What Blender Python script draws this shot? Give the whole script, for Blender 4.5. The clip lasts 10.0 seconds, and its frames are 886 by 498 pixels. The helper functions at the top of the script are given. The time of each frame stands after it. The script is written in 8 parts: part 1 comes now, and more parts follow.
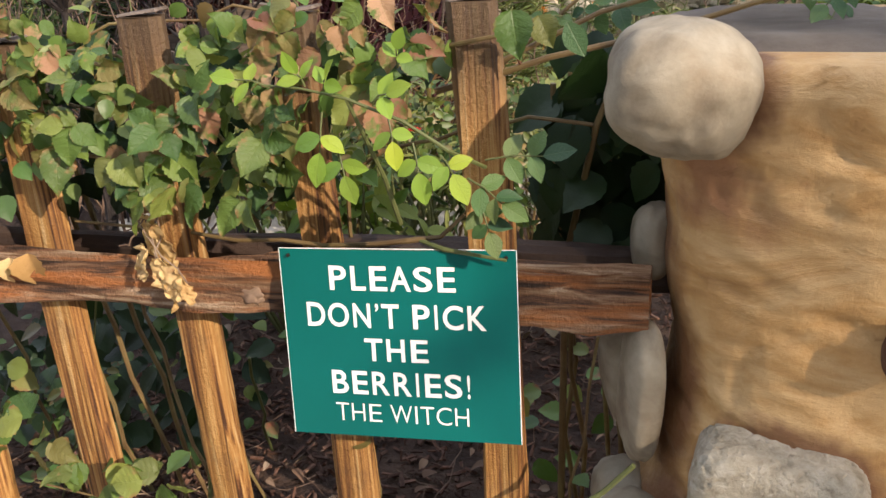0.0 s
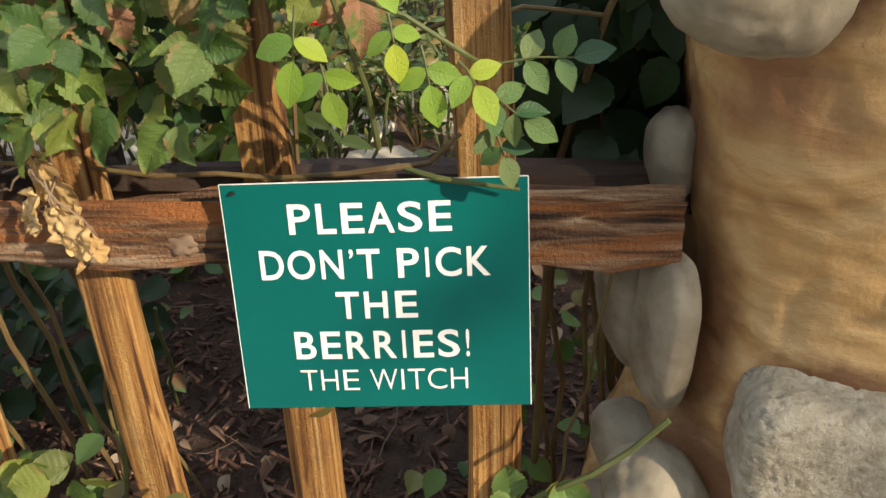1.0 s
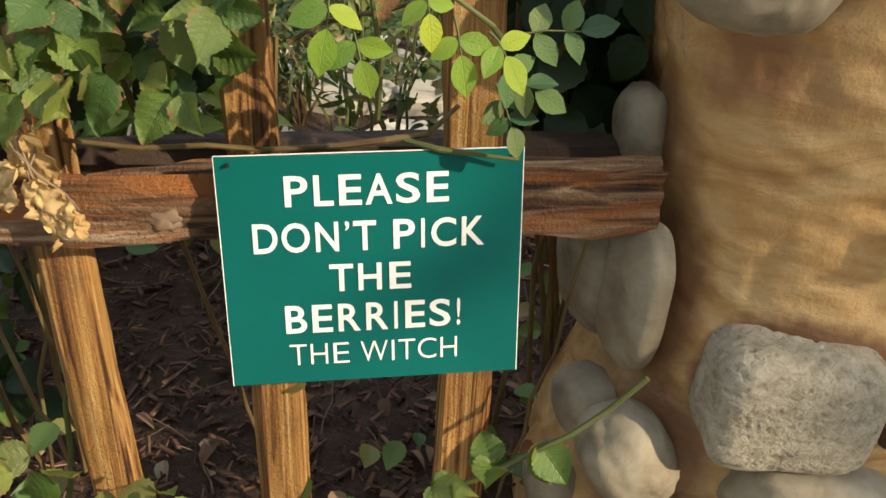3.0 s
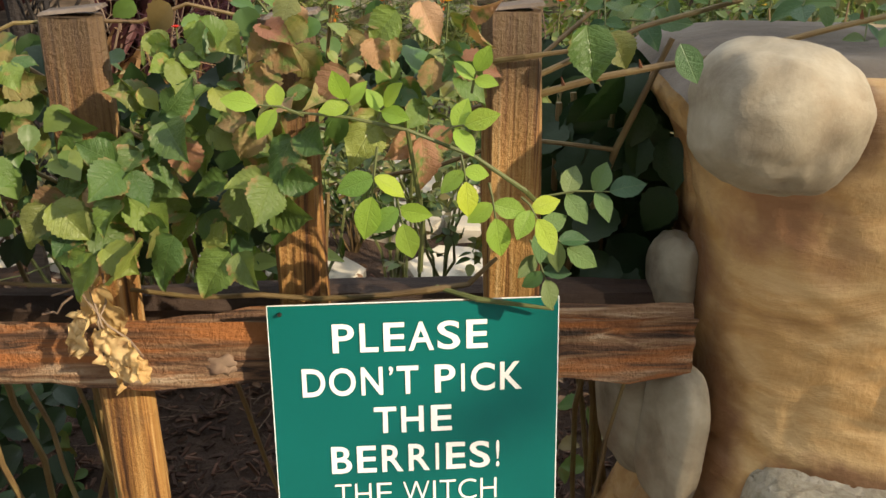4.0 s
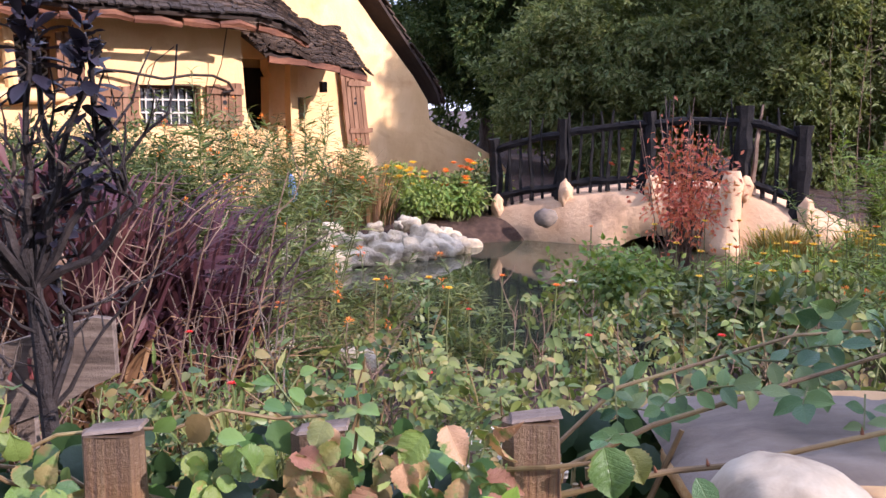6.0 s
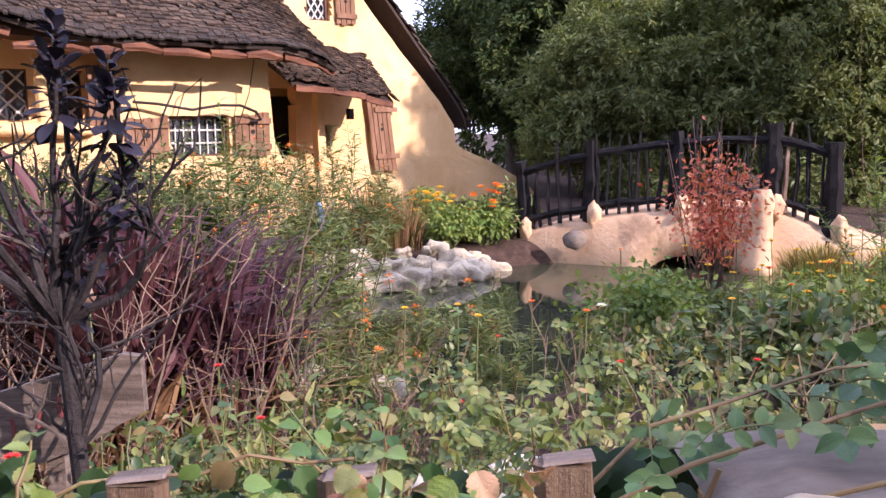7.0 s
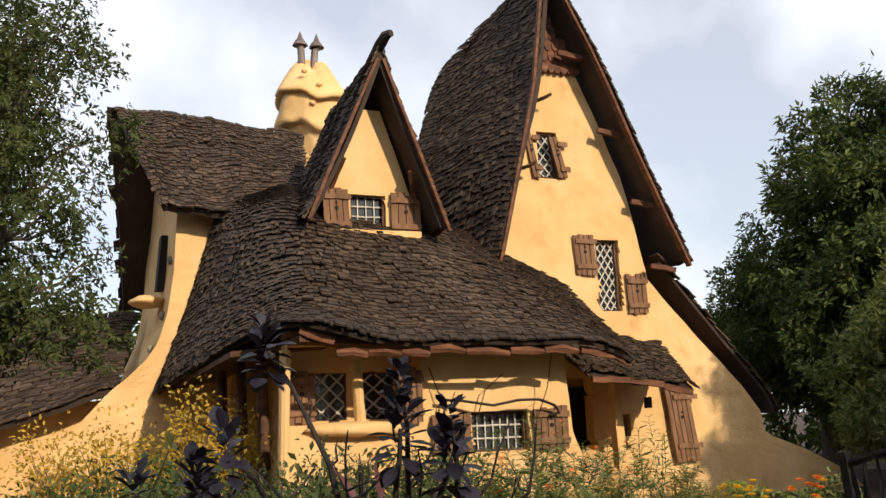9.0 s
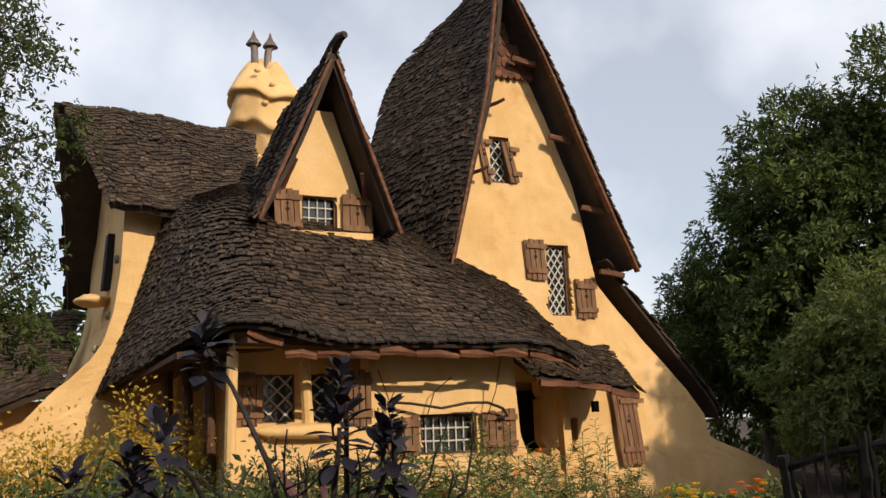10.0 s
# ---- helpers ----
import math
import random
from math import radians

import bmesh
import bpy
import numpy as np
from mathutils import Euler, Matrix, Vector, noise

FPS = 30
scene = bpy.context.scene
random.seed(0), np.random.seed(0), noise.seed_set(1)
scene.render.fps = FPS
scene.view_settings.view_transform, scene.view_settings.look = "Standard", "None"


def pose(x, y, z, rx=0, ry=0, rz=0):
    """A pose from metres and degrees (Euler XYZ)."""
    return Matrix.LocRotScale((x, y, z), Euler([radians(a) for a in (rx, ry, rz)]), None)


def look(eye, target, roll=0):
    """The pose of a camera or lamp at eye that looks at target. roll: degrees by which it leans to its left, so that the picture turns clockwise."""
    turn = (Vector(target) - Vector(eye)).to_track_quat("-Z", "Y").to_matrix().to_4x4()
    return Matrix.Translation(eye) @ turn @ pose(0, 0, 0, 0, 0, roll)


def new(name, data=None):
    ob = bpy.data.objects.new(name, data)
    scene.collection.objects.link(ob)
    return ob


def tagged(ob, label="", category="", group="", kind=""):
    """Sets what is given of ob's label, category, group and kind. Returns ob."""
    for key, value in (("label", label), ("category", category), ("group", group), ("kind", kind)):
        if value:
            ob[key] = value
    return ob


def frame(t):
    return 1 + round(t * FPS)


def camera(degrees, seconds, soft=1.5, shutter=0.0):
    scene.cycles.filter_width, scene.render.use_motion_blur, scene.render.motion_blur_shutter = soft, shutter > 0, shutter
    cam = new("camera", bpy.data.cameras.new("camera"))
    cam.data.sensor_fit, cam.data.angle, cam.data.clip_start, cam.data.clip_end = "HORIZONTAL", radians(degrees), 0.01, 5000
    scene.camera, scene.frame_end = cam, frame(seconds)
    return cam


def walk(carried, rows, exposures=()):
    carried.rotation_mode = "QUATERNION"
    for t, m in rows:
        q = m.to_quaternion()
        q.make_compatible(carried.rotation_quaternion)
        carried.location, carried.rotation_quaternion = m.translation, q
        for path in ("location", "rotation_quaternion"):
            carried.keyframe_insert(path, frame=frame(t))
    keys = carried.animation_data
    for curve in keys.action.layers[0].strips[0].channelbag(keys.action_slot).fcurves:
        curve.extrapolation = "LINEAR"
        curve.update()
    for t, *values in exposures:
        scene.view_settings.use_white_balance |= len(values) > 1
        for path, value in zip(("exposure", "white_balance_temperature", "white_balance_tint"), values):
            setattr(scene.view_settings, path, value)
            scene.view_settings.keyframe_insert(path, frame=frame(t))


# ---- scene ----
cam = camera(50.8, 10.0)

PATH = [
    (0, (0.443, -0.006, 1.41), (-0.146, 1.754, 0.665), -3.5),
    (0.5, (0.288, 0.079, 1.363), (-0.129, 1.812, 0.457), -2.5),
    (1, (0.189, 0.207, 1.356), (-0.054, 1.941, 0.39), -2.0),
    (1.5, (0.086, 0.202, 1.358), (0.004, 1.932, 0.357), 0.6),
    (2, (0.025, 0.172, 1.351), (0.1, 1.894, 0.338), 1.0),
    (3.3, (-0.002, 0.177, 1.35), (0.108, 1.919, 0.374), 2.7),
    (3.5, (0.0, 0.17, 1.369), (0.105, 1.933, 0.431), 2.4),
    (4, (0.012, 0.137, 1.414), (0.005, 1.979, 0.636), 1.0),
    (4.5, (-0.007, 0.132, 1.471), (0.006, 2.018, 0.805), 0.6),
    (5, (-0.019, 0.132, 1.583), (0.009, 2.07, 1.087), -1.2),
    (5.5, (-0.031, 0.14, 1.614), (-0.024, 2.112, 1.279), 0.2),
    (5.7, (-0.03, 0.14, 1.622), (-0.026, 2.115, 1.311), 0.5),
    (7, (-0.024, 0.166, 1.645), (-0.086, 2.150, 1.397), -0.7),
    (7.5, (-0.095, 0.215, 1.685), (-0.343, 2.198, 1.627), -0.9),
    (8, (-0.112, 0.205, 1.714), (-0.596, 2.144, 1.804), -0.8),
    (8.5, (-0.110, 0.182, 1.740), (-0.713, 2.076, 1.962), -1.9),
    (9, (-0.114, 0.176, 1.768), (-0.751, 2.036, 2.136), -2.2),
    (9.5, (-0.103, 0.167, 1.772), (-0.703, 2.026, 2.205), -1.9),
    (10, (-0.082, 0.163, 1.758), (-0.622, 2.052, 2.129), -1.9),
]
walk(cam, [(t, look(eye, target, roll)) for t, eye, target, roll in PATH],
     [(0, 0.42, 6500, 17), (0.5, 0.42, 6800, 15), (1, 0.27, 6700, 10), (2, 0.20, 6900, 8), (3.5, 0.26, 7000, 8), (4, 0.36, 7100, 10), (4.5, 0.52, 7300, 14), (5, 0.92, 5800, 14), (5.5, 0.86, 5500, 24), (7, 0.93, 5700, 38), (7.5, 0.94, 5800, 36), (8, 0.68, 6000, 34), (8.5, 0.20, 6400, 18), (9, -0.16, 7000, 13), (10, -0.40, 6950, 13)])

# ---- world, sun ----
SUN_WAY = Vector((0.83, -0.56, 0.0)).normalized()
SUN_HIGH = radians(27)
world = bpy.data.worlds.new("sky")
scene.world = world
world.use_nodes = True


def node(tree, kind, **sets):
    n = tree.nodes.new(kind)
    for key, value in sets.items():
        if key in n.inputs:
            n.inputs[key].default_value = value
    return n


def build_sky():
    tree = world.node_tree
    tree.nodes.clear()
    out = tree.nodes.new("ShaderNodeOutputWorld")
    bg = tree.nodes.new("ShaderNodeBackground")
    sky = tree.nodes.new("ShaderNodeTexSky")
    sky.sky_type, sky.sun_disc = "NISHITA", False
    sky.sun_elevation = SUN_HIGH
    sky.sun_rotation = math.atan2(SUN_WAY.x, SUN_WAY.y)
    sky.air_density, sky.dust_density, sky.ozone_density = 1.0, 0.6, 2.0
    # broken white cloud
    co = tree.nodes.new("ShaderNodeTexCoord")
    mp = tree.nodes.new("ShaderNodeMapping")
    mp.inputs["Scale"].default_value = (1.4, 1.4, 1.7)
    mp.inputs["Location"].default_value = (0.35, 0.1, 0.55)
    noi = node(tree, "ShaderNodeTexNoise", Scale=1.9, Detail=7.0, Roughness=0.5, Distortion=0.08)
    ramp = tree.nodes.new("ShaderNodeValToRGB")
    ramp.color_ramp.elements[0].position, ramp.color_ramp.elements[1].position = 0.40, 0.62
    ramp.color_ramp.elements[0].color = (0.46, 0.46, 0.46, 1)
    ramp.color_ramp.elements[1].color = (0.95, 0.95, 0.95, 1)
    mix = tree.nodes.new("ShaderNodeMix")
    mix.data_type = "RGBA"
    mix.inputs["B"].default_value = (9.6, 10.5, 11.8, 1)
    link = tree.links.new
    link(co.outputs["Generated"], mp.inputs["Vector"])
    link(mp.outputs["Vector"], noi.inputs["Vector"])
    link(noi.outputs["Fac"], ramp.inputs["Fac"])
    link(ramp.outputs["Color"], mix.inputs["Factor"])
    link(sky.outputs["Color"], mix.inputs["A"])
    link(mix.outputs["Result"], bg.inputs["Color"])
    bg.inputs["Strength"].default_value = 0.13
    link(bg.outputs["Background"], out.inputs["Surface"])


build_sky()
sun_data = bpy.data.lights.new("sun", "SUN")
sun_data.energy, sun_data.angle, sun_data.color = 5.0, radians(0.6), (1.0, 0.86, 0.66)
sun = new("sun", sun_data)
to_sun = SUN_WAY * math.cos(SUN_HIGH) + Vector((0, 0, math.sin(SUN_HIGH)))
sun.matrix_world = look(to_sun * 60, (0, 0, 0))

# ---- materials ----


def rgba(c):
    return (c[0], c[1], c[2], 1.0)


def surface(name, colours, scale=(8, 8, 8), rough=0.8, bump=0.3, fine=60.0, depth=0.01, metal=0.0, vary=0.0, per="island",
            stain=None, stain_scale=2.0, stain_at=(0.55, 0.7), stain_grain=False, distort=0.4, spec=0.4, coords="Object", rough_vary=0.1, span=(0.3, 0.7), aged=None):
    """A weathered surface: a colour ramp over stretched noise, a stain layer, fine relief, and a shade of its own for each piece."""
    m = bpy.data.materials.new(name)
    m.use_nodes = True
    tree = m.node_tree
    link = tree.links.new
    bsdf = tree.nodes["Principled BSDF"]
    bsdf.inputs["Metallic"].default_value = metal
    bsdf.inputs["Specular IOR Level"].default_value = spec
    co = tree.nodes.new("ShaderNodeTexCoord")
    mp = tree.nodes.new("ShaderNodeMapping")
    mp.inputs["Scale"].default_value = scale
    link(co.outputs[coords], mp.inputs["Vector"])
    if per == "island":
        rnd = tree.nodes.new("ShaderNodeNewGeometry").outputs["Random Per Island"]
    else:
        rnd = tree.nodes.new("ShaderNodeObjectInfo").outputs["Random"]
    n1 = node(tree, "ShaderNodeTexNoise", Scale=1.0, Detail=8.0, Roughness=0.62, Distortion=distort)
    n1.noise_dimensions = "4D"
    mul = tree.nodes.new("ShaderNodeMath")
    mul.operation = "MULTIPLY"
    mul.inputs[1].default_value = 17.0 if vary else 0.0
    link(rnd, mul.inputs[0])
    link(mul.outputs[0], n1.inputs["W"])
    link(mp.outputs["Vector"], n1.inputs["Vector"])
    ramp = tree.nodes.new("ShaderNodeValToRGB")
    els = ramp.color_ramp.elements
    while len(els) < len(colours):
        els.new(0.5)
    for i, c in enumerate(colours):
        els[i].position = span[0] + (span[1] - span[0]) * i / max(1, len(colours) - 1)
        els[i].color = rgba(c)
    link(n1.outputs["Fac"], ramp.inputs["Fac"])
    colour = ramp.outputs["Color"]
    if stain:
        n2 = node(tree, "ShaderNodeTexNoise", Scale=stain_scale, Detail=5.0, Roughness=0.6)
        link(mp.outputs["Vector"] if stain_grain else co.outputs[coords], n2.inputs["Vector"])
        r2 = tree.nodes.new("ShaderNodeMapRange")
        r2.inputs["From Min"].default_value, r2.inputs["From Max"].default_value = stain_at
        link(n2.outputs["Fac"], r2.inputs["Value"])
        mx = tree.nodes.new("ShaderNodeMix")
        mx.data_type = "RGBA"
        mx.inputs["B"].default_value = rgba(stain)
        link(r2.outputs["Result"], mx.inputs["Factor"])
        link(colour, mx.inputs["A"])
        colour = mx.outputs["Result"]
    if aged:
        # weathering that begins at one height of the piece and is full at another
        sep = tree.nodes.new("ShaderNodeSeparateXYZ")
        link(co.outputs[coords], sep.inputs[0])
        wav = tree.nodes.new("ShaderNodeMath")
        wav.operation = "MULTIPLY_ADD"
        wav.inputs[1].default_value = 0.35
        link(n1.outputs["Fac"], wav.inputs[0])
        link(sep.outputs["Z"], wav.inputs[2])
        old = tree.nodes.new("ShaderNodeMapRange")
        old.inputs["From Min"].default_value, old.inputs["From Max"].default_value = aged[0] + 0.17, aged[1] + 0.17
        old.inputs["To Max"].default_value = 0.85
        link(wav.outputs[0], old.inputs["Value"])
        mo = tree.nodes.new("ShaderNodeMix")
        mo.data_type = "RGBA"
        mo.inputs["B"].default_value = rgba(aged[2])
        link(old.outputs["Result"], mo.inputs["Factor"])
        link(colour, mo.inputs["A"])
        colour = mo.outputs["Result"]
    if vary:
        hsv = tree.nodes.new("ShaderNodeHueSaturation")
        mr = tree.nodes.new("ShaderNodeMapRange")
        mr.inputs["To Min"].default_value, mr.inputs["To Max"].default_value = 1 - vary, 1 + vary
        link(rnd, mr.inputs["Value"])
        link(mr.outputs["Result"], hsv.inputs["Value"])
        link(colour, hsv.inputs["Color"])
        colour = hsv.outputs["Color"]
    link(colour, bsdf.inputs["Base Color"])
    n3 = node(tree, "ShaderNodeTexNoise", Scale=fine, Detail=6.0, Roughness=0.65)
    link(co.outputs[coords], n3.inputs["Vector"])
    add = tree.nodes.new("ShaderNodeMath")
    add.operation = "ADD"
    link(n1.outputs["Fac"], add.inputs[0])
    link(n3.outputs["Fac"], add.inputs[1])
    bmp = node(tree, "ShaderNodeBump", Strength=bump, Distance=depth)
    link(add.outputs[0], bmp.inputs["Height"])
    link(bmp.outputs["Normal"], bsdf.inputs["Normal"])
    rr = tree.nodes.new("ShaderNodeMapRange")
    rr.inputs["To Min"].default_value, rr.inputs["To Max"].default_value = rough - rough_vary, min(1.0, rough + rough_vary)
    link(n3.outputs["Fac"], rr.inputs["Value"])
    link(rr.outputs["Result"], bsdf.inputs["Roughness"])
    return m


def foliage(name, colours, rough=0.45, through_light=0.35, veins=False, blotch=None, blotch_at=(0.55, 0.68), blotch_scale=30.0, fine=90.0, spec=0.35, margin=None):
    """Leaves or petals: each one takes its own colour from the ramp, lets some light through, and may be blotched."""
    m = bpy.data.materials.new(name)
    m.use_nodes = True
    tree = m.node_tree
    link = tree.links.new
    bsdf = tree.nodes["Principled BSDF"]
    bsdf.inputs["Roughness"].default_value = rough
    bsdf.inputs["Specular IOR Level"].default_value = spec
    geo = tree.nodes.new("ShaderNodeNewGeometry")
    inf = tree.nodes.new("ShaderNodeObjectInfo")
    addr = tree.nodes.new("ShaderNodeMath")
    addr.operation = "ADD"
    frac = tree.nodes.new("ShaderNodeMath")
    frac.operation = "FRACT"
    link(geo.outputs["Random Per Island"], addr.inputs[0])
    link(inf.outputs["Random"], addr.inputs[1])
    link(addr.outputs[0], frac.inputs[0])
    ramp = tree.nodes.new("ShaderNodeValToRGB")
    els = ramp.color_ramp.elements
    while len(els) < len(colours):
        els.new(0.5)
    for i, c in enumerate(colours):
        els[i].position = i / max(1, len(colours) - 1)
        els[i].color = rgba(c)
    link(frac.outputs[0], ramp.inputs["Fac"])
    colour = ramp.outputs["Color"]
    co = tree.nodes.new("ShaderNodeTexCoord")
    n1 = node(tree, "ShaderNodeTexNoise", Scale=blotch_scale, Detail=4.0, Roughness=0.55)
    n1.noise_dimensions = "4D"
    wide = tree.nodes.new("ShaderNodeMath")
    wide.operation = "MULTIPLY"
    wide.inputs[1].default_value = 31.0
    link(frac.outputs[0], wide.inputs[0])
    link(wide.outputs[0], n1.inputs["W"])
    link(co.outputs["Object"], n1.inputs["Vector"])
    if blotch:
        mr = tree.nodes.new("ShaderNodeMapRange")
        mr.inputs["From Min"].default_value, mr.inputs["From Max"].default_value = blotch_at
        link(n1.outputs["Fac"], mr.inputs["Value"])
        mx = tree.nodes.new("ShaderNodeMix")
        mx.data_type = "RGBA"
        mx.inputs["B"].default_value = rgba(blotch)
        link(mr.outputs["Result"], mx.inputs["Factor"])
        link(colour, mx.inputs["A"])
        colour = mx.outputs["Result"]
    if margin:
        # a withered rim, in the leaf's own measure
        off = tree.nodes.new("ShaderNodeVectorMath")
        off.operation = "MULTIPLY_ADD"
        off.inputs[1].default_value, off.inputs[2].default_value = (2.3, 1.75, 0.0), (0.0, -0.85, 0.0)
        link(co.outputs["Object"], off.inputs[0])
        far_out = tree.nodes.new("ShaderNodeVectorMath")
        far_out.operation = "LENGTH"
        link(off.outputs[0], far_out.inputs[0])
        blend = tree.nodes.new("ShaderNodeMath")
        blend.operation = "MULTIPLY_ADD"
        blend.inputs[1].default_value = 1.5
        link(n1.outputs["Fac"], blend.inputs[0])
        link(far_out.outputs["Value"], blend.inputs[2])
        edge = tree.nodes.new("ShaderNodeMapRange")
        edge.inputs["From Min"].default_value, edge.inputs["From Max"].default_value = 1.66, 1.92
        link(blend.outputs[0], edge.inputs["Value"])
        rim = tree.nodes.new("ShaderNodeMix")
        rim.data_type = "RGBA"
        rim.inputs["B"].default_value = rgba(margin)
        link(edge.outputs["Result"], rim.inputs["Factor"])
        link(colour, rim.inputs["A"])
        colour = rim.outputs["Result"]
    n3 = node(tree, "ShaderNodeTexNoise", Scale=fine, Detail=4.0, Roughness=0.6)
    link(co.outputs["Object"], n3.inputs["Vector"])
    relief = n3.outputs["Fac"]
    if veins:
        # side veins that leave the rib at an angle, and the rib itself, in the leaf's own measure
        sep = tree.nodes.new("ShaderNodeSeparateXYZ")
        link(co.outputs["Object"], sep.inputs[0])

        def calc(kind, a, b=None):
            q = tree.nodes.new("ShaderNodeMath")
            q.operation = kind
            for i, s in enumerate((a, b)):
                if s is None:
                    continue
                if isinstance(s, (int, float)):
                    q.inputs[i].default_value = s
                else:
                    link(s, q.inputs[i])
            return q.outputs[0]
        far = calc("ABSOLUTE", sep.outputs["X"])
        wave = calc("ABSOLUTE", calc("SINE", calc("MULTIPLY", calc("SUBTRACT", sep.outputs["Y"], calc("MULTIPLY", far, 0.75)), 22.0)))
        vein = calc("SUBTRACT", 1.0, calc("MINIMUM", calc("MULTIPLY", wave, 3.2), 1.0))
        rib = calc("SUBTRACT", 1.0, calc("MINIMUM", calc("MULTIPLY", far, 55.0), 1.0))
        line = calc("MAXIMUM", calc("MULTIPLY", vein, 0.30), calc("MULTIPLY", rib, 0.8))
        mv = tree.nodes.new("ShaderNodeMix")
        mv.data_type = "RGBA"
        mv.inputs["B"].default_value = (0.20, 0.26, 0.09, 1)
        link(calc("MULTIPLY", line, 0.26), mv.inputs["Factor"])
        link(colour, mv.inputs["A"])
        colour = mv.outputs["Result"]
        relief = calc("SUBTRACT", calc("MULTIPLY", n3.outputs["Fac"], 0.5), calc("MULTIPLY", line, 1.0))
    link(colour, bsdf.inputs["Base Color"])
    bmp = node(tree, "ShaderNodeBump", Strength=0.32 if veins else 0.25, Distance=0.02 if veins else 0.004)
    link(relief, bmp.inputs["Height"])
    link(bmp.outputs["Normal"], bsdf.inputs["Normal"])
    tr = tree.nodes.new("ShaderNodeBsdfTranslucent")
    gain = tree.nodes.new("ShaderNodeMix")
    gain.data_type, gain.blend_type = "RGBA", "MULTIPLY"
    gain.inputs["Factor"].default_value = 1.0
    gain.inputs["B"].default_value = (1.25, 1.2, 0.55, 1)
    link(colour, gain.inputs["A"])
    link(gain.outputs["Result"], tr.inputs["Color"])
    sh = tree.nodes.new("ShaderNodeMixShader")
    sh.inputs["Fac"].default_value = through_light
    link(bsdf.outputs["BSDF"], sh.inputs[1])
    link(tr.outputs["BSDF"], sh.inputs[2])
    link(sh.outputs["Shader"], tree.nodes["Material Output"].inputs["Surface"])
    return m


def plain(name, colour, rough=0.5, metal=0.0):
    m = bpy.data.materials.new(name)
    m.use_nodes = True
    b = m.node_tree.nodes["Principled BSDF"]
    b.inputs["Base Color"].default_value = rgba(colour)
    b.inputs["Roughness"].default_value, b.inputs["Metallic"].default_value = rough, metal
    return m


WALL = surface("stucco_yellow", [(0.60, 0.370, 0.150), (0.70, 0.455, 0.205), (0.76, 0.525, 0.265)], (1.1, 1.1, 0.8), 0.9, 0.35, 22.0, 0.03,
               stain=(0.50, 0.25, 0.09), stain_scale=1.2, stain_at=(0.57, 0.78))
CLAY = surface("stucco_ochre", [(0.36, 0.19, 0.066), (0.49, 0.285, 0.105), (0.59, 0.385, 0.175), (0.53, 0.325, 0.135)], (5, 5, 15), 0.48, 0.9, 34.0, 0.005,
               stain=(0.33, 0.165, 0.075), stain_scale=4.5, stain_at=(0.55, 0.70), distort=1.4, spec=0.45)


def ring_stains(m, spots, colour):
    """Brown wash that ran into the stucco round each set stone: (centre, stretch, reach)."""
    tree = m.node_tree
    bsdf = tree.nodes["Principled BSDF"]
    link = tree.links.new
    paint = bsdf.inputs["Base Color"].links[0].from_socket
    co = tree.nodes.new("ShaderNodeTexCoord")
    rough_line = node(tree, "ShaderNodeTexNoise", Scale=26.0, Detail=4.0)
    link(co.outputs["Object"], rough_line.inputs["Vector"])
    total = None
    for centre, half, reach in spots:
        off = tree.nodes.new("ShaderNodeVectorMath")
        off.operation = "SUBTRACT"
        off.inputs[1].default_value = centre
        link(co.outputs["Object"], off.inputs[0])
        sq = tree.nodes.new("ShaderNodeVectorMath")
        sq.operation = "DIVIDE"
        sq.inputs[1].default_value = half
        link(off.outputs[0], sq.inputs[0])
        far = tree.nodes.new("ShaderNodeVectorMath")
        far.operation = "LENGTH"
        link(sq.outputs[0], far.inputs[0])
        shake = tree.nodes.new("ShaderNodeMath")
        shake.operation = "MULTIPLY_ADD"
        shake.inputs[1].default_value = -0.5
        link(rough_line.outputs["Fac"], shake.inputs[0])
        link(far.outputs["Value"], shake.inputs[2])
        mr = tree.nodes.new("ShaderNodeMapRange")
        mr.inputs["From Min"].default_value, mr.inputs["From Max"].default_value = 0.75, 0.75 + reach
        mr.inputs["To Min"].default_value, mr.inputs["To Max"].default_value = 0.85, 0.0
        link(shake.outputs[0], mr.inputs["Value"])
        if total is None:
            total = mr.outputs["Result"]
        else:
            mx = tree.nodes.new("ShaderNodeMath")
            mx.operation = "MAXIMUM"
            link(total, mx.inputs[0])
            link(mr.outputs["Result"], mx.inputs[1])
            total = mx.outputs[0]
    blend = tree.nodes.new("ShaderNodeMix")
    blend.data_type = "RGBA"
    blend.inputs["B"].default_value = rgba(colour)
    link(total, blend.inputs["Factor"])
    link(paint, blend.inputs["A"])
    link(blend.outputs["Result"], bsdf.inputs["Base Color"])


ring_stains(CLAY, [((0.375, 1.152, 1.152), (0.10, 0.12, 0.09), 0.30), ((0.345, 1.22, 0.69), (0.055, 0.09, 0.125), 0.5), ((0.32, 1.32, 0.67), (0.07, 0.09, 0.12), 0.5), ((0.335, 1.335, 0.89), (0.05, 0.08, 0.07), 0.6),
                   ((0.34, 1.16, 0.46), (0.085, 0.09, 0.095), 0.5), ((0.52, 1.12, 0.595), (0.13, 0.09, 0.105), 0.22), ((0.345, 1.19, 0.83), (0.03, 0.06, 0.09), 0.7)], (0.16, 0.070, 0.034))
ROOF = surface("shingle_wood", [(0.016, 0.0100, 0.0065), (0.043, 0.027, 0.017), (0.105, 0.068, 0.042)], (3, 3, 3), 0.85, 0.8, 30.0, 0.02, vary=0.5,
               stain=(0.085, 0.060, 0.042), stain_scale=0.8, stain_at=(0.50, 0.70))
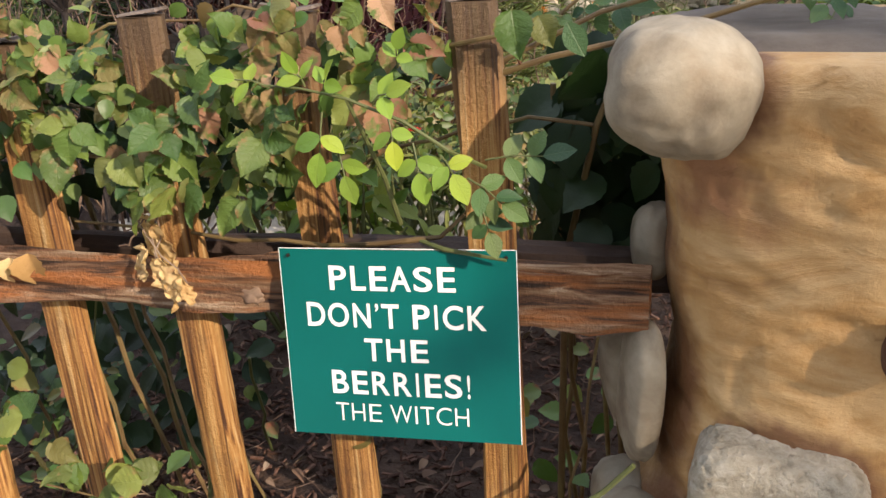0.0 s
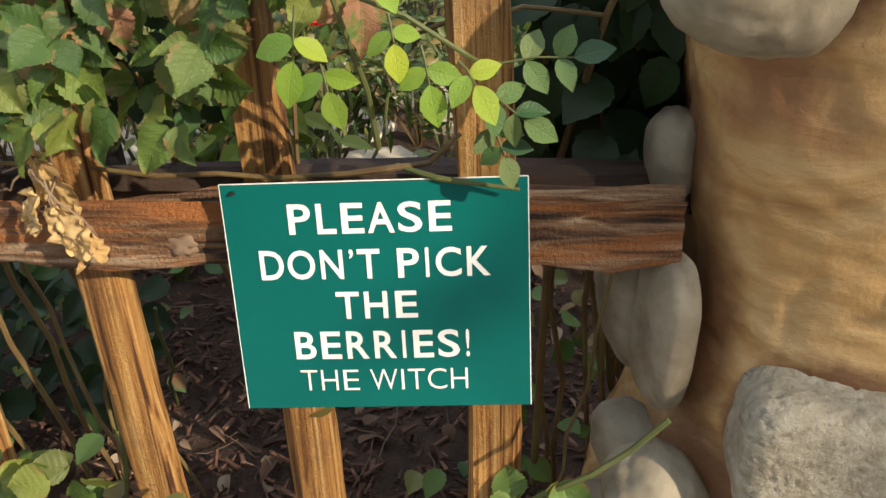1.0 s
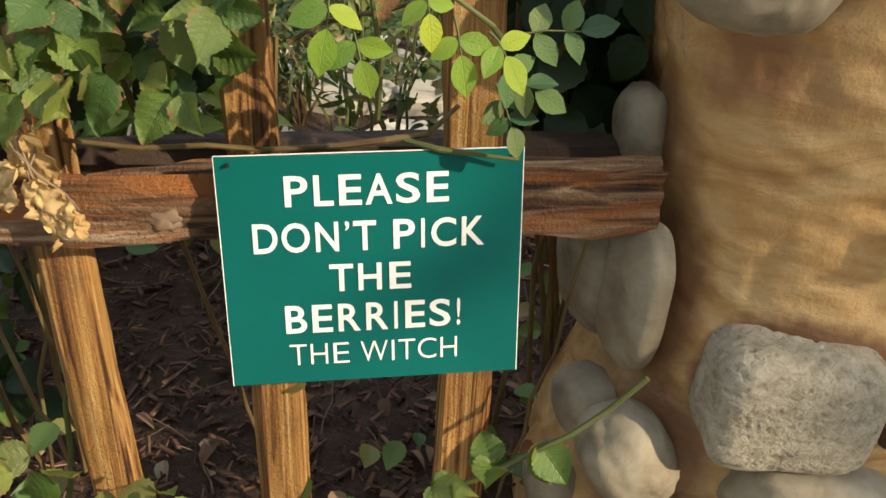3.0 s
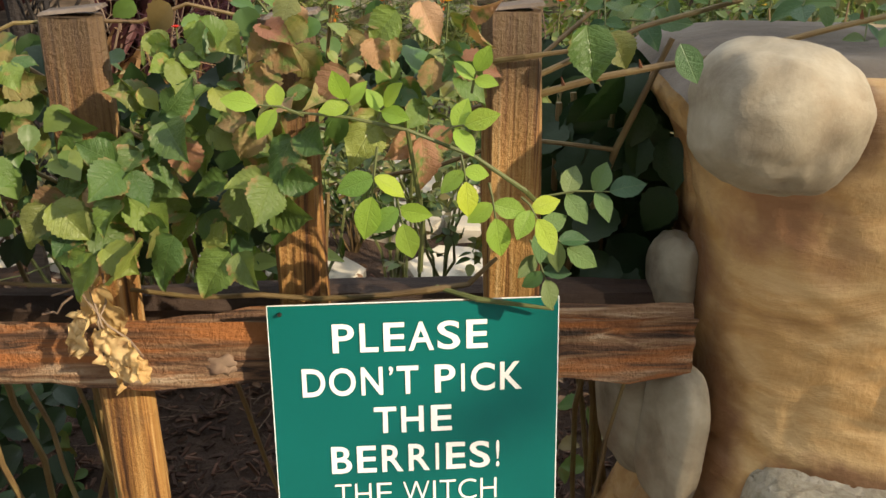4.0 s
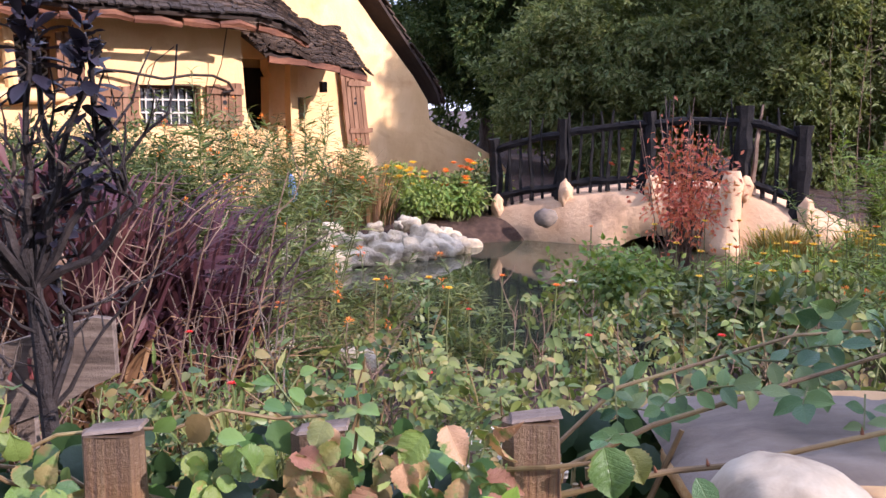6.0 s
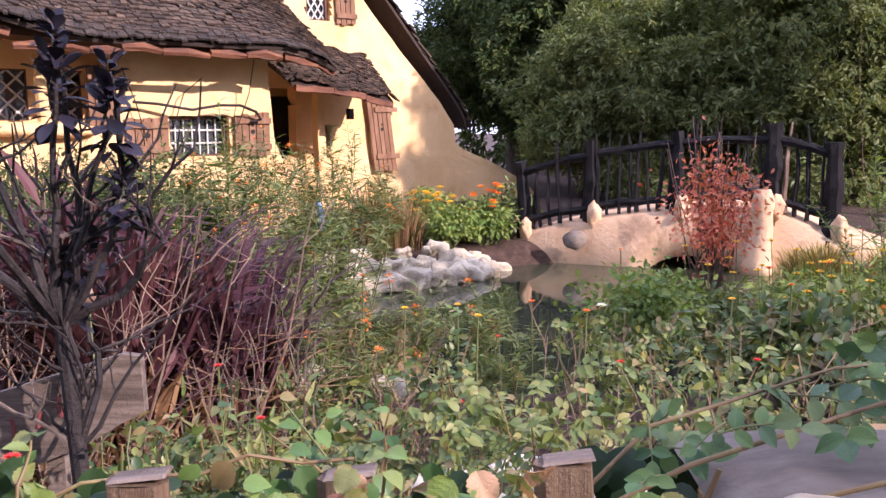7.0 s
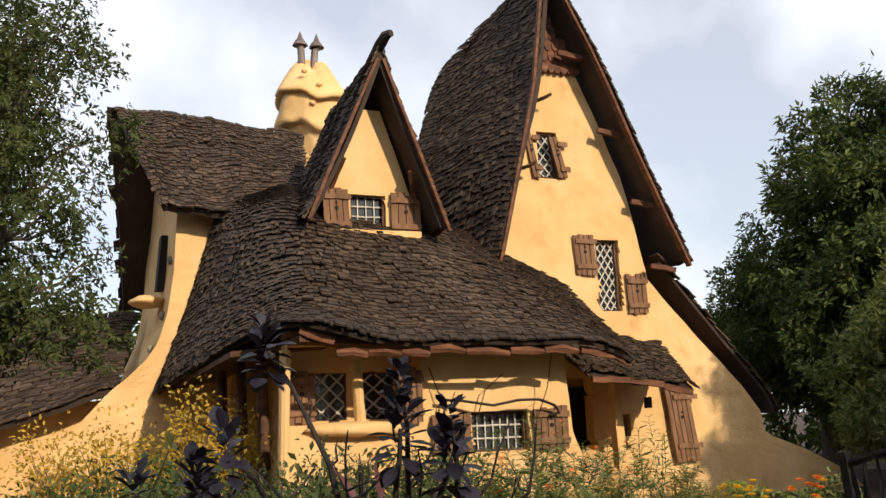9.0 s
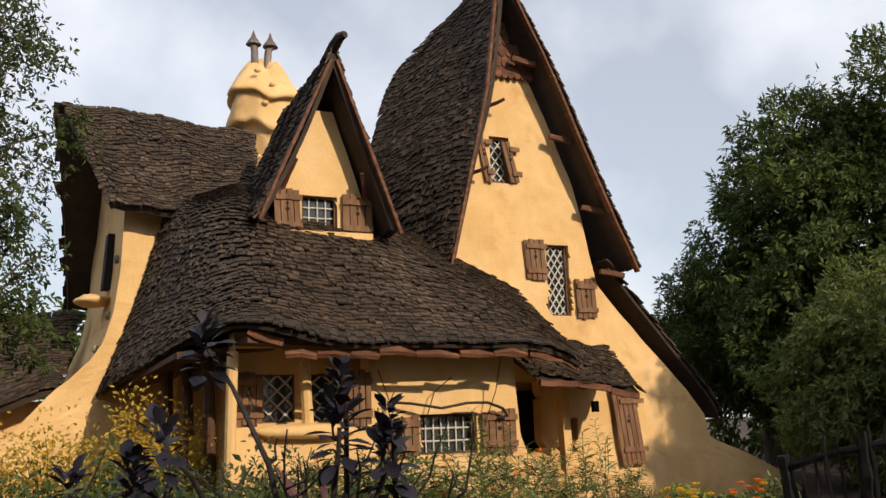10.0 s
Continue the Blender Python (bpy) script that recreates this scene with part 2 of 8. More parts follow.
ROOF_PIECE = surface("shingle_wood_single", [(0.018, 0.013, 0.010), (0.048, 0.034, 0.025), (0.105, 0.078, 0.058)], (14, 3, 9), 0.85, 0.9, 40.0, 0.02,
                     vary=0.4, per="object")
ROOF_BASE = surface("roof_boarding", [(0.03, 0.022, 0.017), (0.06, 0.04, 0.03)], (3, 3, 3), 0.9, 0.3, 20.0, 0.02)
TIMBER = surface("timber_red_brown", [(0.050, 0.018, 0.009), (0.115, 0.042, 0.019), (0.22, 0.095, 0.045)], (2, 2, 9), 0.75, 0.5, 30.0, 0.02, vary=0.25)
TIMBER_DARK = surface("timber_dark", [(0.035, 0.018, 0.010), (0.085, 0.040, 0.022), (0.13, 0.065, 0.035)], (3, 3, 3), 0.8, 0.5, 30.0, 0.02, vary=0.3)
SHUTTER = surface("shutter_brown", [(0.10, 0.048, 0.022), (0.17, 0.085, 0.042), (0.25, 0.14, 0.08)], (7, 7, 1.2), 0.75, 0.5, 30.0, 0.01, vary=0.22)
LEAD = surface("lattice_bars", [(0.45, 0.43, 0.38), (0.62, 0.6, 0.55)], (9, 9, 9), 0.6, 0.2, 40.0, 0.005)
METAL = surface("stove_pipe", [(0.13, 0.10, 0.09), (0.22, 0.18, 0.16)], (6, 6, 6), 0.5, 0.3, 30.0, 0.01, metal=0.6, stain=(0.2, 0.09, 0.04))
# near-black paint standing in for the shade inside rooms and holes
DARK = plain("hollow_shade", (0.010, 0.008, 0.007), 0.9)
IRON = plain("wrought_iron", (0.025, 0.018, 0.014), 0.55, 0.3)
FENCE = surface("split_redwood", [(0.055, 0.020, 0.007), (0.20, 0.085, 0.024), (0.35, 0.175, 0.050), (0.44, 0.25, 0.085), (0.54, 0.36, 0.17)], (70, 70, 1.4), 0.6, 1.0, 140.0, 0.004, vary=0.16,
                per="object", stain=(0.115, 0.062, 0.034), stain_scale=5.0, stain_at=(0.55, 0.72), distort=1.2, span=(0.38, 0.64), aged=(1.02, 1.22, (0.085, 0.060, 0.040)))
RAIL = surface("split_redwood_rail", [(0.030, 0.016, 0.010), (0.10, 0.048, 0.025), (0.19, 0.10, 0.052), (0.27, 0.17, 0.10), (0.38, 0.28, 0.19)], (3.0, 60, 60), 0.65, 1.0, 160.0, 0.008,
               per="object", stain=(0.32, 0.115, 0.032), stain_scale=0.42, stain_at=(0.51, 0.60), stain_grain=True, distort=0.8, span=(0.40, 0.62))
# rail wood darkened for the shade that the rear rail stands in
RAIL_SHADED = surface("rail_shaded", [(0.016, 0.009, 0.007), (0.042, 0.024, 0.016), (0.075, 0.048, 0.034)], (3.2, 34, 34), 0.75, 0.6, 120.0, 0.004)
BOARD = surface("grey_weathered_board", [(0.050, 0.036, 0.027), (0.13, 0.098, 0.075), (0.22, 0.175, 0.14)], (2.5, 42, 42), 0.8, 0.9, 90.0, 0.004)
STONE = surface("river_stone", [(0.16, 0.125, 0.085), (0.27, 0.23, 0.165), (0.37, 0.325, 0.245)], (15, 15, 15), 0.78, 0.4, 55.0, 0.004,
                stain=(0.27, 0.20, 0.13), stain_scale=7.0, stain_at=(0.58, 0.80), spec=0.3)
STONE_PIT = surface("pitted_stone", [(0.27, 0.230, 0.160), (0.44, 0.390, 0.295), (0.54, 0.495, 0.395)], (48, 48, 48), 0.85, 1.0, 160.0, 0.006,
                    stain=(0.27, 0.23, 0.17), stain_scale=60.0, stain_at=(0.60, 0.70), spec=0.3)
CAP = surface("cement_cap", [(0.085, 0.066, 0.050), (0.155, 0.125, 0.097), (0.22, 0.185, 0.148)], (4, 9, 9), 0.85, 0.5, 60.0, 0.005, stain=(0.17, 0.14, 0.12), stain_scale=7.0)
PALE_ROCK = surface("pale_rock", [(0.30, 0.24, 0.15), (0.56, 0.47, 0.32), (0.68, 0.60, 0.45)], (5, 5, 5), 0.85, 0.9, 26.0, 0.04, vary=0.2, per="object", stain=(0.30, 0.25, 0.19), stain_scale=4.0)
FLAG = surface("flagstone", [(0.42, 0.38, 0.30), (0.55, 0.50, 0.41), (0.62, 0.57, 0.49)], (5, 5, 5), 0.85, 0.4, 50.0, 0.006, vary=0.18, per="object", stain=(0.22, 0.19, 0.14), stain_scale=5.0)
SOIL = surface("garden_soil", [(0.022, 0.012, 0.008), (0.055, 0.030, 0.019), (0.10, 0.06, 0.040)], (7, 7, 7), 0.95, 0.9, 55.0, 0.03,
               stain=(0.13, 0.10, 0.06), stain_scale=1.1, stain_at=(0.62, 0.8))
BARK_CHIP = surface("bark_chips", [(0.035, 0.016, 0.011), (0.085, 0.040, 0.025), (0.16, 0.09, 0.06)], (30, 30, 30), 0.85, 0.5, 120.0, 0.003, vary=0.55)
CONCRETE = surface("concrete", [(0.26, 0.24, 0.20), (0.33, 0.30, 0.26), (0.38, 0.35, 0.30)], (3, 3, 3), 0.9, 0.4, 90.0, 0.003, vary=0.06, per="object", stain=(0.28, 0.26, 0.22), stain_scale=1.3)
BRIDGE_CLAY = surface("bridge_stucco", [(0.42, 0.26, 0.14), (0.55, 0.36, 0.21), (0.63, 0.44, 0.27)], (2, 2, 2), 0.85, 0.5, 18.0, 0.03, stain=(0.24, 0.15, 0.09), stain_scale=1.7)
BLACK_LOG = surface("charred_log", [(0.003, 0.0028, 0.003), (0.008, 0.007, 0.0075), (0.018, 0.016, 0.016)], (9, 9, 9), 0.8, 0.8, 40.0, 0.01, vary=0.4, spec=0.2)
BARK = surface("bark", [(0.045, 0.032, 0.025), (0.11, 0.085, 0.066), (0.18, 0.145, 0.12)], (22, 22, 5), 0.9, 0.8, 60.0, 0.01)
BARK_BLACK = surface("dark_bark", [(0.007, 0.005, 0.005), (0.018, 0.013, 0.012), (0.045, 0.034, 0.030)], (25, 25, 7), 0.7, 0.8, 70.0, 0.01)
CANE = surface("cane_stem", [(0.085, 0.048, 0.022), (0.15, 0.10, 0.040), (0.20, 0.17, 0.065)], (9, 9, 9), 0.6, 0.4, 80.0, 0.003)
STEM_GREEN = surface("green_stem", [(0.07, 0.085, 0.024), (0.13, 0.145, 0.05)], (9, 9, 9), 0.6, 0.3, 60.0, 0.003)
STEM_DRY = surface("dry_stem", [(0.08, 0.045, 0.030), (0.15, 0.095, 0.065), (0.24, 0.175, 0.12)], (9, 9, 9), 0.8, 0.4, 60.0, 0.003, vary=0.3)
SIGN_GREEN = surface("sign_green_paint", [(0.000, 0.108, 0.098), (0.000, 0.120, 0.108)], (5, 5, 5), 0.38, 0.05, 200.0, 0.001, rough_vary=0.05, spec=0.2)
SIGN_WHITE = plain("sign_white_letters", (0.85, 0.86, 0.83), 0.5)
SIGN_RED = plain("red_paint", (0.19, 0.045, 0.040), 0.85)

L_BRAMBLE = foliage("bramble_leaf", [(0.034, 0.082, 0.024), (0.072, 0.145, 0.034), (0.13, 0.21, 0.048), (0.045, 0.10, 0.032), (0.19, 0.24, 0.06), (0.18, 0.12, 0.05)], 0.42, 0.2,
                    blotch=(0.22, 0.085, 0.045), blotch_at=(0.60, 0.70), blotch_scale=16.0)
L_RUSSET = foliage("russet_leaf", [(0.20, 0.085, 0.05), (0.12, 0.085, 0.03), (0.24, 0.11, 0.07), (0.15, 0.06, 0.04), (0.11, 0.13, 0.035)], 0.6, 0.25,
                   blotch=(0.08, 0.11, 0.03), blotch_scale=18.0)
L_BRAMBLE_NEAR = foliage("bramble_leaf_veined", [(0.045, 0.105, 0.030), (0.115, 0.195, 0.042), (0.18, 0.26, 0.055), (0.060, 0.125, 0.036), (0.27, 0.31, 0.075), (0.085, 0.16, 0.040), (0.22, 0.19, 0.065)], 0.38, 0.32, True,
                         blotch=(0.36, 0.20, 0.10), blotch_at=(0.64, 0.71), blotch_scale=1.4, fine=14.0, spec=0.45, margin=(0.32, 0.15, 0.07))
L_RUSSET_NEAR = foliage("russet_leaf_veined", [(0.34, 0.165, 0.10), (0.19, 0.19, 0.06), (0.40, 0.22, 0.13), (0.24, 0.11, 0.07), (0.16, 0.21, 0.06), (0.46, 0.28, 0.17)], 0.6, 0.28, True,
                        blotch=(0.12, 0.18, 0.045), blotch_at=(0.52, 0.62), blotch_scale=2.0, fine=14.0)
L_ROSE = foliage("rose_leaf_bright", [(0.22, 0.38, 0.06), (0.34, 0.50, 0.07), (0.16, 0.30, 0.06), (0.48, 0.58, 0.06)], 0.4, 0.42, True, fine=14.0)
L_ROSE_LEAFLET = foliage("rose_leaf_veined", [(0.035, 0.09, 0.035), (0.065, 0.14, 0.045), (0.12, 0.20, 0.055), (0.05, 0.11, 0.055), (0.17, 0.22, 0.07)], 0.4, 0.22, True, fine=14.0)
L_ROSE_DARK = foliage("rose_leaf_dark", [(0.026, 0.062, 0.018), (0.062, 0.115, 0.026), (0.14, 0.185, 0.042), (0.036, 0.072, 0.026), (0.22, 0.235, 0.062), (0.045, 0.085, 0.024), (0.26, 0.185, 0.075), (0.08, 0.125, 0.040)], 0.42, 0.24, blotch=(0.2, 0.2, 0.06), blotch_at=(0.66, 0.75))
# near-black leaf green: the shade deep in the foliage is put into the colour
L_SHADE = foliage("leaf_shade_dark", [(0.011, 0.028, 0.010), (0.022, 0.048, 0.013), (0.016, 0.036, 0.018)], 0.45, 0.15)
L_DEAD = foliage("dead_leaf", [(0.60, 0.40, 0.17), (0.70, 0.52, 0.27), (0.46, 0.28, 0.11), (0.64, 0.45, 0.21)], 0.8, 0.25, blotch=(0.34, 0.17, 0.07), blotch_at=(0.58, 0.70), blotch_scale=40.0)
L_LITTER = foliage("leaf_litter", [(0.16, 0.09, 0.055), (0.26, 0.17, 0.11), (0.10, 0.055, 0.035), (0.33, 0.26, 0.19)], 0.85, 0.05)
L_MILK = foliage("milkweed_leaf", [(0.055, 0.095, 0.022), (0.105, 0.150, 0.036), (0.18, 0.215, 0.060), (0.075, 0.120, 0.034), (0.24, 0.24, 0.075), (0.035, 0.065, 0.018)], 0.5, 0.3)
L_LIGHT = foliage("light_green_leaf", [(0.085, 0.160, 0.026), (0.155, 0.235, 0.036), (0.23, 0.28, 0.060), (0.06, 0.11, 0.022)], 0.5, 0.35)
L_RED = foliage("red_leaf", [(0.56, 0.12, 0.065), (0.68, 0.25, 0.13), (0.46, 0.08, 0.05), (0.62, 0.32, 0.15)], 0.5, 0.35)
L_PURPLE = foliage("purple_blade", [(0.045, 0.018, 0.026), (0.080, 0.032, 0.040), (0.026, 0.011, 0.018), (0.115, 0.045, 0.045), (0.055, 0.022, 0.032)], 0.5, 0.25, spec=0.2)
L_STRAW = foliage("straw_blade", [(0.25, 0.14, 0.07), (0.36, 0.22, 0.11), (0.17, 0.085, 0.05)], 0.6, 0.25)
L_BLACK = foliage("black_rosette", [(0.006, 0.005, 0.009), (0.012, 0.010, 0.018), (0.026, 0.023, 0.036)], 0.5, 0.03, spec=0.25)
L_GOLD = foliage("gold_reed", [(0.30, 0.20, 0.045), (0.40, 0.27, 0.06), (0.22, 0.18, 0.05), (0.17, 0.19, 0.05)], 0.55, 0.3)
L_YELLOW = foliage("yellow_leaf", [(0.46, 0.29, 0.035), (0.56, 0.38, 0.06), (0.34, 0.26, 0.045), (0.28, 0.17, 0.03)], 0.5, 0.35)
L_FIR = foliage("dark_tree_leaf", [(0.018, 0.034, 0.014), (0.030, 0.050, 0.018), (0.052, 0.070, 0.026)], 0.5, 0.18, spec=0.12)
L_TREE = foliage("tree_leaf", [(0.032, 0.060, 0.018), (0.060, 0.095, 0.028), (0.115, 0.140, 0.042), (0.045, 0.075, 0.028)], 0.5, 0.2, spec=0.12)
L_TREE_OLIVE = foliage("tree_leaf_olive", [(0.080, 0.115, 0.038), (0.145, 0.18, 0.060), (0.21, 0.235, 0.095)], 0.45, 0.36, spec=0.18)
L_OAK = foliage("small_oak_leaf", [(0.034, 0.052, 0.018), (0.056, 0.078, 0.026), (0.085, 0.10, 0.034)], 0.45, 0.22, spec=0.12)
P_ORANGE = foliage("orange_petal", [(0.80, 0.20, 0.03), (0.85, 0.32, 0.04), (0.75, 0.13, 0.05)], 0.5, 0.3)
P_YELLOW = foliage("yellow_petal", [(0.82, 0.52, 0.03), (0.85, 0.60, 0.06)], 0.5, 0.3)
P_RED = foliage("red_petal", [(0.62, 0.03, 0.03), (0.72, 0.07, 0.05)], 0.5, 0.25)
P_WHITE = foliage("white_petal", [(0.78, 0.75, 0.66), (0.85, 0.82, 0.74)], 0.5, 0.3)
P_BROWN = plain("flower_eye", (0.045, 0.018, 0.012), 0.8)


def glass_material():
    m = bpy.data.materials.new("old_glass")
    m.use_nodes = True
    b = m.node_tree.nodes["Principled BSDF"]
    b.inputs["Base Color"].default_value = (0.035, 0.04, 0.045, 1)
    b.inputs["Roughness"].default_value = 0.07
    b.inputs["Specular IOR Level"].default_value = 0.6
    n = node(m.node_tree, "ShaderNodeTexNoise", Scale=6.0, Detail=2.0)
    bp = node(m.node_tree, "ShaderNodeBump", Strength=0.15, Distance=0.02)
    m.node_tree.links.new(n.outputs["Fac"], bp.inputs["Height"])
    m.node_tree.links.new(bp.outputs["Normal"], b.inputs["Normal"])
    return m


def water_material():
    m = bpy.data.materials.new("pond_water")
    m.use_nodes = True
    b = m.node_tree.nodes["Principled BSDF"]
    b.inputs["Base Color"].default_value = (0.035, 0.040, 0.022, 1)
    b.inputs["Roughness"].default_value = 0.04
    b.inputs["IOR"].default_value = 1.33
    n = node(m.node_tree, "ShaderNodeTexNoise", Scale=2.2, Detail=3.0)
    bp = node(m.node_tree, "ShaderNodeBump", Strength=0.12, Distance=0.03)
    m.node_tree.links.new(n.outputs["Fac"], bp.inputs["Height"])
    m.node_tree.links.new(bp.outputs["Normal"], b.inputs["Normal"])
    return m


GLASS, WATER = glass_material(), water_material()

# ---- mesh tools ----
rng = np.random.default_rng(7)


class Pile:
    """Vertices and faces gathered for one mesh."""

    def __init__(self):
        self.v, self.f, self.n = [], [], 0

    def add(self, v, f):
        v = np.asarray(v, float).reshape(-1, 3)
        self.v.append(v)
        self.f.extend([tuple(int(i) + self.n for i in q) for q in f])
        self.n += len(v)
        return self

    def many(self, v, faces, count):
        """count copies of a template laid end to end in v."""
        per = len(v) // count
        self.v.append(v)
        base = [tuple(q) for q in faces]
        for k in range(count):
            o = self.n + k * per
            self.f.extend([tuple(i + o for i in q) for q in base])
        self.n += len(v)
        return self

    def mesh(self, name, material, smooth=False):
        me = bpy.data.meshes.new(name)
        me.from_pydata(np.concatenate(self.v).tolist() if self.v else [], [], self.f)
        if smooth:
            me.polygons.foreach_set("use_smooth", [True] * len(me.polygons))
        if material:
            me.materials.append(material)
        me.update()
        return me


def thing(name, at, label, category, group="", kind="", turn=0.0):
    ob = new(name)
    ob.empty_display_size = 0.1
    ob.matrix_world = pose(*at, 0, 0, turn)
    return tagged(ob, label, category, group, kind)


def part(name, pile, material, parent=None, label="", smooth=False, at=None):
    ob = new(name, pile.mesh(name, material, smooth))
    if parent is not None:
        ob.parent = parent
    if at is not None:
        ob.matrix_basis = at
    if label:
        ob["label"] = label
    return ob


BOX = [(0, 3, 2, 1), (4, 5, 6, 7), (0, 1, 5, 4), (1, 2, 6, 5), (2, 3, 7, 6), (3, 0, 4, 7)]


def hexa(pile, low, high):
    """A solid between two four-cornered faces."""
    return pile.add(list(low) + list(high), BOX)


def block(pile, lo, hi):
    (a, b, c), (d, e, f) = lo, hi
    return hexa(pile, [(a, b, c), (d, b, c), (d, e, c), (a, e, c)], [(a, b, f), (d, b, f), (d, e, f), (a, e, f)])


def tube(pile, points, radii, sides=6, rough=0.0, cap=True, flat=1.0):
    """A round limb along points, with its radius at each."""
    p = np.asarray(points, float)
    r = np.broadcast_to(np.asarray(radii, float), (len(p),))
    t = np.gradient(p, axis=0)
    t /= np.linalg.norm(t, axis=1)[:, None] + 1e-9
    ref = np.array((0.0, 0.0, 1.0)) if abs(t[:, 2]).mean() < 0.8 else np.array((1.0, 0.0, 0.0))
    a = np.cross(t, ref)
    a /= np.linalg.norm(a, axis=1)[:, None] + 1e-9
    b = np.cross(t, a)
    w = np.arange(sides) * 2 * np.pi / sides
    rr = r[:, None] * (1 + rough * (rng.random((len(p), sides)) - 0.5) * 2)
    v = p[:, None] + rr[..., None] * (np.cos(w)[None, :, None] * a[:, None] + flat * np.sin(w)[None, :, None] * b[:, None])
    f = []
    for i in range(len(p) - 1):
        for j in range(sides):
            k = (j + 1) % sides
            f.append((i * sides + j, i * sides + k, (i + 1) * sides + k, (i + 1) * sides + j))
    if cap:
        f += [tuple(range(sides))[::-1], tuple((len(p) - 1) * sides + j for j in range(sides))]
    return pile.add(v.reshape(-1, 3), f)


def bend(a, b, n=6, sag=0.0, wob=0.0, side=(0, 0, -1)):
    """Points from a to b, bowed towards side by sag, with an uneven line."""
    a, b = np.asarray(a, float), np.asarray(b, float)
    s = np.linspace(0, 1, n)[:, None]
    p = a + (b - a) * s + np.asarray(side, float) * (sag * np.sin(np.pi * s))
    p[1:-1] += (rng.random((n - 2, 3)) - 0.5) * wob
    return p


def boulder(pile, centre, size, seed=0, lumps=0.12, squash=1.0, level=3, turn=None, power=2.0):
    """An uneven rounded stone."""
    bm = bmesh.new()
    bmesh.ops.create_icosphere(bm, subdivisions=level, radius=1)
    sx, sy, sz = size
    v = []
    for x in bm.verts:
        c = x.co
        q = (abs(c.x) ** power + abs(c.y) ** power + abs(c.z) ** power) ** (-1 / power)
        s = c * q
        k = 1 + lumps * noise.noise(s * 1.3 + Vector((seed * 7.1, seed * 3.3, 0))) + 0.4 * lumps * noise.noise(s * 3.4 + Vector((seed, 0, 9)))
        v.append(Vector((s.x * sx, s.y * sy, s.z * sz)) * k)
    if turn is not None:
        e = Euler([radians(q) for q in turn]).to_matrix()
        v = [e @ q for q in v]
    f = [tuple(q.index for q in g.verts) for g in bm.faces]
    bm.free()
    return pile.add([tuple(q + Vector(centre)) for q in v], f)


def leaf_shape(wide, n=6, across=4, fold=0.25, curl=0.25, veins=0.0, saw=0.0, power=1.0, widest=0.42, pleats=5, wave=0.0, twist=0.0):
    """One leaf of length 1 along y, facing up: folded at the rib, with raised veins, a toothed edge and an uneven rim."""
    v, f = [], []
    for i in range(n + 1):
        s = i / n
        w = wide / 2 * (math.sin(math.pi * s ** (math.log(0.5) / math.log(widest))) ** (0.7 if s < widest else 0.95) if 0 < s < 1 else 0.02) * power
        for j in range(across + 1):
            q = 2 * j / across - 1
            edge = 1 + (saw * (1 if i % 2 else -1) if abs(q) > 0.95 else 0)
            x = q * w * edge
            z = abs(x) * fold - curl * s * s + veins * math.cos(math.pi * 2 * (s * pleats - abs(q) * 1.1)) * (1 - abs(q) * 0.3) * (0.2 + s * (1 - s) * 3)
            z += wave * q * q * math.sin(6.5 * s + (1.3 if q > 0 else 3.1)) + twist * x * s
            v.append((x, s - 0.04 * abs(q) * veins, z))
    for i in range(n):
        for j in range(across):
            a = i * (across + 1) + j
            f.append((a, a + 1, a + across + 2, a + across + 1))
    return np.array(v), f


LEAF_BRAMBLE = leaf_shape(0.80, 12, 6, 0.22, 0.22, 0.022, 0.05)
LEAF_ROSE = leaf_shape(0.58, 6, 2, 0.28, 0.18, 0.0, 0.02)
LEAF_LANCE = leaf_shape(0.17, 3, 2, 0.3, 0.25)
LEAF_SMALL = leaf_shape(0.5, 2, 2, 0.3, 0.2, widest=0.5)
LEAF_KITE = (np.array([(0, 0, 0), (.20, .45, .07), (0, 1, -.16), (-.20, .45, .07)], float), [(0, 1, 2), (0, 2, 3)])


def spray(turns=((-0.95, 0.0, .62), (0.1, .22, .78), (0.9, .1, .6))):
    """Three small leaves on one point."""
    v, f = [], []
    for k, (w, y, s) in enumerate(turns):
        c, d = math.cos(w), math.sin(w)
        for q in LEAF_KITE[0]:
            v.append(((q[0] * c + q[1] * d) * s, (q[1] * c - q[0] * d) * s + y, q[2] * s + 0.1 * (k - 1)))
        f += [tuple(i + 4 * k for i in q) for q in LEAF_KITE[1]]
    return np.array(v), f


LEAF_SPRAY = spray()
LEAF_SUCC = leaf_shape(0.62, 5, 2, 0.25, 0.15, widest=0.6)


def unit(a):
    return a / (np.linalg.norm(a, axis=-1, keepdims=True) + 1e-9)


def strew(pile, shape, at, way, up, size):
    """Copies of a leaf at places, pointing along way and facing up as nearly as that allows."""
    v, f = shape
    at, way, up = np.asarray(at, float), unit(np.asarray(way, float)), np.asarray(up, float)
    x = unit(np.cross(way, up))
    z = np.cross(x, way)
    size = np.broadcast_to(np.asarray(size, float), (len(at),))
    out = at[:, None] + size[:, None, None] * (v[None, :, 0:1] * x[:, None] + v[None, :, 1:2] * way[:, None] + v[None, :, 2:3] * z[:, None])
    return pile.many(out.reshape(-1, 3), f, len(at))


def rand(n, lo, hi):
    return rng.random((n, 3)) * (np.asarray(hi, float) - np.asarray(lo, float)) + np.asarray(lo, float)

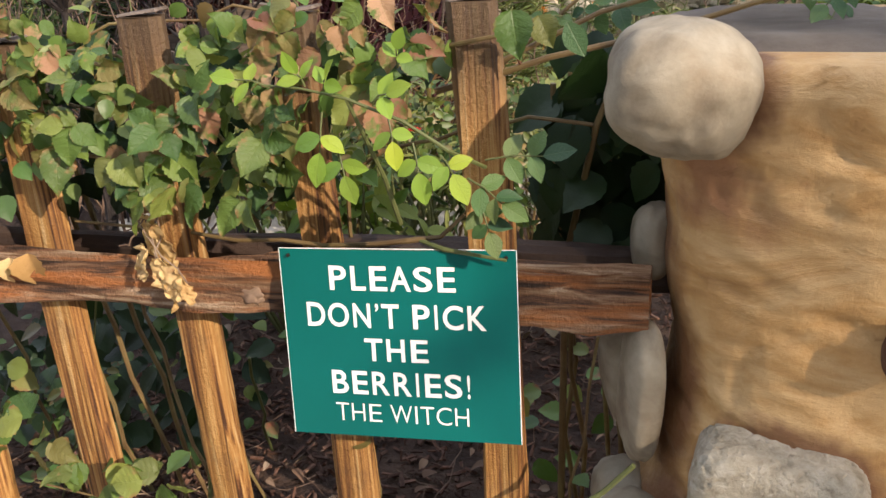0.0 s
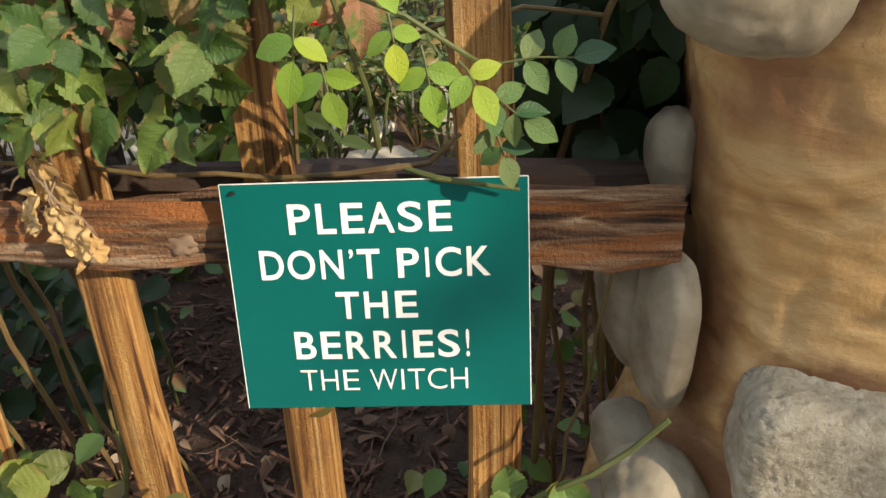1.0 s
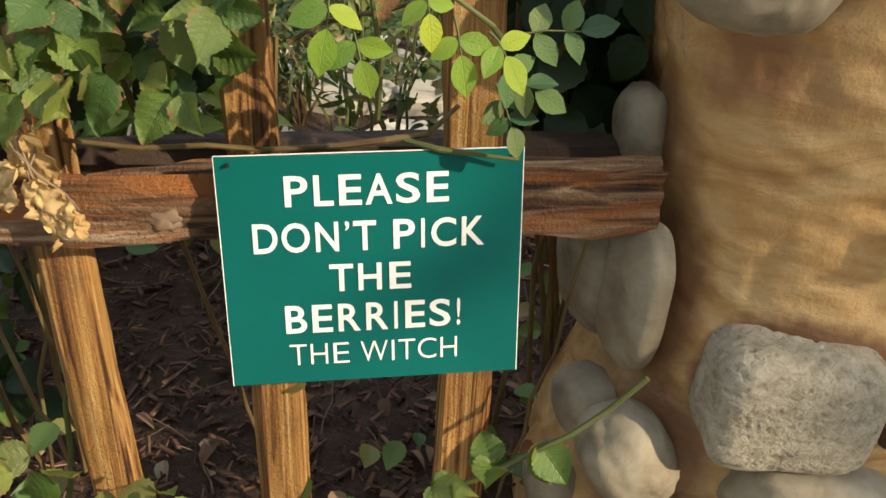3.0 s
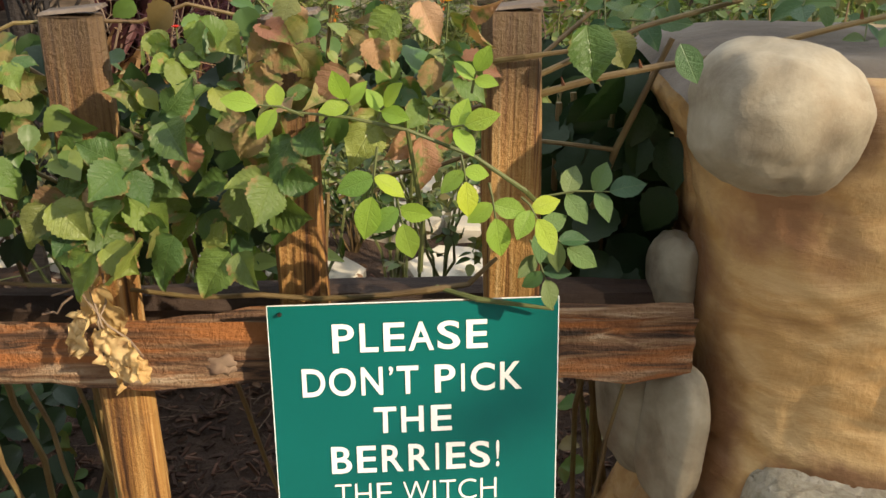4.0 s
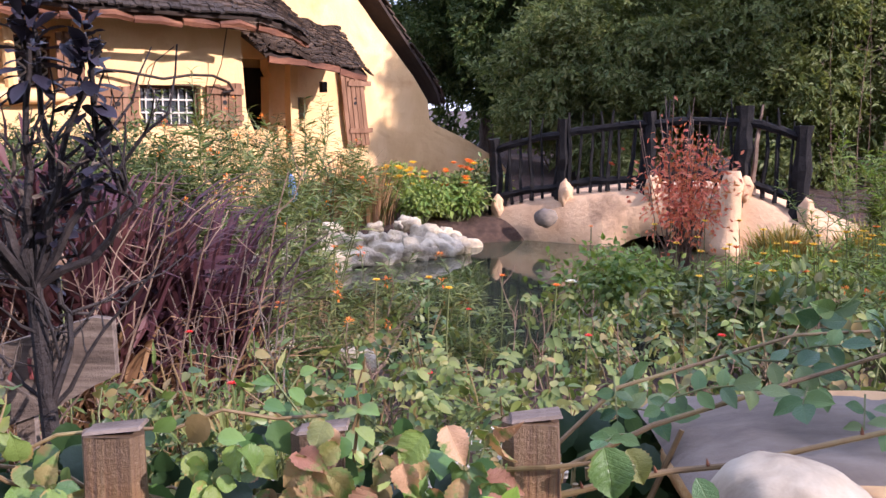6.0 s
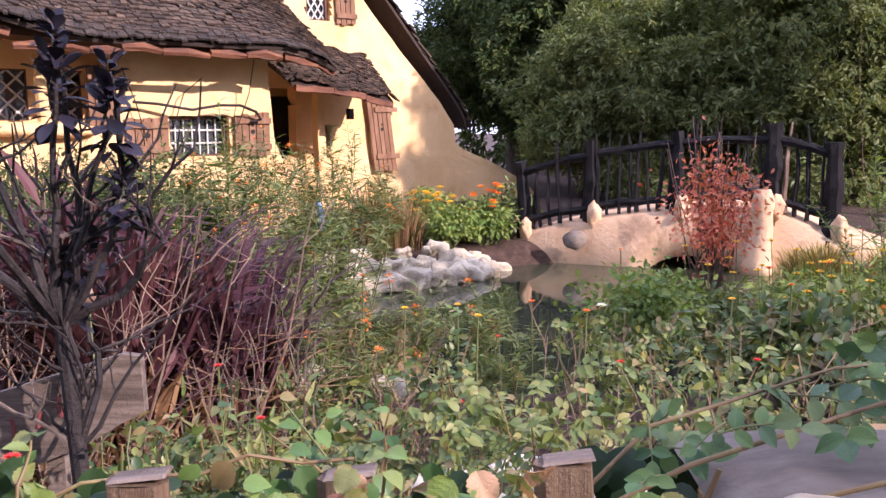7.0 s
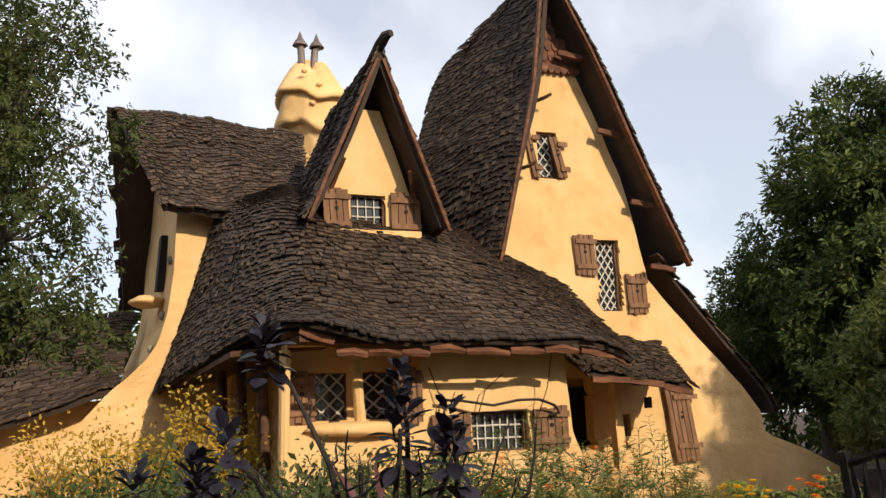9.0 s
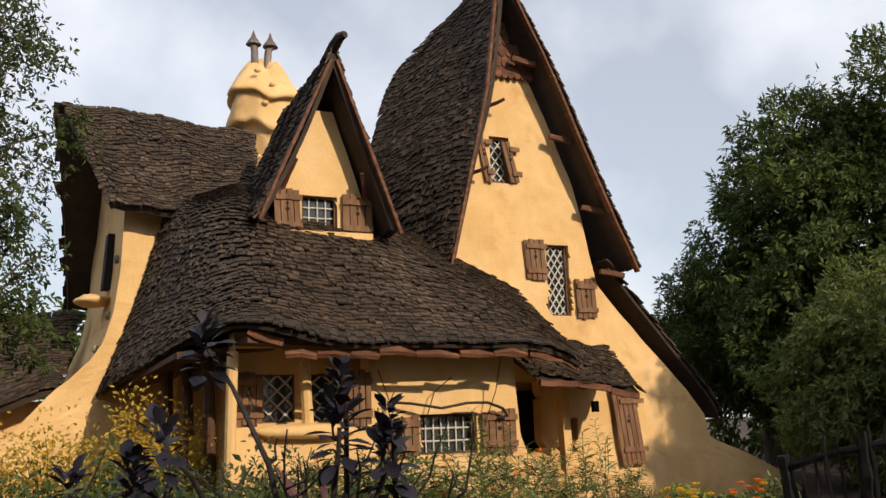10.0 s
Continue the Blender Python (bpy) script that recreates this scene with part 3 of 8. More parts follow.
# ---- ground, pond, path ----
POND = [(-2.7, 8.6), (-2.2, 10.2), (-1.5, 11.4), (-0.5, 12.3), (0.5, 13.1), (2.0, 14.2), (4.4, 14.4), (4.6, 12.4), (3.0, 10.6), (2.2, 8.4), (1.5, 6.8), (0.2, 6.7), (-1.5, 7.1), (-2.5, 7.8)]
WATER_Z = -0.25


def pond_depth(x, y):
    """Distance to the pond's edge: positive inside."""
    px, py = np.asarray(x, float), np.asarray(y, float)
    best = np.full(px.shape, 1e9)
    inside = np.zeros(px.shape, bool)
    for (ax, ay), (bx, by) in zip(POND, POND[1:] + POND[:1]):
        dx, dy = bx - ax, by - ay
        s = np.clip(((px - ax) * dx + (py - ay) * dy) / (dx * dx + dy * dy), 0, 1)
        best = np.minimum(best, np.hypot(px - ax - s * dx, py - ay - s * dy))
        cross = ((ay > py) != (by > py)) & (px < (bx - ax) * (py - ay) / (by - ay + 1e-12) + ax)
        inside ^= cross
    return np.where(inside, best, -best)


def ground_z(x, y):
    x, y = np.asarray(x, float), np.asarray(y, float)
    bed = np.interp(y, [0.95, 1.1, 2.4, 3.4, 5.0, 6.0, 13.0, 14.5, 17, 40, 400], [0.0, 0.13, 0.12, -0.02, -0.06, -0.10, -0.05, 0.12, 0.18, 0.3, 0.3])
    d = pond_depth(x, y)
    bank = np.clip((d + 0.5) / 1.1, 0, 1)
    lump = 0.025 * np.sin(3.1 * x + 1.7 * y) + 0.02 * np.sin(5.3 * y - 2.2 * x) + 0.012 * np.sin(11 * x + 7 * y)
    lump = lump * np.clip((y - 1.0) * 2, 0, 1) * (np.abs(x) < 40)
    return bed + lump - 0.75 * bank * bank * (3 - 2 * bank)


def build_ground():
    xs = np.concatenate([[-600, -300, -150, -80, -50, -34, -25, -19, -15, -12, -10], np.arange(-8.4, -2.0, 0.22), np.arange(-2.0, 2.6, 0.075), np.arange(2.6, 8, 0.22), [9, 11, 14, 18, 24, 34, 50, 80, 150, 300, 600]])
    ys = np.concatenate([[-600, -300, -100, -40, -15, -5, -2, 0, 0.6, 0.95, 1.02], np.arange(1.1, 3.6, 0.075), np.arange(3.6, 15, 0.18), [15.5, 16, 17, 18, 20, 23, 27, 33, 42, 60, 100, 200, 400, 700]])
    X, Y = np.meshgrid(xs, ys)
    Zg = ground_z(X, Y)
    w = len(xs)
    f = [(j * w + i, j * w + i + 1, (j + 1) * w + i + 1, (j + 1) * w + i) for j in range(len(ys) - 1) for i in range(w - 1)]
    p = Pile().add(np.stack([X, Y, Zg], -1).reshape(-1, 3), f)
    return tagged(part("ground", p, SOIL, smooth=True), "dark brown mulched garden soil sloping to a pond", "ground", kind="structure")


def build_water():
    v = [(x * 1.0, y, WATER_Z) for x, y in POND]
    c = np.mean(np.array(v), axis=0)
    v = [tuple(c + (np.array(q) - c) * 1.12) for q in v]
    n = len(v)
    p = Pile().add([(*c[:2], WATER_Z)] + v, [(0, 1 + i, 1 + (i + 1) % n) for i in range(n)])
    return tagged(part("water", p, WATER), "still dark green pond water mirroring the bridge", "pond", kind="structure")


build_ground()
build_water()


def build_footway():
    """The pale concrete footway before the fence, unseen and added to bounce light, in bays with open joints."""
    way = thing("pavement", (0, 0, 0), "unseen pale concrete footway added to bounce light onto the garden fence", "footway", kind="structure")
    for k in range(-9, 10):
        for row in range(2):
            x, y = k * 1.52 + 0.3, -2.1 + row * 1.53
            p = Pile()
            hexa(p, [(-.755, 0, -.1), (.755, 0, -.1), (.755, 1.515, -.1), (-.755, 1.515, -.1)], [(-.75, .005, .02), (.75, .005, .02), (.75, 1.51, .02), (-.75, 1.51, .02)])
            part("slab", p, CONCRETE, way, at=pose(x, y, 0))


build_footway()


def build_path():
    """Irregular flat stones beside the pond."""
    path = thing("pavement", (0, 0, 0), "pale irregular flagstones laid in the garden bed", "path", kind="structure")
    for i in range(11):
        for j in range(4):
            cx = -2.1 + i * 0.42 + rng.uniform(-0.07, 0.07) + (0.2 if j % 2 else 0)
            cy = 3.35 + j * 0.40 + rng.uniform(-0.05, 0.05) + 0.12 * math.sin(cx * 1.4)
            n = 7
            w = np.sort(rng.random(n) * 0.5 + np.arange(n)) * 2 * np.pi / n
            r = rng.uniform(0.8, 1.1, n)
            x, y = 0.205 * r * np.cos(w), 0.19 * r * np.sin(w)
            z0 = float(ground_z(cx, cy)) + 0.03
            low = [(a * 1.03, b * 1.03, -0.06) for a, b in zip(x, y)]
            mid = [(a * 1.02, b * 1.02, 0.008) for a, b in zip(x, y)]
            top = [(a * 0.93, b * 0.93, 0.02 + rng.uniform(-0.003, 0.003)) for a, b in zip(x, y)]
            f = [tuple(range(2 * n, 3 * n))]
            for k in range(n):
                m = (k + 1) % n
                f += [(k, m, n + m, n + k), (n + k, n + m, 2 * n + m, 2 * n + k)]
            part("flagstone", Pile().add(low + mid + top, f), FLAG, path, at=pose(cx, cy, z0, rng.uniform(-2, 2), rng.uniform(-2, 2), 0))


def build_mulch():
    """Bark chips and fallen leaves on the bed behind the fence."""
    p = Pile()
    n = 9000
    at = np.stack([rng.uniform(-1.5, 1.3, n), 1.1 + 2.2 * rng.random(n) ** 1.3, np.zeros(n)], 1)
    at[:, 2] = ground_z(at[:, 0], at[:, 1]) + rng.random(n) * 0.012
    way = np.stack([rng.normal(size=n), rng.normal(size=n), rng.normal(size=n) * 0.3], 1)
    up = np.stack([rng.normal(size=n) * 0.5, rng.normal(size=n) * 0.5, np.ones(n)], 1)
    chip = (np.array([(-.13, 0, 0), (.13, 0, 0), (.10, 1, 0), (-.09, .95, 0), (-.11, .03, .12), (.11, .05, .12), (.08, .96, .11), (-.07, .92, .1)]), BOX)
    strew(p, chip, at, way, up, rng.uniform(0.012, 0.045, n))
    tagged(part("bark_mulch", p, BARK_CHIP), "dark brown bark chips strewn over the bed", "mulch", kind="stuff")
    p = Pile()
    n = 420
    at = np.stack([rng.uniform(-1.5, 1.3, n), 1.15 + 2.2 * rng.random(n), np.zeros(n)], 1)
    at[:, 2] = ground_z(at[:, 0], at[:, 1]) + 0.012 + rng.random(n) * 0.02
    way = np.stack([rng.normal(size=n), rng.normal(size=n), rng.normal(size=n) * 0.25], 1)
    up = np.stack([rng.normal(size=n) * 0.5, rng.normal(size=n) * 0.5, np.ones(n)], 1)
    strew(p, leaf_shape(0.6, 6, 4, 0.5, 0.5, 0.02), at, way, up, rng.uniform(0.02, 0.055, n))
    tagged(part("fallen_leaves", p, L_LITTER, smooth=True), "curled dry brown fallen leaves on the mulch", "leaf litter", kind="stuff")
    p = Pile()
    for i in range(520):
        a = np.array([rng.uniform(-1.4, 1.2), 1.15 + 2.0 * rng.random(), 0])
        a[2] = float(ground_z(a[0], a[1])) + 0.01
        d = np.array([rng.normal(), rng.normal(), abs(rng.normal()) * 0.25])
        tube(p, bend(a, a + unit(d) * rng.uniform(0.04, 0.16), 4, 0.01, 0.012), rng.uniform(0.0008, 0.0022), 4, cap=False)
    tagged(part("fallen_twigs", p, STEM_DRY), "thin dry brown twigs lying on the mulch", "twigs", kind="stuff")


def build_boulders():
    """Pale rocks along the far shore of the pond."""
    line = [(-2.5, 10.0), (-1.9, 10.5), (-1.4, 10.9), (-0.95, 11.3), (-0.5, 11.7), (-0.1, 12.1), (0.25, 12.5)]
    k = 0
    for (ax, ay), (bx, by) in zip(line, line[1:]):
        for row in (0, 0, 0, 0, 1, 1, 1, 2):
            s = rng.random()
            x, y = ax + (bx - ax) * s - row * 0.20, ay + (by - ay) * s + row * 0.24
            r = rng.uniform(0.07, 0.17) * (1 - 0.1 * row)
            z = -0.22 + row * 0.13
            ob = part("boulder", boulder(Pile(), (0, 0, 0), (r * 1.25, r * 0.95, r * 0.85), k, 0.55, level=3, power=5.0, turn=(rng.uniform(-30, 30), rng.uniform(-20, 20), rng.uniform(0, 180))), PALE_ROCK, smooth=True,
                      at=pose(x, y, z + 0.05))
            tagged(ob, "pale sunlit boulder at the edge of the pond", "boulder", "boulders round the pond")
            k += 1
    for x, y, r in ((0.36, 12.95, 0.15), (-1.75, 6.5, 0.3), (-1.2, 6.25, 0.2), (-0.95, 6.2, .12), (-0.6, 6.1, .14), (0.05, 13.0, .16), (0.2, 12.8, .1)):
        ob = part("boulder", boulder(Pile(), (0, 0, 0), (r * 1.2, r, r * 0.75), k, 0.25, level=3), PALE_ROCK, smooth=True, at=pose(x, y, float(max(ground_z(x, y), WATER_Z - 0.05)) + r * 0.35))
        tagged(ob, "pale sunlit boulder at the edge of the pond", "boulder", "boulders round the pond")
        k += 1


build_boulders()


def build_near_shore():
    """Flat pale stones along the near side of the pond."""
    for k in range(12):
        s = 0.55 * rng.random()
        x = -2.1 + 2.9 * s
        y = 6.95 - 0.35 * s + rng.uniform(-.55, .15)
        r = rng.uniform(0.08, 0.19)
        ob = part("boulder", boulder(Pile(), (0, 0, 0), (r * 1.25, r, r * 0.5), 60 + k, 0.4, level=2, turn=(0, 0, rng.uniform(0, 180))), PALE_ROCK, smooth=True, at=pose(x, y, float(max(ground_z(x, y), WATER_Z)) + r * 0.2))
        tagged(ob, "flat pale stone on the near bank of the pond", "stone", "stones on the near bank")


build_near_shore()

# ---- the storybook house ----
TURN, SIZE = 40.0, 1.3
house = thing("house", (-1.58, 18.76, 0), "crooked storybook cottage, yellow stucco, steep dark shingled roofs", "house", turn=TURN)


def L(u, v, z):
    """House measure: along the front, back from the tower's face, up."""
    return (SIZE * u, SIZE * v, 1.66 + SIZE * (z - 1.66))


def ease(points, s):
    """A smooth line through points, s from 0 to 1."""
    p = np.asarray(points, float)
    n = len(p) - 1
    x = min(max(s, 0.0), 1.0) * n
    i = min(int(x), n - 1)
    t = x - i
    a, b, c, d = p[max(i - 1, 0)], p[i], p[i + 1], p[min(i + 2, n)]
    return 0.5 * (2 * b + (c - a) * t + (2 * a - 5 * b + 4 * c - d) * t * t + (3 * b - a - 3 * c + d) * t ** 3)


def roof_skin(rows, sag=0.0):
    """A curved roof surface through rows of points from the eave up; s runs along, t up."""
    def at(s, t):
        col = [ease(r, s) for r in rows]
        p = ease(col, t)
        p = p + np.array((0, 0, -sag * math.sin(math.pi * min(max(t, 0), 1))))
        p[2] += 0.025 * math.sin(9 * s + 4 * t) + 0.015 * math.sin(23 * s)
        return np.array(L(*p))
    return at


def slab(skin, n=28, m=16, thick=0.10, drop=0.03):
    """The boarding under the shingles: the skin with thickness."""
    top, low = [], []
    for j in range(m + 1):
        for i in range(n + 1):
            s, t = i / n, j / m
            p = skin(s, t)
            nr = np.cross(skin(min(s + .01, 1), t) - skin(max(s - .01, 0), t), skin(s, min(t + .01, 1)) - skin(s, max(t - .01, 0)))
            nr = nr / (np.linalg.norm(nr) + 1e-9)
            top.append(p - nr * drop)
            low.append(p - nr * (drop + thick))
    k, w = len(top), n + 1
    f = []
    for j in range(m):
        for i in range(n):
            a = j * w + i
            f += [(a, a + 1, a + w + 1, a + w), (k + a, k + a + w, k + a + w + 1, k + a + 1)]
    for i in range(n):
        f += [(i, k + i, k + i + 1, i + 1), (m * w + i, m * w + i + 1, k + m * w + i + 1, k + m * w + i)]
    for j in range(m):
        f += [(j * w, (j + 1) * w, k + (j + 1) * w, k + j * w), (j * w + n, k + j * w + n, k + (j + 1) * w + n, (j + 1) * w + n)]
    return Pile().add(top + low, f)


SHINGLE = np.array([(-.5, 0, 0), (.5, 0, 0), (.5, 1, 0), (-.5, 1, 0), (-.5, 0, 1), (.5, 0, 1), (.5, 1, 1), (-.5, 1, 1)])
single_shingles = []


def shingle(skin, pile, wide=0.16, show=0.17, thick=0.027, singles=0, flip=1):
    """Courses of uneven shakes over a skin. The lowest ones, up to singles, become pieces of their own."""
    high = np.mean([np.linalg.norm(skin(s, 1) - skin(s, 0)) for s in (0.1, 0.3, 0.5, 0.7, 0.9)])
    rows = max(2, int(high / show))
    made = 0
    for j in range(rows):
        t = j / rows
        line = np.array([skin(k / 60, t) for k in range(61)])
        run = np.concatenate([[0], np.cumsum(np.linalg.norm(np.diff(line, axis=0), axis=1))])
        x = -rng.random() * wide * 0.5
        lift_row = rng.uniform(-0.004, 0.006)
        while x < run[-1]:
            w = wide * rng.choice((0.45, 0.6, 0.75, 0.95, 1.25))
            mid = np.interp(min(max(x + w / 2, 0), run[-1]), run, np.linspace(0, 1, 61))
            tj = t + rng.uniform(-0.022, 0.022) * (12 / rows)
            p = skin(mid, max(tj, -0.02))
            e1 = skin(min(mid + .01, 1), t) - skin(max(mid - .01, 0), t)
            e2 = skin(mid, min(t + .05, 1)) - skin(mid, max(t - .0, 0))
            e1 /= np.linalg.norm(e1) + 1e-9
            e2 /= np.linalg.norm(e2) + 1e-9
            n = np.cross(e1, e2) * flip
            n /= np.linalg.norm(n) + 1e-9
            tilt = rng.normal() * 0.09
            y = e2 * math.cos(tilt) + e1 * math.sin(tilt)
            long = show * rng.uniform(1.5, 1.75)
            y = y - n * (thick * 1.15 / long)
            if j == 0:
                p = p - e2 * rng.uniform(0.03, 0.085)
            lift = thick * 0.8 + lift_row + abs(rng.normal()) * 0.014
            if made < singles:
                m = Matrix(((e1[0] * w * .91, y[0] * long, n[0] * thick, p[0] + n[0] * lift), (e1[1] * w * .91, y[1] * long, n[1] * thick, p[1] + n[1] * lift),
                            (e1[2] * w * .91, y[2] * long, n[2] * thick, p[2] + n[2] * lift), (0, 0, 0, 1)))
                single_shingles.append(m)
                made += 1
            else:
                v = p + n * lift + SHINGLE[:, 0:1] * (e1 * w * .91) + SHINGLE[:, 1:2] * (y * long) + SHINGLE[:, 2:3] * (n * thick)
                pile.add(v, BOX)
            x += w


def roof(name, rows, sag=0.0, wide=0.16, show=0.17, singles=0, label="", flip=1, n=28, m=16, thick=0.10):
    skin = roof_skin(rows, sag)
    ob = part(name, slab(skin, n, m, thick), ROOF_BASE, house, label)
    pile = Pile()
    shingle(skin, pile, wide, show, singles=singles, flip=flip)
    if pile.n:
        tagged(part("shingles", pile, ROOF, ob), kind="stuff")
    return ob, skin


def prism(pile, outline, v0, v1, centre=None):
    """An upright slab: an outline of (u, z) carried from depth v0 back to v1."""
    n = len(outline)
    v = [L(u, v0, z) for u, z in outline] + [L(u, v1, z) for u, z in outline]
    f = [tuple(range(n)), tuple(range(2 * n - 1, n - 1, -1))]
    f += [(i, n + i, n + (i + 1) % n, (i + 1) % n) for i in range(n)]
    return pile.add(v, f)


def wall_grid(left, right, z0, z1, v0, v1, holes=(), nz=30, nu=30, lumps=0.02, flare=None):
    """A stucco wall with hand-trowelled unevenness. left and right give u at each height; holes (u0, u1, z0, z1) go right through."""
    bm = bmesh.new()
    zs = sorted(set(list(np.linspace(z0, z1, nz)) + [h[2] for h in holes] + [h[3] for h in holes]))
    us = sorted(set([0.0, 1.0] + list(np.linspace(0, 1, nu))))
    hole_us = sorted(set(u for h in holes for u in h[:2]))

    def line(z):
        a, b = left(z), right(z)
        s = [a + (b - a) * q for q in us]
        # snap the nearest columns to the sides of the openings
        for u in hole_us:
            if not a < u < b:
                continue
            mid = [(abs(x - u), k) for k, x in enumerate(s) if 0 < k < len(s) - 1]
            k = min(mid)[1]
            s[k] = u
        return s
    front, back = [], []
    for z in zs:
        s = line(z)
        front.append([bm.verts.new(L(u, v0 + (flare(u, z) if flare else 0) + lumps * (noise.noise(Vector((u * 1.7, v0, z * 1.7))) + 0.4 * noise.noise(Vector((u * 6, v0, z * 6)))), z)) for u in s])
        back.append([bm.verts.new(L(u, v1, z)) for u in s])
    for j in range(len(zs) - 1):
        zc = 0.5 * (zs[j] + zs[j + 1])
        s0, s1 = line(zs[j]), line(zs[j + 1])
        for i in range(len(us) - 1):
            uc = 0.25 * (s0[i] + s0[i + 1] + s1[i] + s1[i + 1])
            hole = any(h[0] < uc < h[1] and h[2] < zc < h[3] for h in holes)
            if not hole:
                bm.faces.new((front[j][i], front[j][i + 1], front[j + 1][i + 1], front[j + 1][i]))
                bm.faces.new((back[j][i], back[j + 1][i], back[j + 1][i + 1], back[j][i + 1]))
    edges = [e for e in bm.edges if len(e.link_faces) == 1]
    index = {}
    for fr, bk in zip(front, back):
        for a, b in zip(fr, bk):
            index[a] = b
    for e in edges:
        a, b = e.verts
        if a in index and b in index:
            bm.faces.new((a, b, index[b], index[a]))
    bmesh.ops.recalc_face_normals(bm, faces=bm.faces)
    bm.verts.ensure_lookup_table()
    bm.verts.index_update()
    p = Pile().add([tuple(v.co) for v in bm.verts], [tuple(v.index for v in f.verts) for f in bm.faces])
    bm.free()
    return p


def along(points):
    """u as a function of z through (u, z) points."""
    q = sorted((z, u) for u, z in points)
    return lambda z: float(np.interp(z, [a for a, _ in q], [b for _, b in q]))


def lean_box(pile, a, b, wide, deep, up=(0, 0, 1), n=5, wob=0.012):
    """An uneven squared timber from a to b."""
    a, b = np.asarray(a, float), np.asarray(b, float)
    d = unit(b - a)
    x = unit(np.cross(d, np.asarray(up, float)))
    y = np.cross(x, d)
    v, f = [], []
    for i in range(n):
        c = a + (b - a) * i / (n - 1) + (rng.random(3) - 0.5) * wob
        for sx, sy in ((-1, -1), (1, -1), (1, 1), (-1, 1)):
            v.append(c + x * sx * wide / 2 * rng.uniform(.9, 1.1) + y * sy * deep / 2 * rng.uniform(.9, 1.1))
    for i in range(n - 1):
        for j in range(4):
            k = (j + 1) % 4
            f.append((i * 4 + j, i * 4 + k, i * 4 + 4 + k, i * 4 + 4 + j))
    f += [(3, 2, 1, 0), tuple((n - 1) * 4 + j for j in range(4))]
    return pile.add(v, f)


def shutter(u0, u1, z0, z1, v, lean=0.0, planks=4, window=None):
    """A plank shutter with two battens and a small cut-out, one plank longer than the next."""
    holder = part("shutter", lean_box(Pile(), L(u0, v - 0.045, z0 + (z1 - z0) * 0.82), L(u1, v - 0.045, z0 + (z1 - z0) * 0.82), 0.03, 0.09), SHUTTER, window or house)
    lean_box_at = z0 + (z1 - z0) * 0.2
    part("batten", lean_box(Pile(), L(u0 + lean * .2, v - 0.045, lean_box_at), L(u1 + lean * .2, v - 0.045, lean_box_at), 0.03, 0.09), SHUTTER, holder if not window else window)
    w = (u1 - u0) / planks
    for i in range(planks):
        a = u0 + i * w
        e0, e1 = rng.uniform(-0.02, 0.02), rng.uniform(-0.025, 0.02)
        p = Pile()
        lo = [L(a + .006, v - .03, z0 + e0), L(a + w - .006, v - .03, z0 + e0 + rng.uniform(-.01, .01)), L(a + w - .006, v, z0 + e0), L(a + .006, v, z0 + e0)]
        hi = [L(a + .006 - lean, v - .03, z1 + e1), L(a + w - .006 - lean, v - .03, z1 + e1 + rng.uniform(-.012, .012)), L(a + w - .006 - lean, v, z1 + e1), L(a + .006 - lean, v, z1 + e1)]
        hexa(p, lo, hi)
        part("plank", p, SHUTTER, holder if not window else window)
    # near-black discs laid on the planks for the shade in the holes
    p = Pile()
    cu, cz = (u0 + u1) / 2 - lean * .5, z0 + (z1 - z0) * 0.56
    tube(p, [L(cu, v - .034, cz), L(cu, v - .036, cz)], [0.035, 0.035], 8)
    tube(p, [L(cu, v - .034, cz + .07), L(cu, v - .036, cz + .07)], [0.022, 0.022], 8)
    part("cut_out", p, DARK, holder if not window else window, "near-black disc for the shade in the cut-out hole")
    return holder


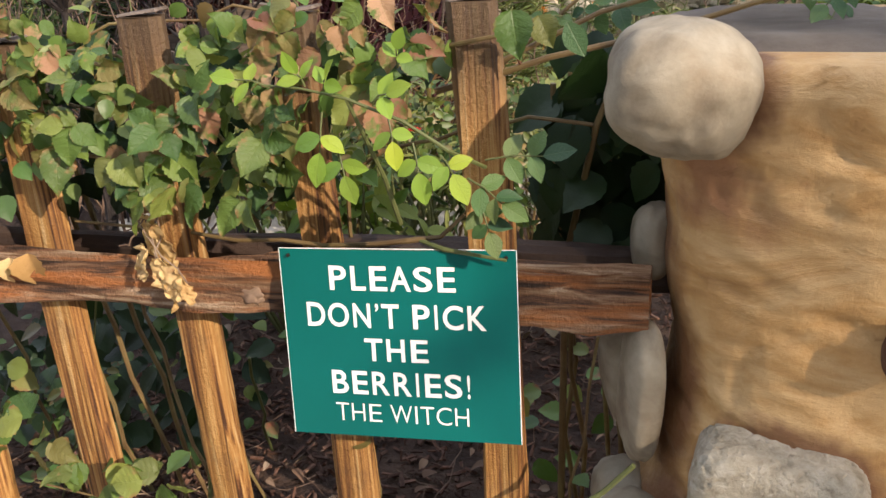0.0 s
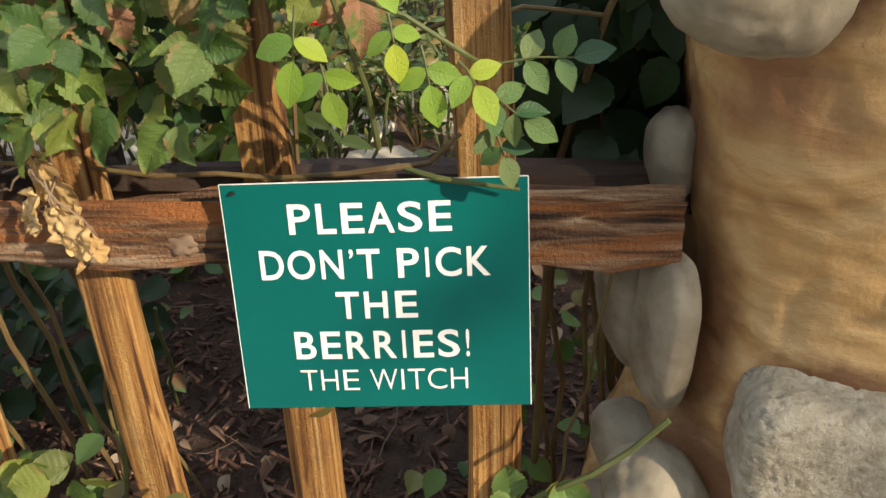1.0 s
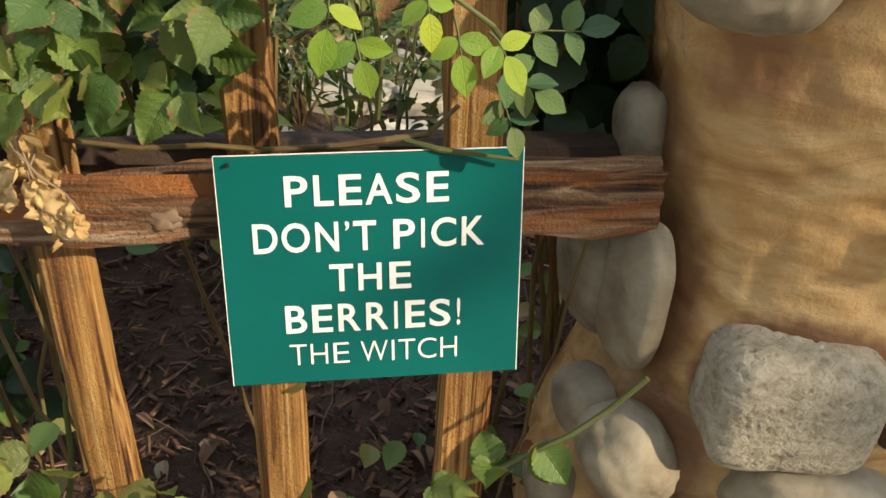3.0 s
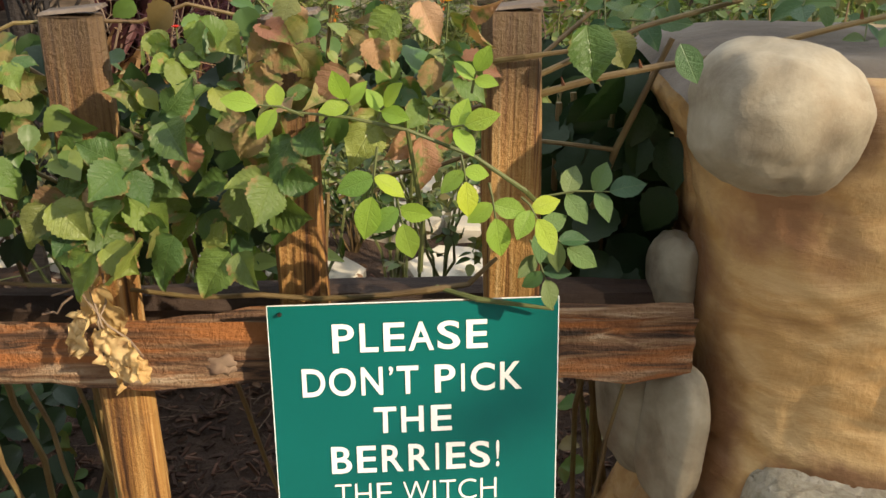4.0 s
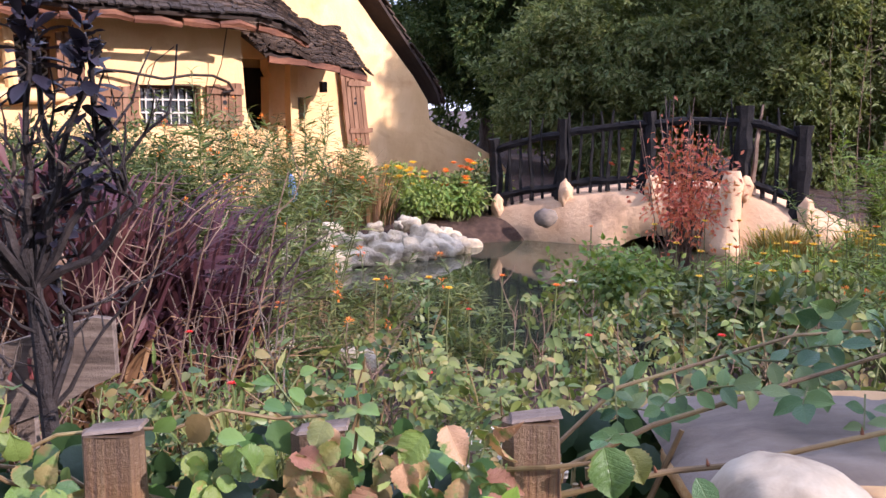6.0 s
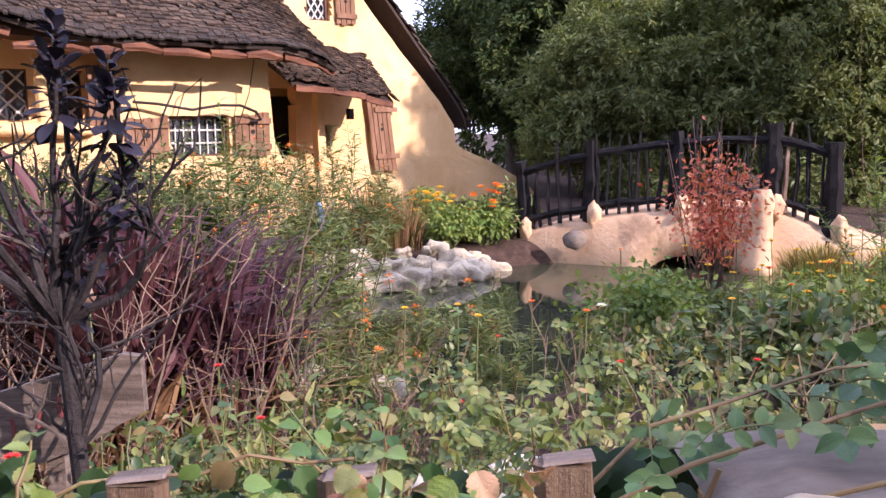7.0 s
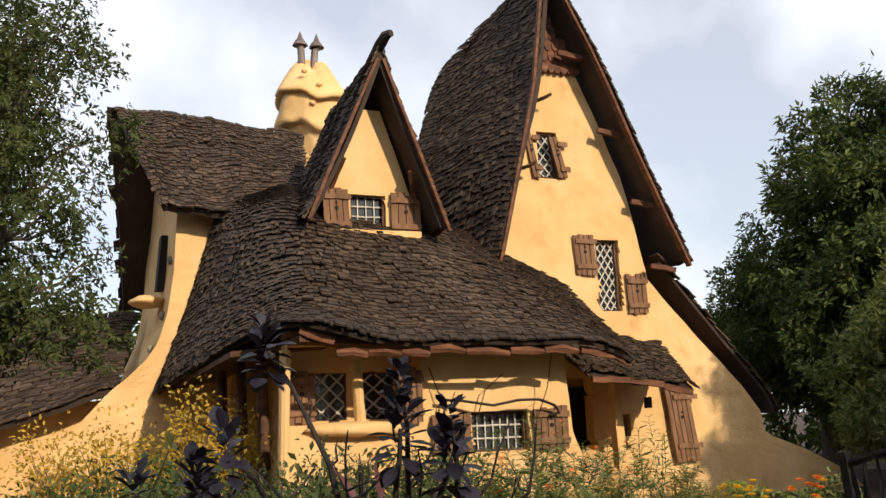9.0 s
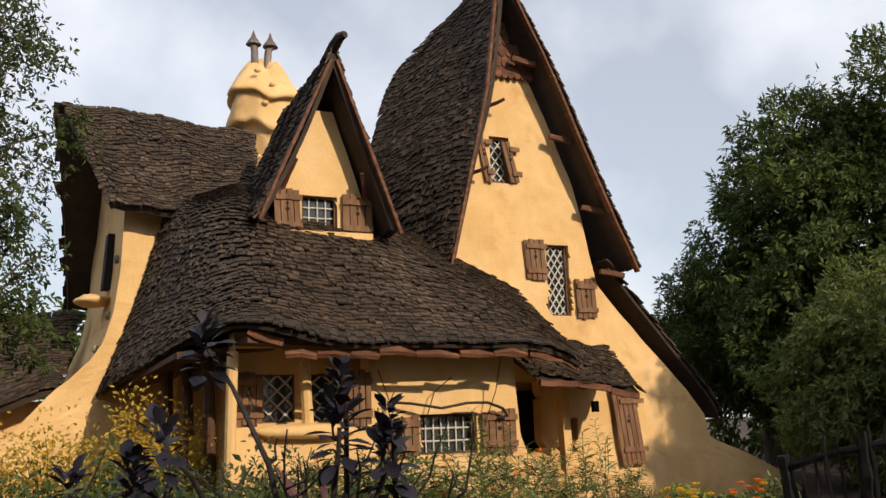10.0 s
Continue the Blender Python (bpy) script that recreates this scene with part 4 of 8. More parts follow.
def window(u0, u1, z0, z1, v, lean=0.0, bars="diamond", cells=(3, 5), frame_wide=0.05, label=""):
    """A deep-set window: dark room behind, glass, lattice bars and a rough timber frame."""
    k = len([o for o in house.children if o.name.startswith("window")])
    p = Pile()
    f = 0.035
    lean_box(p, L(u0, v - .01, z0), L(u1, v - .01, z0), frame_wide, f)
    lean_box(p, L(u0 - lean, v - .01, z1), L(u1 - lean, v - .01, z1), frame_wide, f)
    lean_box(p, L(u0, v - .01, z0), L(u0 - lean, v - .01, z1), frame_wide, f, (1, 0, 0))
    lean_box(p, L(u1, v - .01, z0), L(u1 - lean, v - .01, z1), frame_wide, f, (1, 0, 0))
    win = part("window", p, TIMBER_DARK, house, label)
    p = Pile()
    hexa(p, [L(u0, v + .05, z0), L(u1, v + .05, z0), L(u1, v + .06, z0), L(u0, v + .06, z0)], [L(u0 - lean, v + .05, z1), L(u1 - lean, v + .05, z1), L(u1 - lean, v + .06, z1), L(u0 - lean, v + .06, z1)])
    part("pane", p, GLASS, win, "dark reflecting glass")
    p = Pile()
    r = 0.016

    def at(s, t):
        return L(u0 + (u1 - u0) * s - lean * t, v + 0.025, z0 + (z1 - z0) * t)
    nu, nz = cells
    if bars == "grid":
        for i in range(1, nu):
            tube(p, [at(i / nu, 0), at(i / nu + rng.uniform(-.01, .01), .5), at(i / nu, 1)], r * 0.85, 5)
        for j in range(1, nz):
            tube(p, [at(0, j / nz), at(.5, j / nz + rng.uniform(-.015, .015)), at(1, j / nz)], r * 0.85, 5)
    else:
        ratio = nu / nz
        for i in range(-nz, nu + nz):
            for sign in (1, -1):
                # a bar that climbs one cell for each cell across, cut to the opening
                c0 = i if sign == 1 else i
                pts = []
                for t in (0.0, 1.0):
                    pts.append((c0 + sign * t * nz) / nu)
                s0, s1 = pts
                if max(s0, s1) <= 0 or min(s0, s1) >= 1:
                    continue
                ta = [0.0, 1.0]
                cut = [(x - s0) / (s1 - s0) for x in (0.0, 1.0)]
                lo, hi = max(0.0, min(cut)), min(1.0, max(cut))
                if hi - lo > 0.02:
                    tube(p, [at(s0 + (s1 - s0) * lo, lo), at(s0 + (s1 - s0) * hi, hi)], r, 5)
    part("lattice", p, LEAD, win, "pale lattice bars")
    return win


# walls
tower_left = along([(-3.15, 0.2), (-3.05, 2.0), (-2.93, 4.12), (-2.79, 5.1), (-2.52, 6.14), (-2.30, 6.94), (-2.22, 7.8)])
tower_right = along([(3.4, 0.25), (2.75, 0.80), (2.0, 1.16), (1.26, 1.42), (1.22, 1.74), (0.90, 2.16), (0.57, 2.50), (0.18, 2.88), (-0.18, 3.26), (-0.60, 3.72), (-0.80, 4.7), (-0.95, 5.3), (-1.34, 6.24), (-1.62, 6.85), (-2.15, 7.7)])
part("wall", wall_grid(tower_left, tower_right, 0.2, 6.95, 0.0, 0.22,
                       [(-1.44, -1.06, 3.25, 4.30), (-2.30, -1.96, 5.18, 5.88), (-2.80, -1.66, 0.5, 2.30), (-1.38, -1.12, 1.30, 1.78)], 70, 40, 0.022), WALL, house, "sunlit yellow tower wall flaring out at its foot", smooth=False)
p = Pile()
for a in (0.22,):
    prism(p, [(-2.9, 0.2), (-0.7, 0.2), (-0.9, 4.0), (-1.75, 5.8), (-2.4, 5.8), (-2.85, 4.0)], 0.7, 3.0)
part("wall", p, WALL, house)
# near-black sheet behind the doorway, for the unlit room
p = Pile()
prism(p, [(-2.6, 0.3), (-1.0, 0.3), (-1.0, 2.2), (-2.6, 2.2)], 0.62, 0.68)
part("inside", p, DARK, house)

front_left, front_right = along([(-6.45, 0.2), (-6.40, 1.8), (-6.38, 3.0)]), along([(-2.70, 0.2), (-2.92, 1.23), (-3.08, 1.6), (-3.13, 2.3), (-3.13, 3.0)])
part("wall", wall_grid(front_left, front_right, 0.2, 2.75, -2.0, -1.75, [(-4.33, -3.64, 1.42, 1.86), (-6.37, -4.93, 1.78, 2.60)], 44, 60, 0.02), WALL, house, "yellow front wall shaded by the eave")
p = Pile()
prism(p, [(-5.95, 0.2), (-5.75, 0.2), (-5.75, 3.4), (-5.95, 3.4)], -1.2, 2.0)
prism(p, [(-3.4, 0.2), (-2.95, 0.2), (-3.15, 2.6), (-3.4, 2.6)], -1.76, 0.0)
part("wall", p, WALL, house)
# near-black sheet behind the front windows, for the unlit room
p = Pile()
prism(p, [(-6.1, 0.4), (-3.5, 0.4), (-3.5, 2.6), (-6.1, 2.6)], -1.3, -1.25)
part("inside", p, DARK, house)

part("wall", wall_grid(along([(-6.32, 0.3), (-6.32, 2.7)]), along([(-4.85, 0.3), (-4.85, 2.7)]), 1.2, 2.7, -1.52, -1.40, [(-5.98, -5.62, 1.82, 2.34), (-5.50, -5.08, 1.82, 2.34)], 24, 24, 0.015), WALL, house, "shaded wall under the deep eave")
for u, v in ((-6.5, -1.2), (-6.75, 0.2), (-6.62, -0.5)):
    part("post", tube(Pile(), [L(u, v, 0.2), L(u + .03, v, 1.4), L(u - .02, v, 2.8)], [.10, .085, .09], 8, .08), TIMBER_DARK, house, "dark porch post")
p = Pile()
hexa(p, [L(-6.9, -1.6, 2.52), L(-5.9, -1.9, 2.6), L(-5.8, 1.9, 2.6), L(-7.2, 1.9, 2.34)], [L(-6.9, -1.6, 2.58), L(-5.9, -1.9, 2.66), L(-5.8, 1.9, 2.66), L(-7.2, 1.9, 2.40)])
part("soffit", p, TIMBER_DARK, house)

# dormer wall with its bowed foot
p = Pile()
foot = [(-5.66 + 1.36 * i / 12, 4.22 - 0.22 * math.sin(math.pi * i / 12) - 0.06 * i / 12) for i in range(13)]
part("wall", wall_grid(along([(-5.68, 3.6), (-5.62, 4.3), (-5.05, 6.15)]), along([(-4.26, 3.6), (-4.32, 4.3), (-4.95, 6.15)]), 3.6, 5.80, -0.5, -0.3, [(-5.25, -4.78, 4.13, 4.66)], 36, 24, 0.015), WALL, house, "sunlit yellow dormer gable")
# near-black sheet behind the dormer window, for the unlit room
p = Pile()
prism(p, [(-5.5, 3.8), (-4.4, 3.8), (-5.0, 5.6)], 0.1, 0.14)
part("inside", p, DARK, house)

# wing: lit leg, shaded end wall
leg_left = along([(-9.6, 0.2), (-8.9, 1.35), (-8.01, 2.35), (-7.62, 2.66), (-7.40, 3.0), (-7.28, 3.4), (-7.20, 4.0), (-7.16, 5.1)])
part("wall", wall_grid(leg_left, along([(-6.2, 0.2), (-6.2, 5.1)]), 0.2, 5.05, 1.9, 2.3, (), 50, 20, 0.03), WALL, house, "sunlit yellow leg of the wing sweeping out to the ground")
end_wall = []
for i in range(13):
    z = 0.2 + 4.85 * min(i, 11) / 11
    v0, v1, u = (2.31, 5.3, leg_left(z) + .02) if i < 12 else (3.4, 3.6, -7.30)
    z = z if i < 12 else 6.6
    end_wall += [L(u, v0, z), L(-6.3, v0, z), L(-6.3, v1, z), L((leg_left(max(z, 2.7)) - .22) if i < 12 else -7.32, v1, z)]
faces = [(i * 4 + j, i * 4 + (j + 1) % 4, i * 4 + 4 + (j + 1) % 4, i * 4 + 4 + j) for i in range(12) for j in range(4)]
part("wall", Pile().add(end_wall, faces + [(48, 49, 50, 51)]), WALL, house, "shaded end wall of the wing")
# near-black block on the end wall, for the shade in a slot window
p = Pile()
hexa(p, [L(-7.36, 2.95, 3.9), L(-7.2, 2.95, 3.9), L(-7.2, 3.2, 3.9), L(-7.38, 3.2, 3.9)], [L(-7.30, 2.95, 4.75), L(-7.1, 2.95, 4.75), L(-7.1, 3.2, 4.75), L(-7.32, 3.2, 4.75)])
part("window_slot", p, DARK, house, "near-black block for the shade in the slot window")
part("ledge", boulder(Pile(), L(-7.5, 3.0, 3.72), (0.34, 0.5, 0.12), 3, 0.2), WALL, house, smooth=True)
for k, (v, z) in enumerate(((2.35, 4.25), (2.5, 3.45), (2.4, 2.95), (3.9, 3.3))):
    part("pebble", boulder(Pile(), L(leg_left(z) - 0.03, v, z), (0.06, 0.09, 0.09), k, 0.15, level=2), STONE, house, smooth=True)

# roofs
front_rows = [
    [(-7.42, 1.9, 2.30), (-7.1, 0.2, 2.50), (-6.75, -1.6, 2.70), (-6.28, -2.62, 2.80), (-5.3, -2.66, 2.60), (-4.2, -2.64, 2.60), (-3.2, -2.6, 2.56), (-2.50, -2.5, 2.40)],
    [(-7.02, 1.9, 3.37), (-6.75, 0.5, 3.45), (-6.45, -0.9, 3.40), (-6.0, -1.65, 3.42), (-5.2, -1.62, 3.30), (-4.15, -1.6, 3.30), (-3.1, -1.5, 3.20), (-2.35, -1.5, 2.95)],
    [(-6.62, 1.9, 4.75), (-6.45, 1.2, 4.70), (-6.2, 0.3, 4.60), (-5.8, -0.25, 4.45), (-5.1, -0.35, 4.30), (-4.1, -0.3, 4.22), (-3.1, -0.1, 4.02), (-2.0, 0.02, 3.64)],
    [(-6.55, 2.2, 5.05), (-6.3, 1.9, 5.15), (-6.0, 1.5, 5.12), (-5.6, 1.0, 5.10), (-5.0, 0.8, 4.95), (-4.1, 0.7, 4.75), (-3.3, 0.3, 4.35), (-2.0, 0.3, 3.80)],
]
front_roof, front_skin = roof("roof", front_rows, 0.0, 0.125, 0.098, 300, "dark brown shingled roof sweeping low over the front", n=44, m=20, thick=0.05)
roof("roof", [[(-2.42, -1.25, 2.30), (-1.7, -1.25, 2.24), (-0.80, -1.2, 2.10)], [(-2.35, -0.6, 2.56), (-1.4, -0.6, 2.50), (-0.62, -0.6, 2.42)], [(-2.3, 0.02, 2.88), (-1.2, 0.02, 2.86), (-0.50, 0.02, 2.80)]], 0, 0.125, 0.098, label="small porch roof", n=10, m=6, thick=0.07)
# tower: left slope, right slope, low right slope
roof("roof", [[(-4.0, 2.6, 3.6), (-3.6, 1.2, 3.75), (-3.18, -0.42, 3.96)], [(-3.62, 2.4, 5.2), (-3.25, 1.0, 5.4), (-2.80, -0.42, 5.4)], [(-3.31, 2.15, 6.3), (-2.94, 0.9, 6.4), (-2.50, -0.42, 6.42)],
               [(-2.99, 1.90, 7.42), (-2.66, 0.8, 7.45), (-2.33, -0.42, 7.45)], [(-2.27, 0.72, 8.28), (-2.25, 0.3, 8.30), (-2.24, -0.45, 8.34)]], 0, 0.125, 0.095, label="steep dark tower roof", n=16, m=24)
roof("roof", [[(-0.13, -0.42, 3.96), (-0.05, 1.2, 3.98), (0.05, 2.6, 4.0)], [(-0.78, -0.42, 5.42), (-0.7, 1.0, 5.4), (-0.65, 2.4, 5.4)], [(-1.39, -0.42, 6.84), (-1.4, 0.8, 6.85), (-1.5, 1.9, 6.85)], [(-2.21, -0.45, 8.36), (-2.23, 0.3, 8.32), (-2.27, 0.72, 8.29)]],
     0, 0.125, 0.095, label="steep dark tower roof", n=16, m=24, thick=0.09)
roof("roof", [[(1.52, 0.0, 1.72), (1.6, 1.5, 1.75), (1.7, 3, 1.75)], [(1.30, -0.06, 2.05), (1.4, 1.5, 2.1), (1.5, 3, 2.1)], [(0.56, -0.06, 2.90), (0.6, 1.5, 2.9), (0.65, 3, 2.9)], [(0.05, -0.10, 3.46), (0.1, 1.5, 3.5), (0.1, 3, 3.5)], [(-0.45, -0.16, 4.00), (-0.5, 1.5, 4.0), (-0.5, 3, 4.0)]],
     0, 0.17, 0.15, label="low dark roof edge behind the flared wall", n=12, m=20, thick=0.05)
# dormer slopes
roof("roof", [[(-5.96, 1.2, 4.2), (-5.92, 0.2, 4.24), (-5.90, -0.92, 4.27)], [(-5.45, 1.3, 5.3), (-5.42, 0.2, 5.30), (-5.42, -0.92, 5.28)], [(-4.98, 1.5, 6.40), (-4.97, 0.3, 6.38), (-4.96, -0.98, 6.46)]], 0, 0.12, 0.095, label="dormer roof slope", n=12, m=14, thick=0.07)
roof("roof", [[(-4.12, -0.92, 4.20), (-4.10, 0.2, 4.2), (-4.05, 1.2, 4.2)], [(-4.53, -0.92, 5.28), (-4.5, 0.2, 5.28), (-4.5, 1.3, 5.28)], [(-4.95, -0.98, 6.46), (-4.96, 0.3, 6.38), (-4.97, 1.5, 6.40)]], 0, 0.12, 0.095, label="dormer roof slope", n=12, m=14, thick=0.07)
tip = Pile()
tube(tip, [L(-4.96, -0.6, 6.42), L(-4.95, -0.95, 6.50), L(-4.92, -1.12, 6.58), L(-4.88, -1.22, 6.58)], [0.10, 0.10, 0.085, 0.06], 7, 0.1)
part("ridge_tip", tip, ROOF_BASE, house)
# wing
roof("roof", [[(-7.42, 1.45, 4.85), (-6.6, 1.45, 4.84), (-5.3, 1.5, 4.95)], [(-7.68, 2.4, 5.85), (-6.6, 2.4, 5.85), (-5.2, 2.4, 5.85)], [(-8.00, 3.5, 6.89), (-6.8, 3.5, 6.84), (-5.0, 3.5, 6.70)]], 0.05, 0.125, 0.098, label="wing roof slope", n=20, m=14)
roof("roof", [[(-5.0, 6.0, 4.0), (-6.8, 6.0, 4.0), (-7.75, 6.0, 4.0)], [(-5.0, 4.7, 5.4), (-6.8, 4.7, 5.4), (-7.9, 4.7, 5.4)], [(-5.0, 3.60, 6.56), (-6.8, 3.60, 6.70), (-8.08, 3.60, 6.79)]], 0, 0.2, 0.2, label="back slope of the wing roof", n=12, m=10)
# low roof far along
roof("roof", [[(-11.6, 2.6, 1.9), (-9.5, 2.6, 1.98), (-7.95, 2.6, 2.42)], [(-11.6, 3.6, 2.75), (-9.5, 3.6, 2.8), (-7.8, 3.6, 3.0)], [(-11.6, 4.6, 3.6), (-9.5, 4.6, 3.65), (-7.6, 4.6, 3.7)]], 0.05, 0.18, 0.11, label="low brown roof beyond the wing", n=16, m=10)
p = Pile()
prism(p, [(-11.5, 0.2), (-7.9, 0.2), (-7.9, 2.3), (-11.5, 1.9)], 3.2, 4.4)
part("wall", p, WALL, house)

# body behind, to close the house
p = Pile()
prism(p, [(-6.6, 0.2), (-2.6, 0.2), (-2.6, 3.9), (-5.9, 4.6), (-6.4, 4.0)], 1.2, 3.0)
part("wall", p, WALL, house)

# barge boards, brackets and eave timbers
for a, b, w in ((L(-5.90, -0.96, 4.20), L(-5.00, -0.98, 6.32), 0.10), (L(-4.10, -0.96, 4.12), L(-4.92, -0.98, 6.32), 0.10),
                (L(-3.18, -0.46, 3.86), L(-2.54, -0.47, 6.40), 0.09), (L(-2.54, -0.47, 6.40), L(-2.30, -0.48, 8.14), 0.09),
                (L(-0.17, -0.46, 3.86), L(-0.84, -0.46, 5.32), 0.12), (L(-0.84, -0.46, 5.32), L(-1.44, -0.46, 6.74), 0.12), (L(-1.44, -0.46, 6.74), L(-2.21, -0.48, 8.24), 0.12)):
    part("barge_board", lean_box(Pile(), a, b, 0.05, w, (0, -1, 0)), TIMBER, house)
for u, z in ((-0.55, 4.9), (-1.05, 5.95), (-1.62, 7.1), (-0.30, 3.95)):
    part("bracket", lean_box(Pile(), L(u - 0.35, -0.2, z - .05), L(u + .02, -0.25, z - .12), 0.09, 0.09), TIMBER, house)
for u, z in ((-2.35, 6.32), (-2.66, 5.28)):
    part("peg", tube(Pile(), [L(u - .08, 0.02, z - .04), L(u + .10, -0.22, z), L(u + .18, -0.3, z + .04)], [0.04, 0.035, 0.03], 6, 0.1), TIMBER_DARK, house, "dark wooden peg")
for u, z in ((-5.52, 4.95), (-4.42, 4.82)):
    part("bracket", lean_box(Pile(), L(u, -0.52, z - .25), L(u + (0.12 if u < -5 else -.12), -0.8, z + .1), 0.06, 0.06), TIMBER, house)
x = -6.0
while x < -3.3:
    w = rng.uniform(0.3, 0.55)
    z = 2.485 + rng.uniform(-.02, .015)
    part("eave_timber", tube(Pile(), [L(x, -2.60, z), L(x + w * .5, -2.62, z + rng.uniform(-.02, .02)), L(x + w * .97, -2.60, z - .02)], [0.045, 0.058, 0.04], 6, 0.3), TIMBER, house, "split red-brown timber under the eave")
    x += w
for a, b in (((-6.35, -2.5, 2.72), (-6.0, -2.55, 2.58)), ((-3.2, -2.5, 2.5), (-2.75, -2.45, 2.42)), ((-2.75, -2.45, 2.44), (-2.5, -2.4, 2.34)), ((-2.36, -1.25, 2.22), (-1.8, -1.25, 2.2)), ((-1.8, -1.25, 2.2), (-1.3, -1.24, 2.12)), ((-1.3, -1.24, 2.12), (-0.84, -1.2, 2.02))):
    part("eave_timber", lean_box(Pile(), L(*a), L(*b), 0.07, 0.10, wob=0.03), TIMBER, house, "split red-brown timber under the eave")
# soffits
p = Pile()
hexa(p, [L(-6.35, -2.5, 2.60), L(-2.6, -2.45, 2.42), L(-2.9, -1.76, 2.5), L(-6.4, -1.76, 2.62)], [L(-6.35, -2.5, 2.66), L(-2.6, -2.45, 2.48), L(-2.9, -1.76, 2.56), L(-6.4, -1.76, 2.68)])
part("soffit", p, TIMBER_DARK, house)
# scalloped shingles at the tower's peak
scallops = Pile()
for j in range(6):
    z = 6.86 + j * 0.17
    a, b = tower_left(z) - .02, tower_right(z) + .02
    n = max(1, int((b - a) / 0.105))
    for i in range(n + 1):
        u = a + (b - a) * (i + (0.5 if j % 2 else 0)) / n
        if u > b:
            continue
        pts = [(-.055, .22), (-.055, .06), (-.035, .015), (0, 0), (.035, .015), (.055, .06), (.055, .22)]
        v = [L(u + x, -0.06 - .025 * (1 - y / .22), z + y - .08) for x, y in pts] + [L(u + x, -0.03, z + y - .08) for x, y in pts]
        scallops.add(v, [tuple(range(7))] + [(k, 7 + k, 7 + (k + 1) % 7, (k + 1) % 7) for k in range(7)])
tagged(part("scalloped_shingles", scallops, TIMBER, house, "scalloped red-brown shingles at the tower's peak"), kind="stuff")

# openings
w = window(-2.27, -2.00, 5.20, 5.86, 0.08, 0.05, "diamond", (2, 4), 0.06)
shutter(-2.40, -2.28, 5.17, 5.90, -0.02, 0.14, 2)
shutter(-1.99, -1.84, 5.19, 5.80, -0.02, 0.14, 2)
w = window(-1.41, -1.08, 3.26, 4.28, 0.09, 0.0, "diamond", (3, 6), 0.05)
shutter(-1.80, -1.46, 3.77, 4.36, -0.02, 0.03)
shutter(-0.98, -0.64, 3.22, 3.79, -0.02, 0.02)
w = window(-5.24, -4.80, 4.14, 4.65, -0.42, 0.0, "grid", (4, 4), 0.05, "pale leaded window")
shutter(-5.60, -5.26, 4.14, 4.71, -0.52, 0.03)
shutter(-4.73, -4.32, 4.14, 4.69, -0.52, 0.0)
w = window(-5.98, -5.62, 1.82, 2.34, -1.48, 0.0, "diamond", (2, 3), 0.05)
w = window(-5.50, -5.08, 1.82, 2.34, -1.48, 0.0, "diamond", (2, 3), 0.05)
shutter(-6.30, -6.00, 1.80, 2.36, -1.62, 0.0)
shutter(-5.20, -4.92, 1.76, 2.34, -2.06, 0.0)
part("post", tube(Pile(), [L(-5.60, -2.02, 1.70), L(-5.62, -2.02, 2.0), L(-5.64, -2.02, 2.45)], [0.085, 0.075, 0.08], 8, 0.06), WALL, house, "round yellow post between the windows")
part("post", tube(Pile(), [L(-6.40, -2.03, 0.4), L(-6.42, -2.03, 1.5), L(-6.40, -2.03, 2.55)], [0.09, 0.075, 0.08], 8, 0.06), WALL, house)
part("sill", boulder(Pile(), L(-5.62, -2.05, 1.72), (0.7, 0.16, 0.11), 5, 0.2), WALL, house, smooth=True)
w = window(-4.31, -3.66, 1.43, 1.84, -1.9, 0.0, "grid", (7, 3), 0.05, "low window behind a bent white lattice")
shutter(-4.82, -4.36, 1.42, 1.84, -2.03, 0.0, 5)
shutter(-3.60, -3.16, 1.42, 1.89, -2.03, 0.0, 5)
shutter(-0.39, 0.02, 1.08, 2.20, -0.06, 0.14, 5)
w = window(-1.36, -1.14, 1.32, 1.76, 0.08, 0.0, "grid", (2, 3), 0.05)
part("post", lean_box(Pile(), L(-1.50, -0.35, 0.4), L(-1.50, -0.35, 2.3), 0.18, 0.16, (1, 0, 0), wob=0.03), WALL, house, "rough porch post")
part("wall", boulder(Pile(), L(-2.2, -0.7, 0.95), (0.6, 0.25, 0.5), 8, 0.3), CLAY, house, "low lumpy porch wall", smooth=True)
lantern = part("lantern", block(Pile(), L(-1.04, -0.42, 1.85), L(-0.96, -0.34, 2.0)), IRON, house, "small green glass porch lantern")
apron = Pile()
prism(apron, [(-5.58 + 1.22 * i / 12, 4.10 - 0.17 * math.sin(math.pi * i / 12)) for i in range(13)] + [(-4.36, 4.17), (-5.58, 4.17)], -0.66, -0.5)
part("wall", apron, WALL, house, "bowed yellow foot of the dormer wall")
# wrought iron and wires on the front
p = Pile()
tube(p, [L(*q) for q in ((-4.75, -2.10, 2.00), (-4.5, -2.15, 1.98), (-4.15, -2.2, 1.92), (-3.85, -2.22, 1.97), (-3.6, -2.22, 1.97), (-3.40, -2.2, 1.90), (-3.32, -2.15, 1.82), (-3.42, -2.1, 1.79))], 0.022, 6)
part("iron_scroll", p, IRON, house, "bent black iron scroll over the low window")
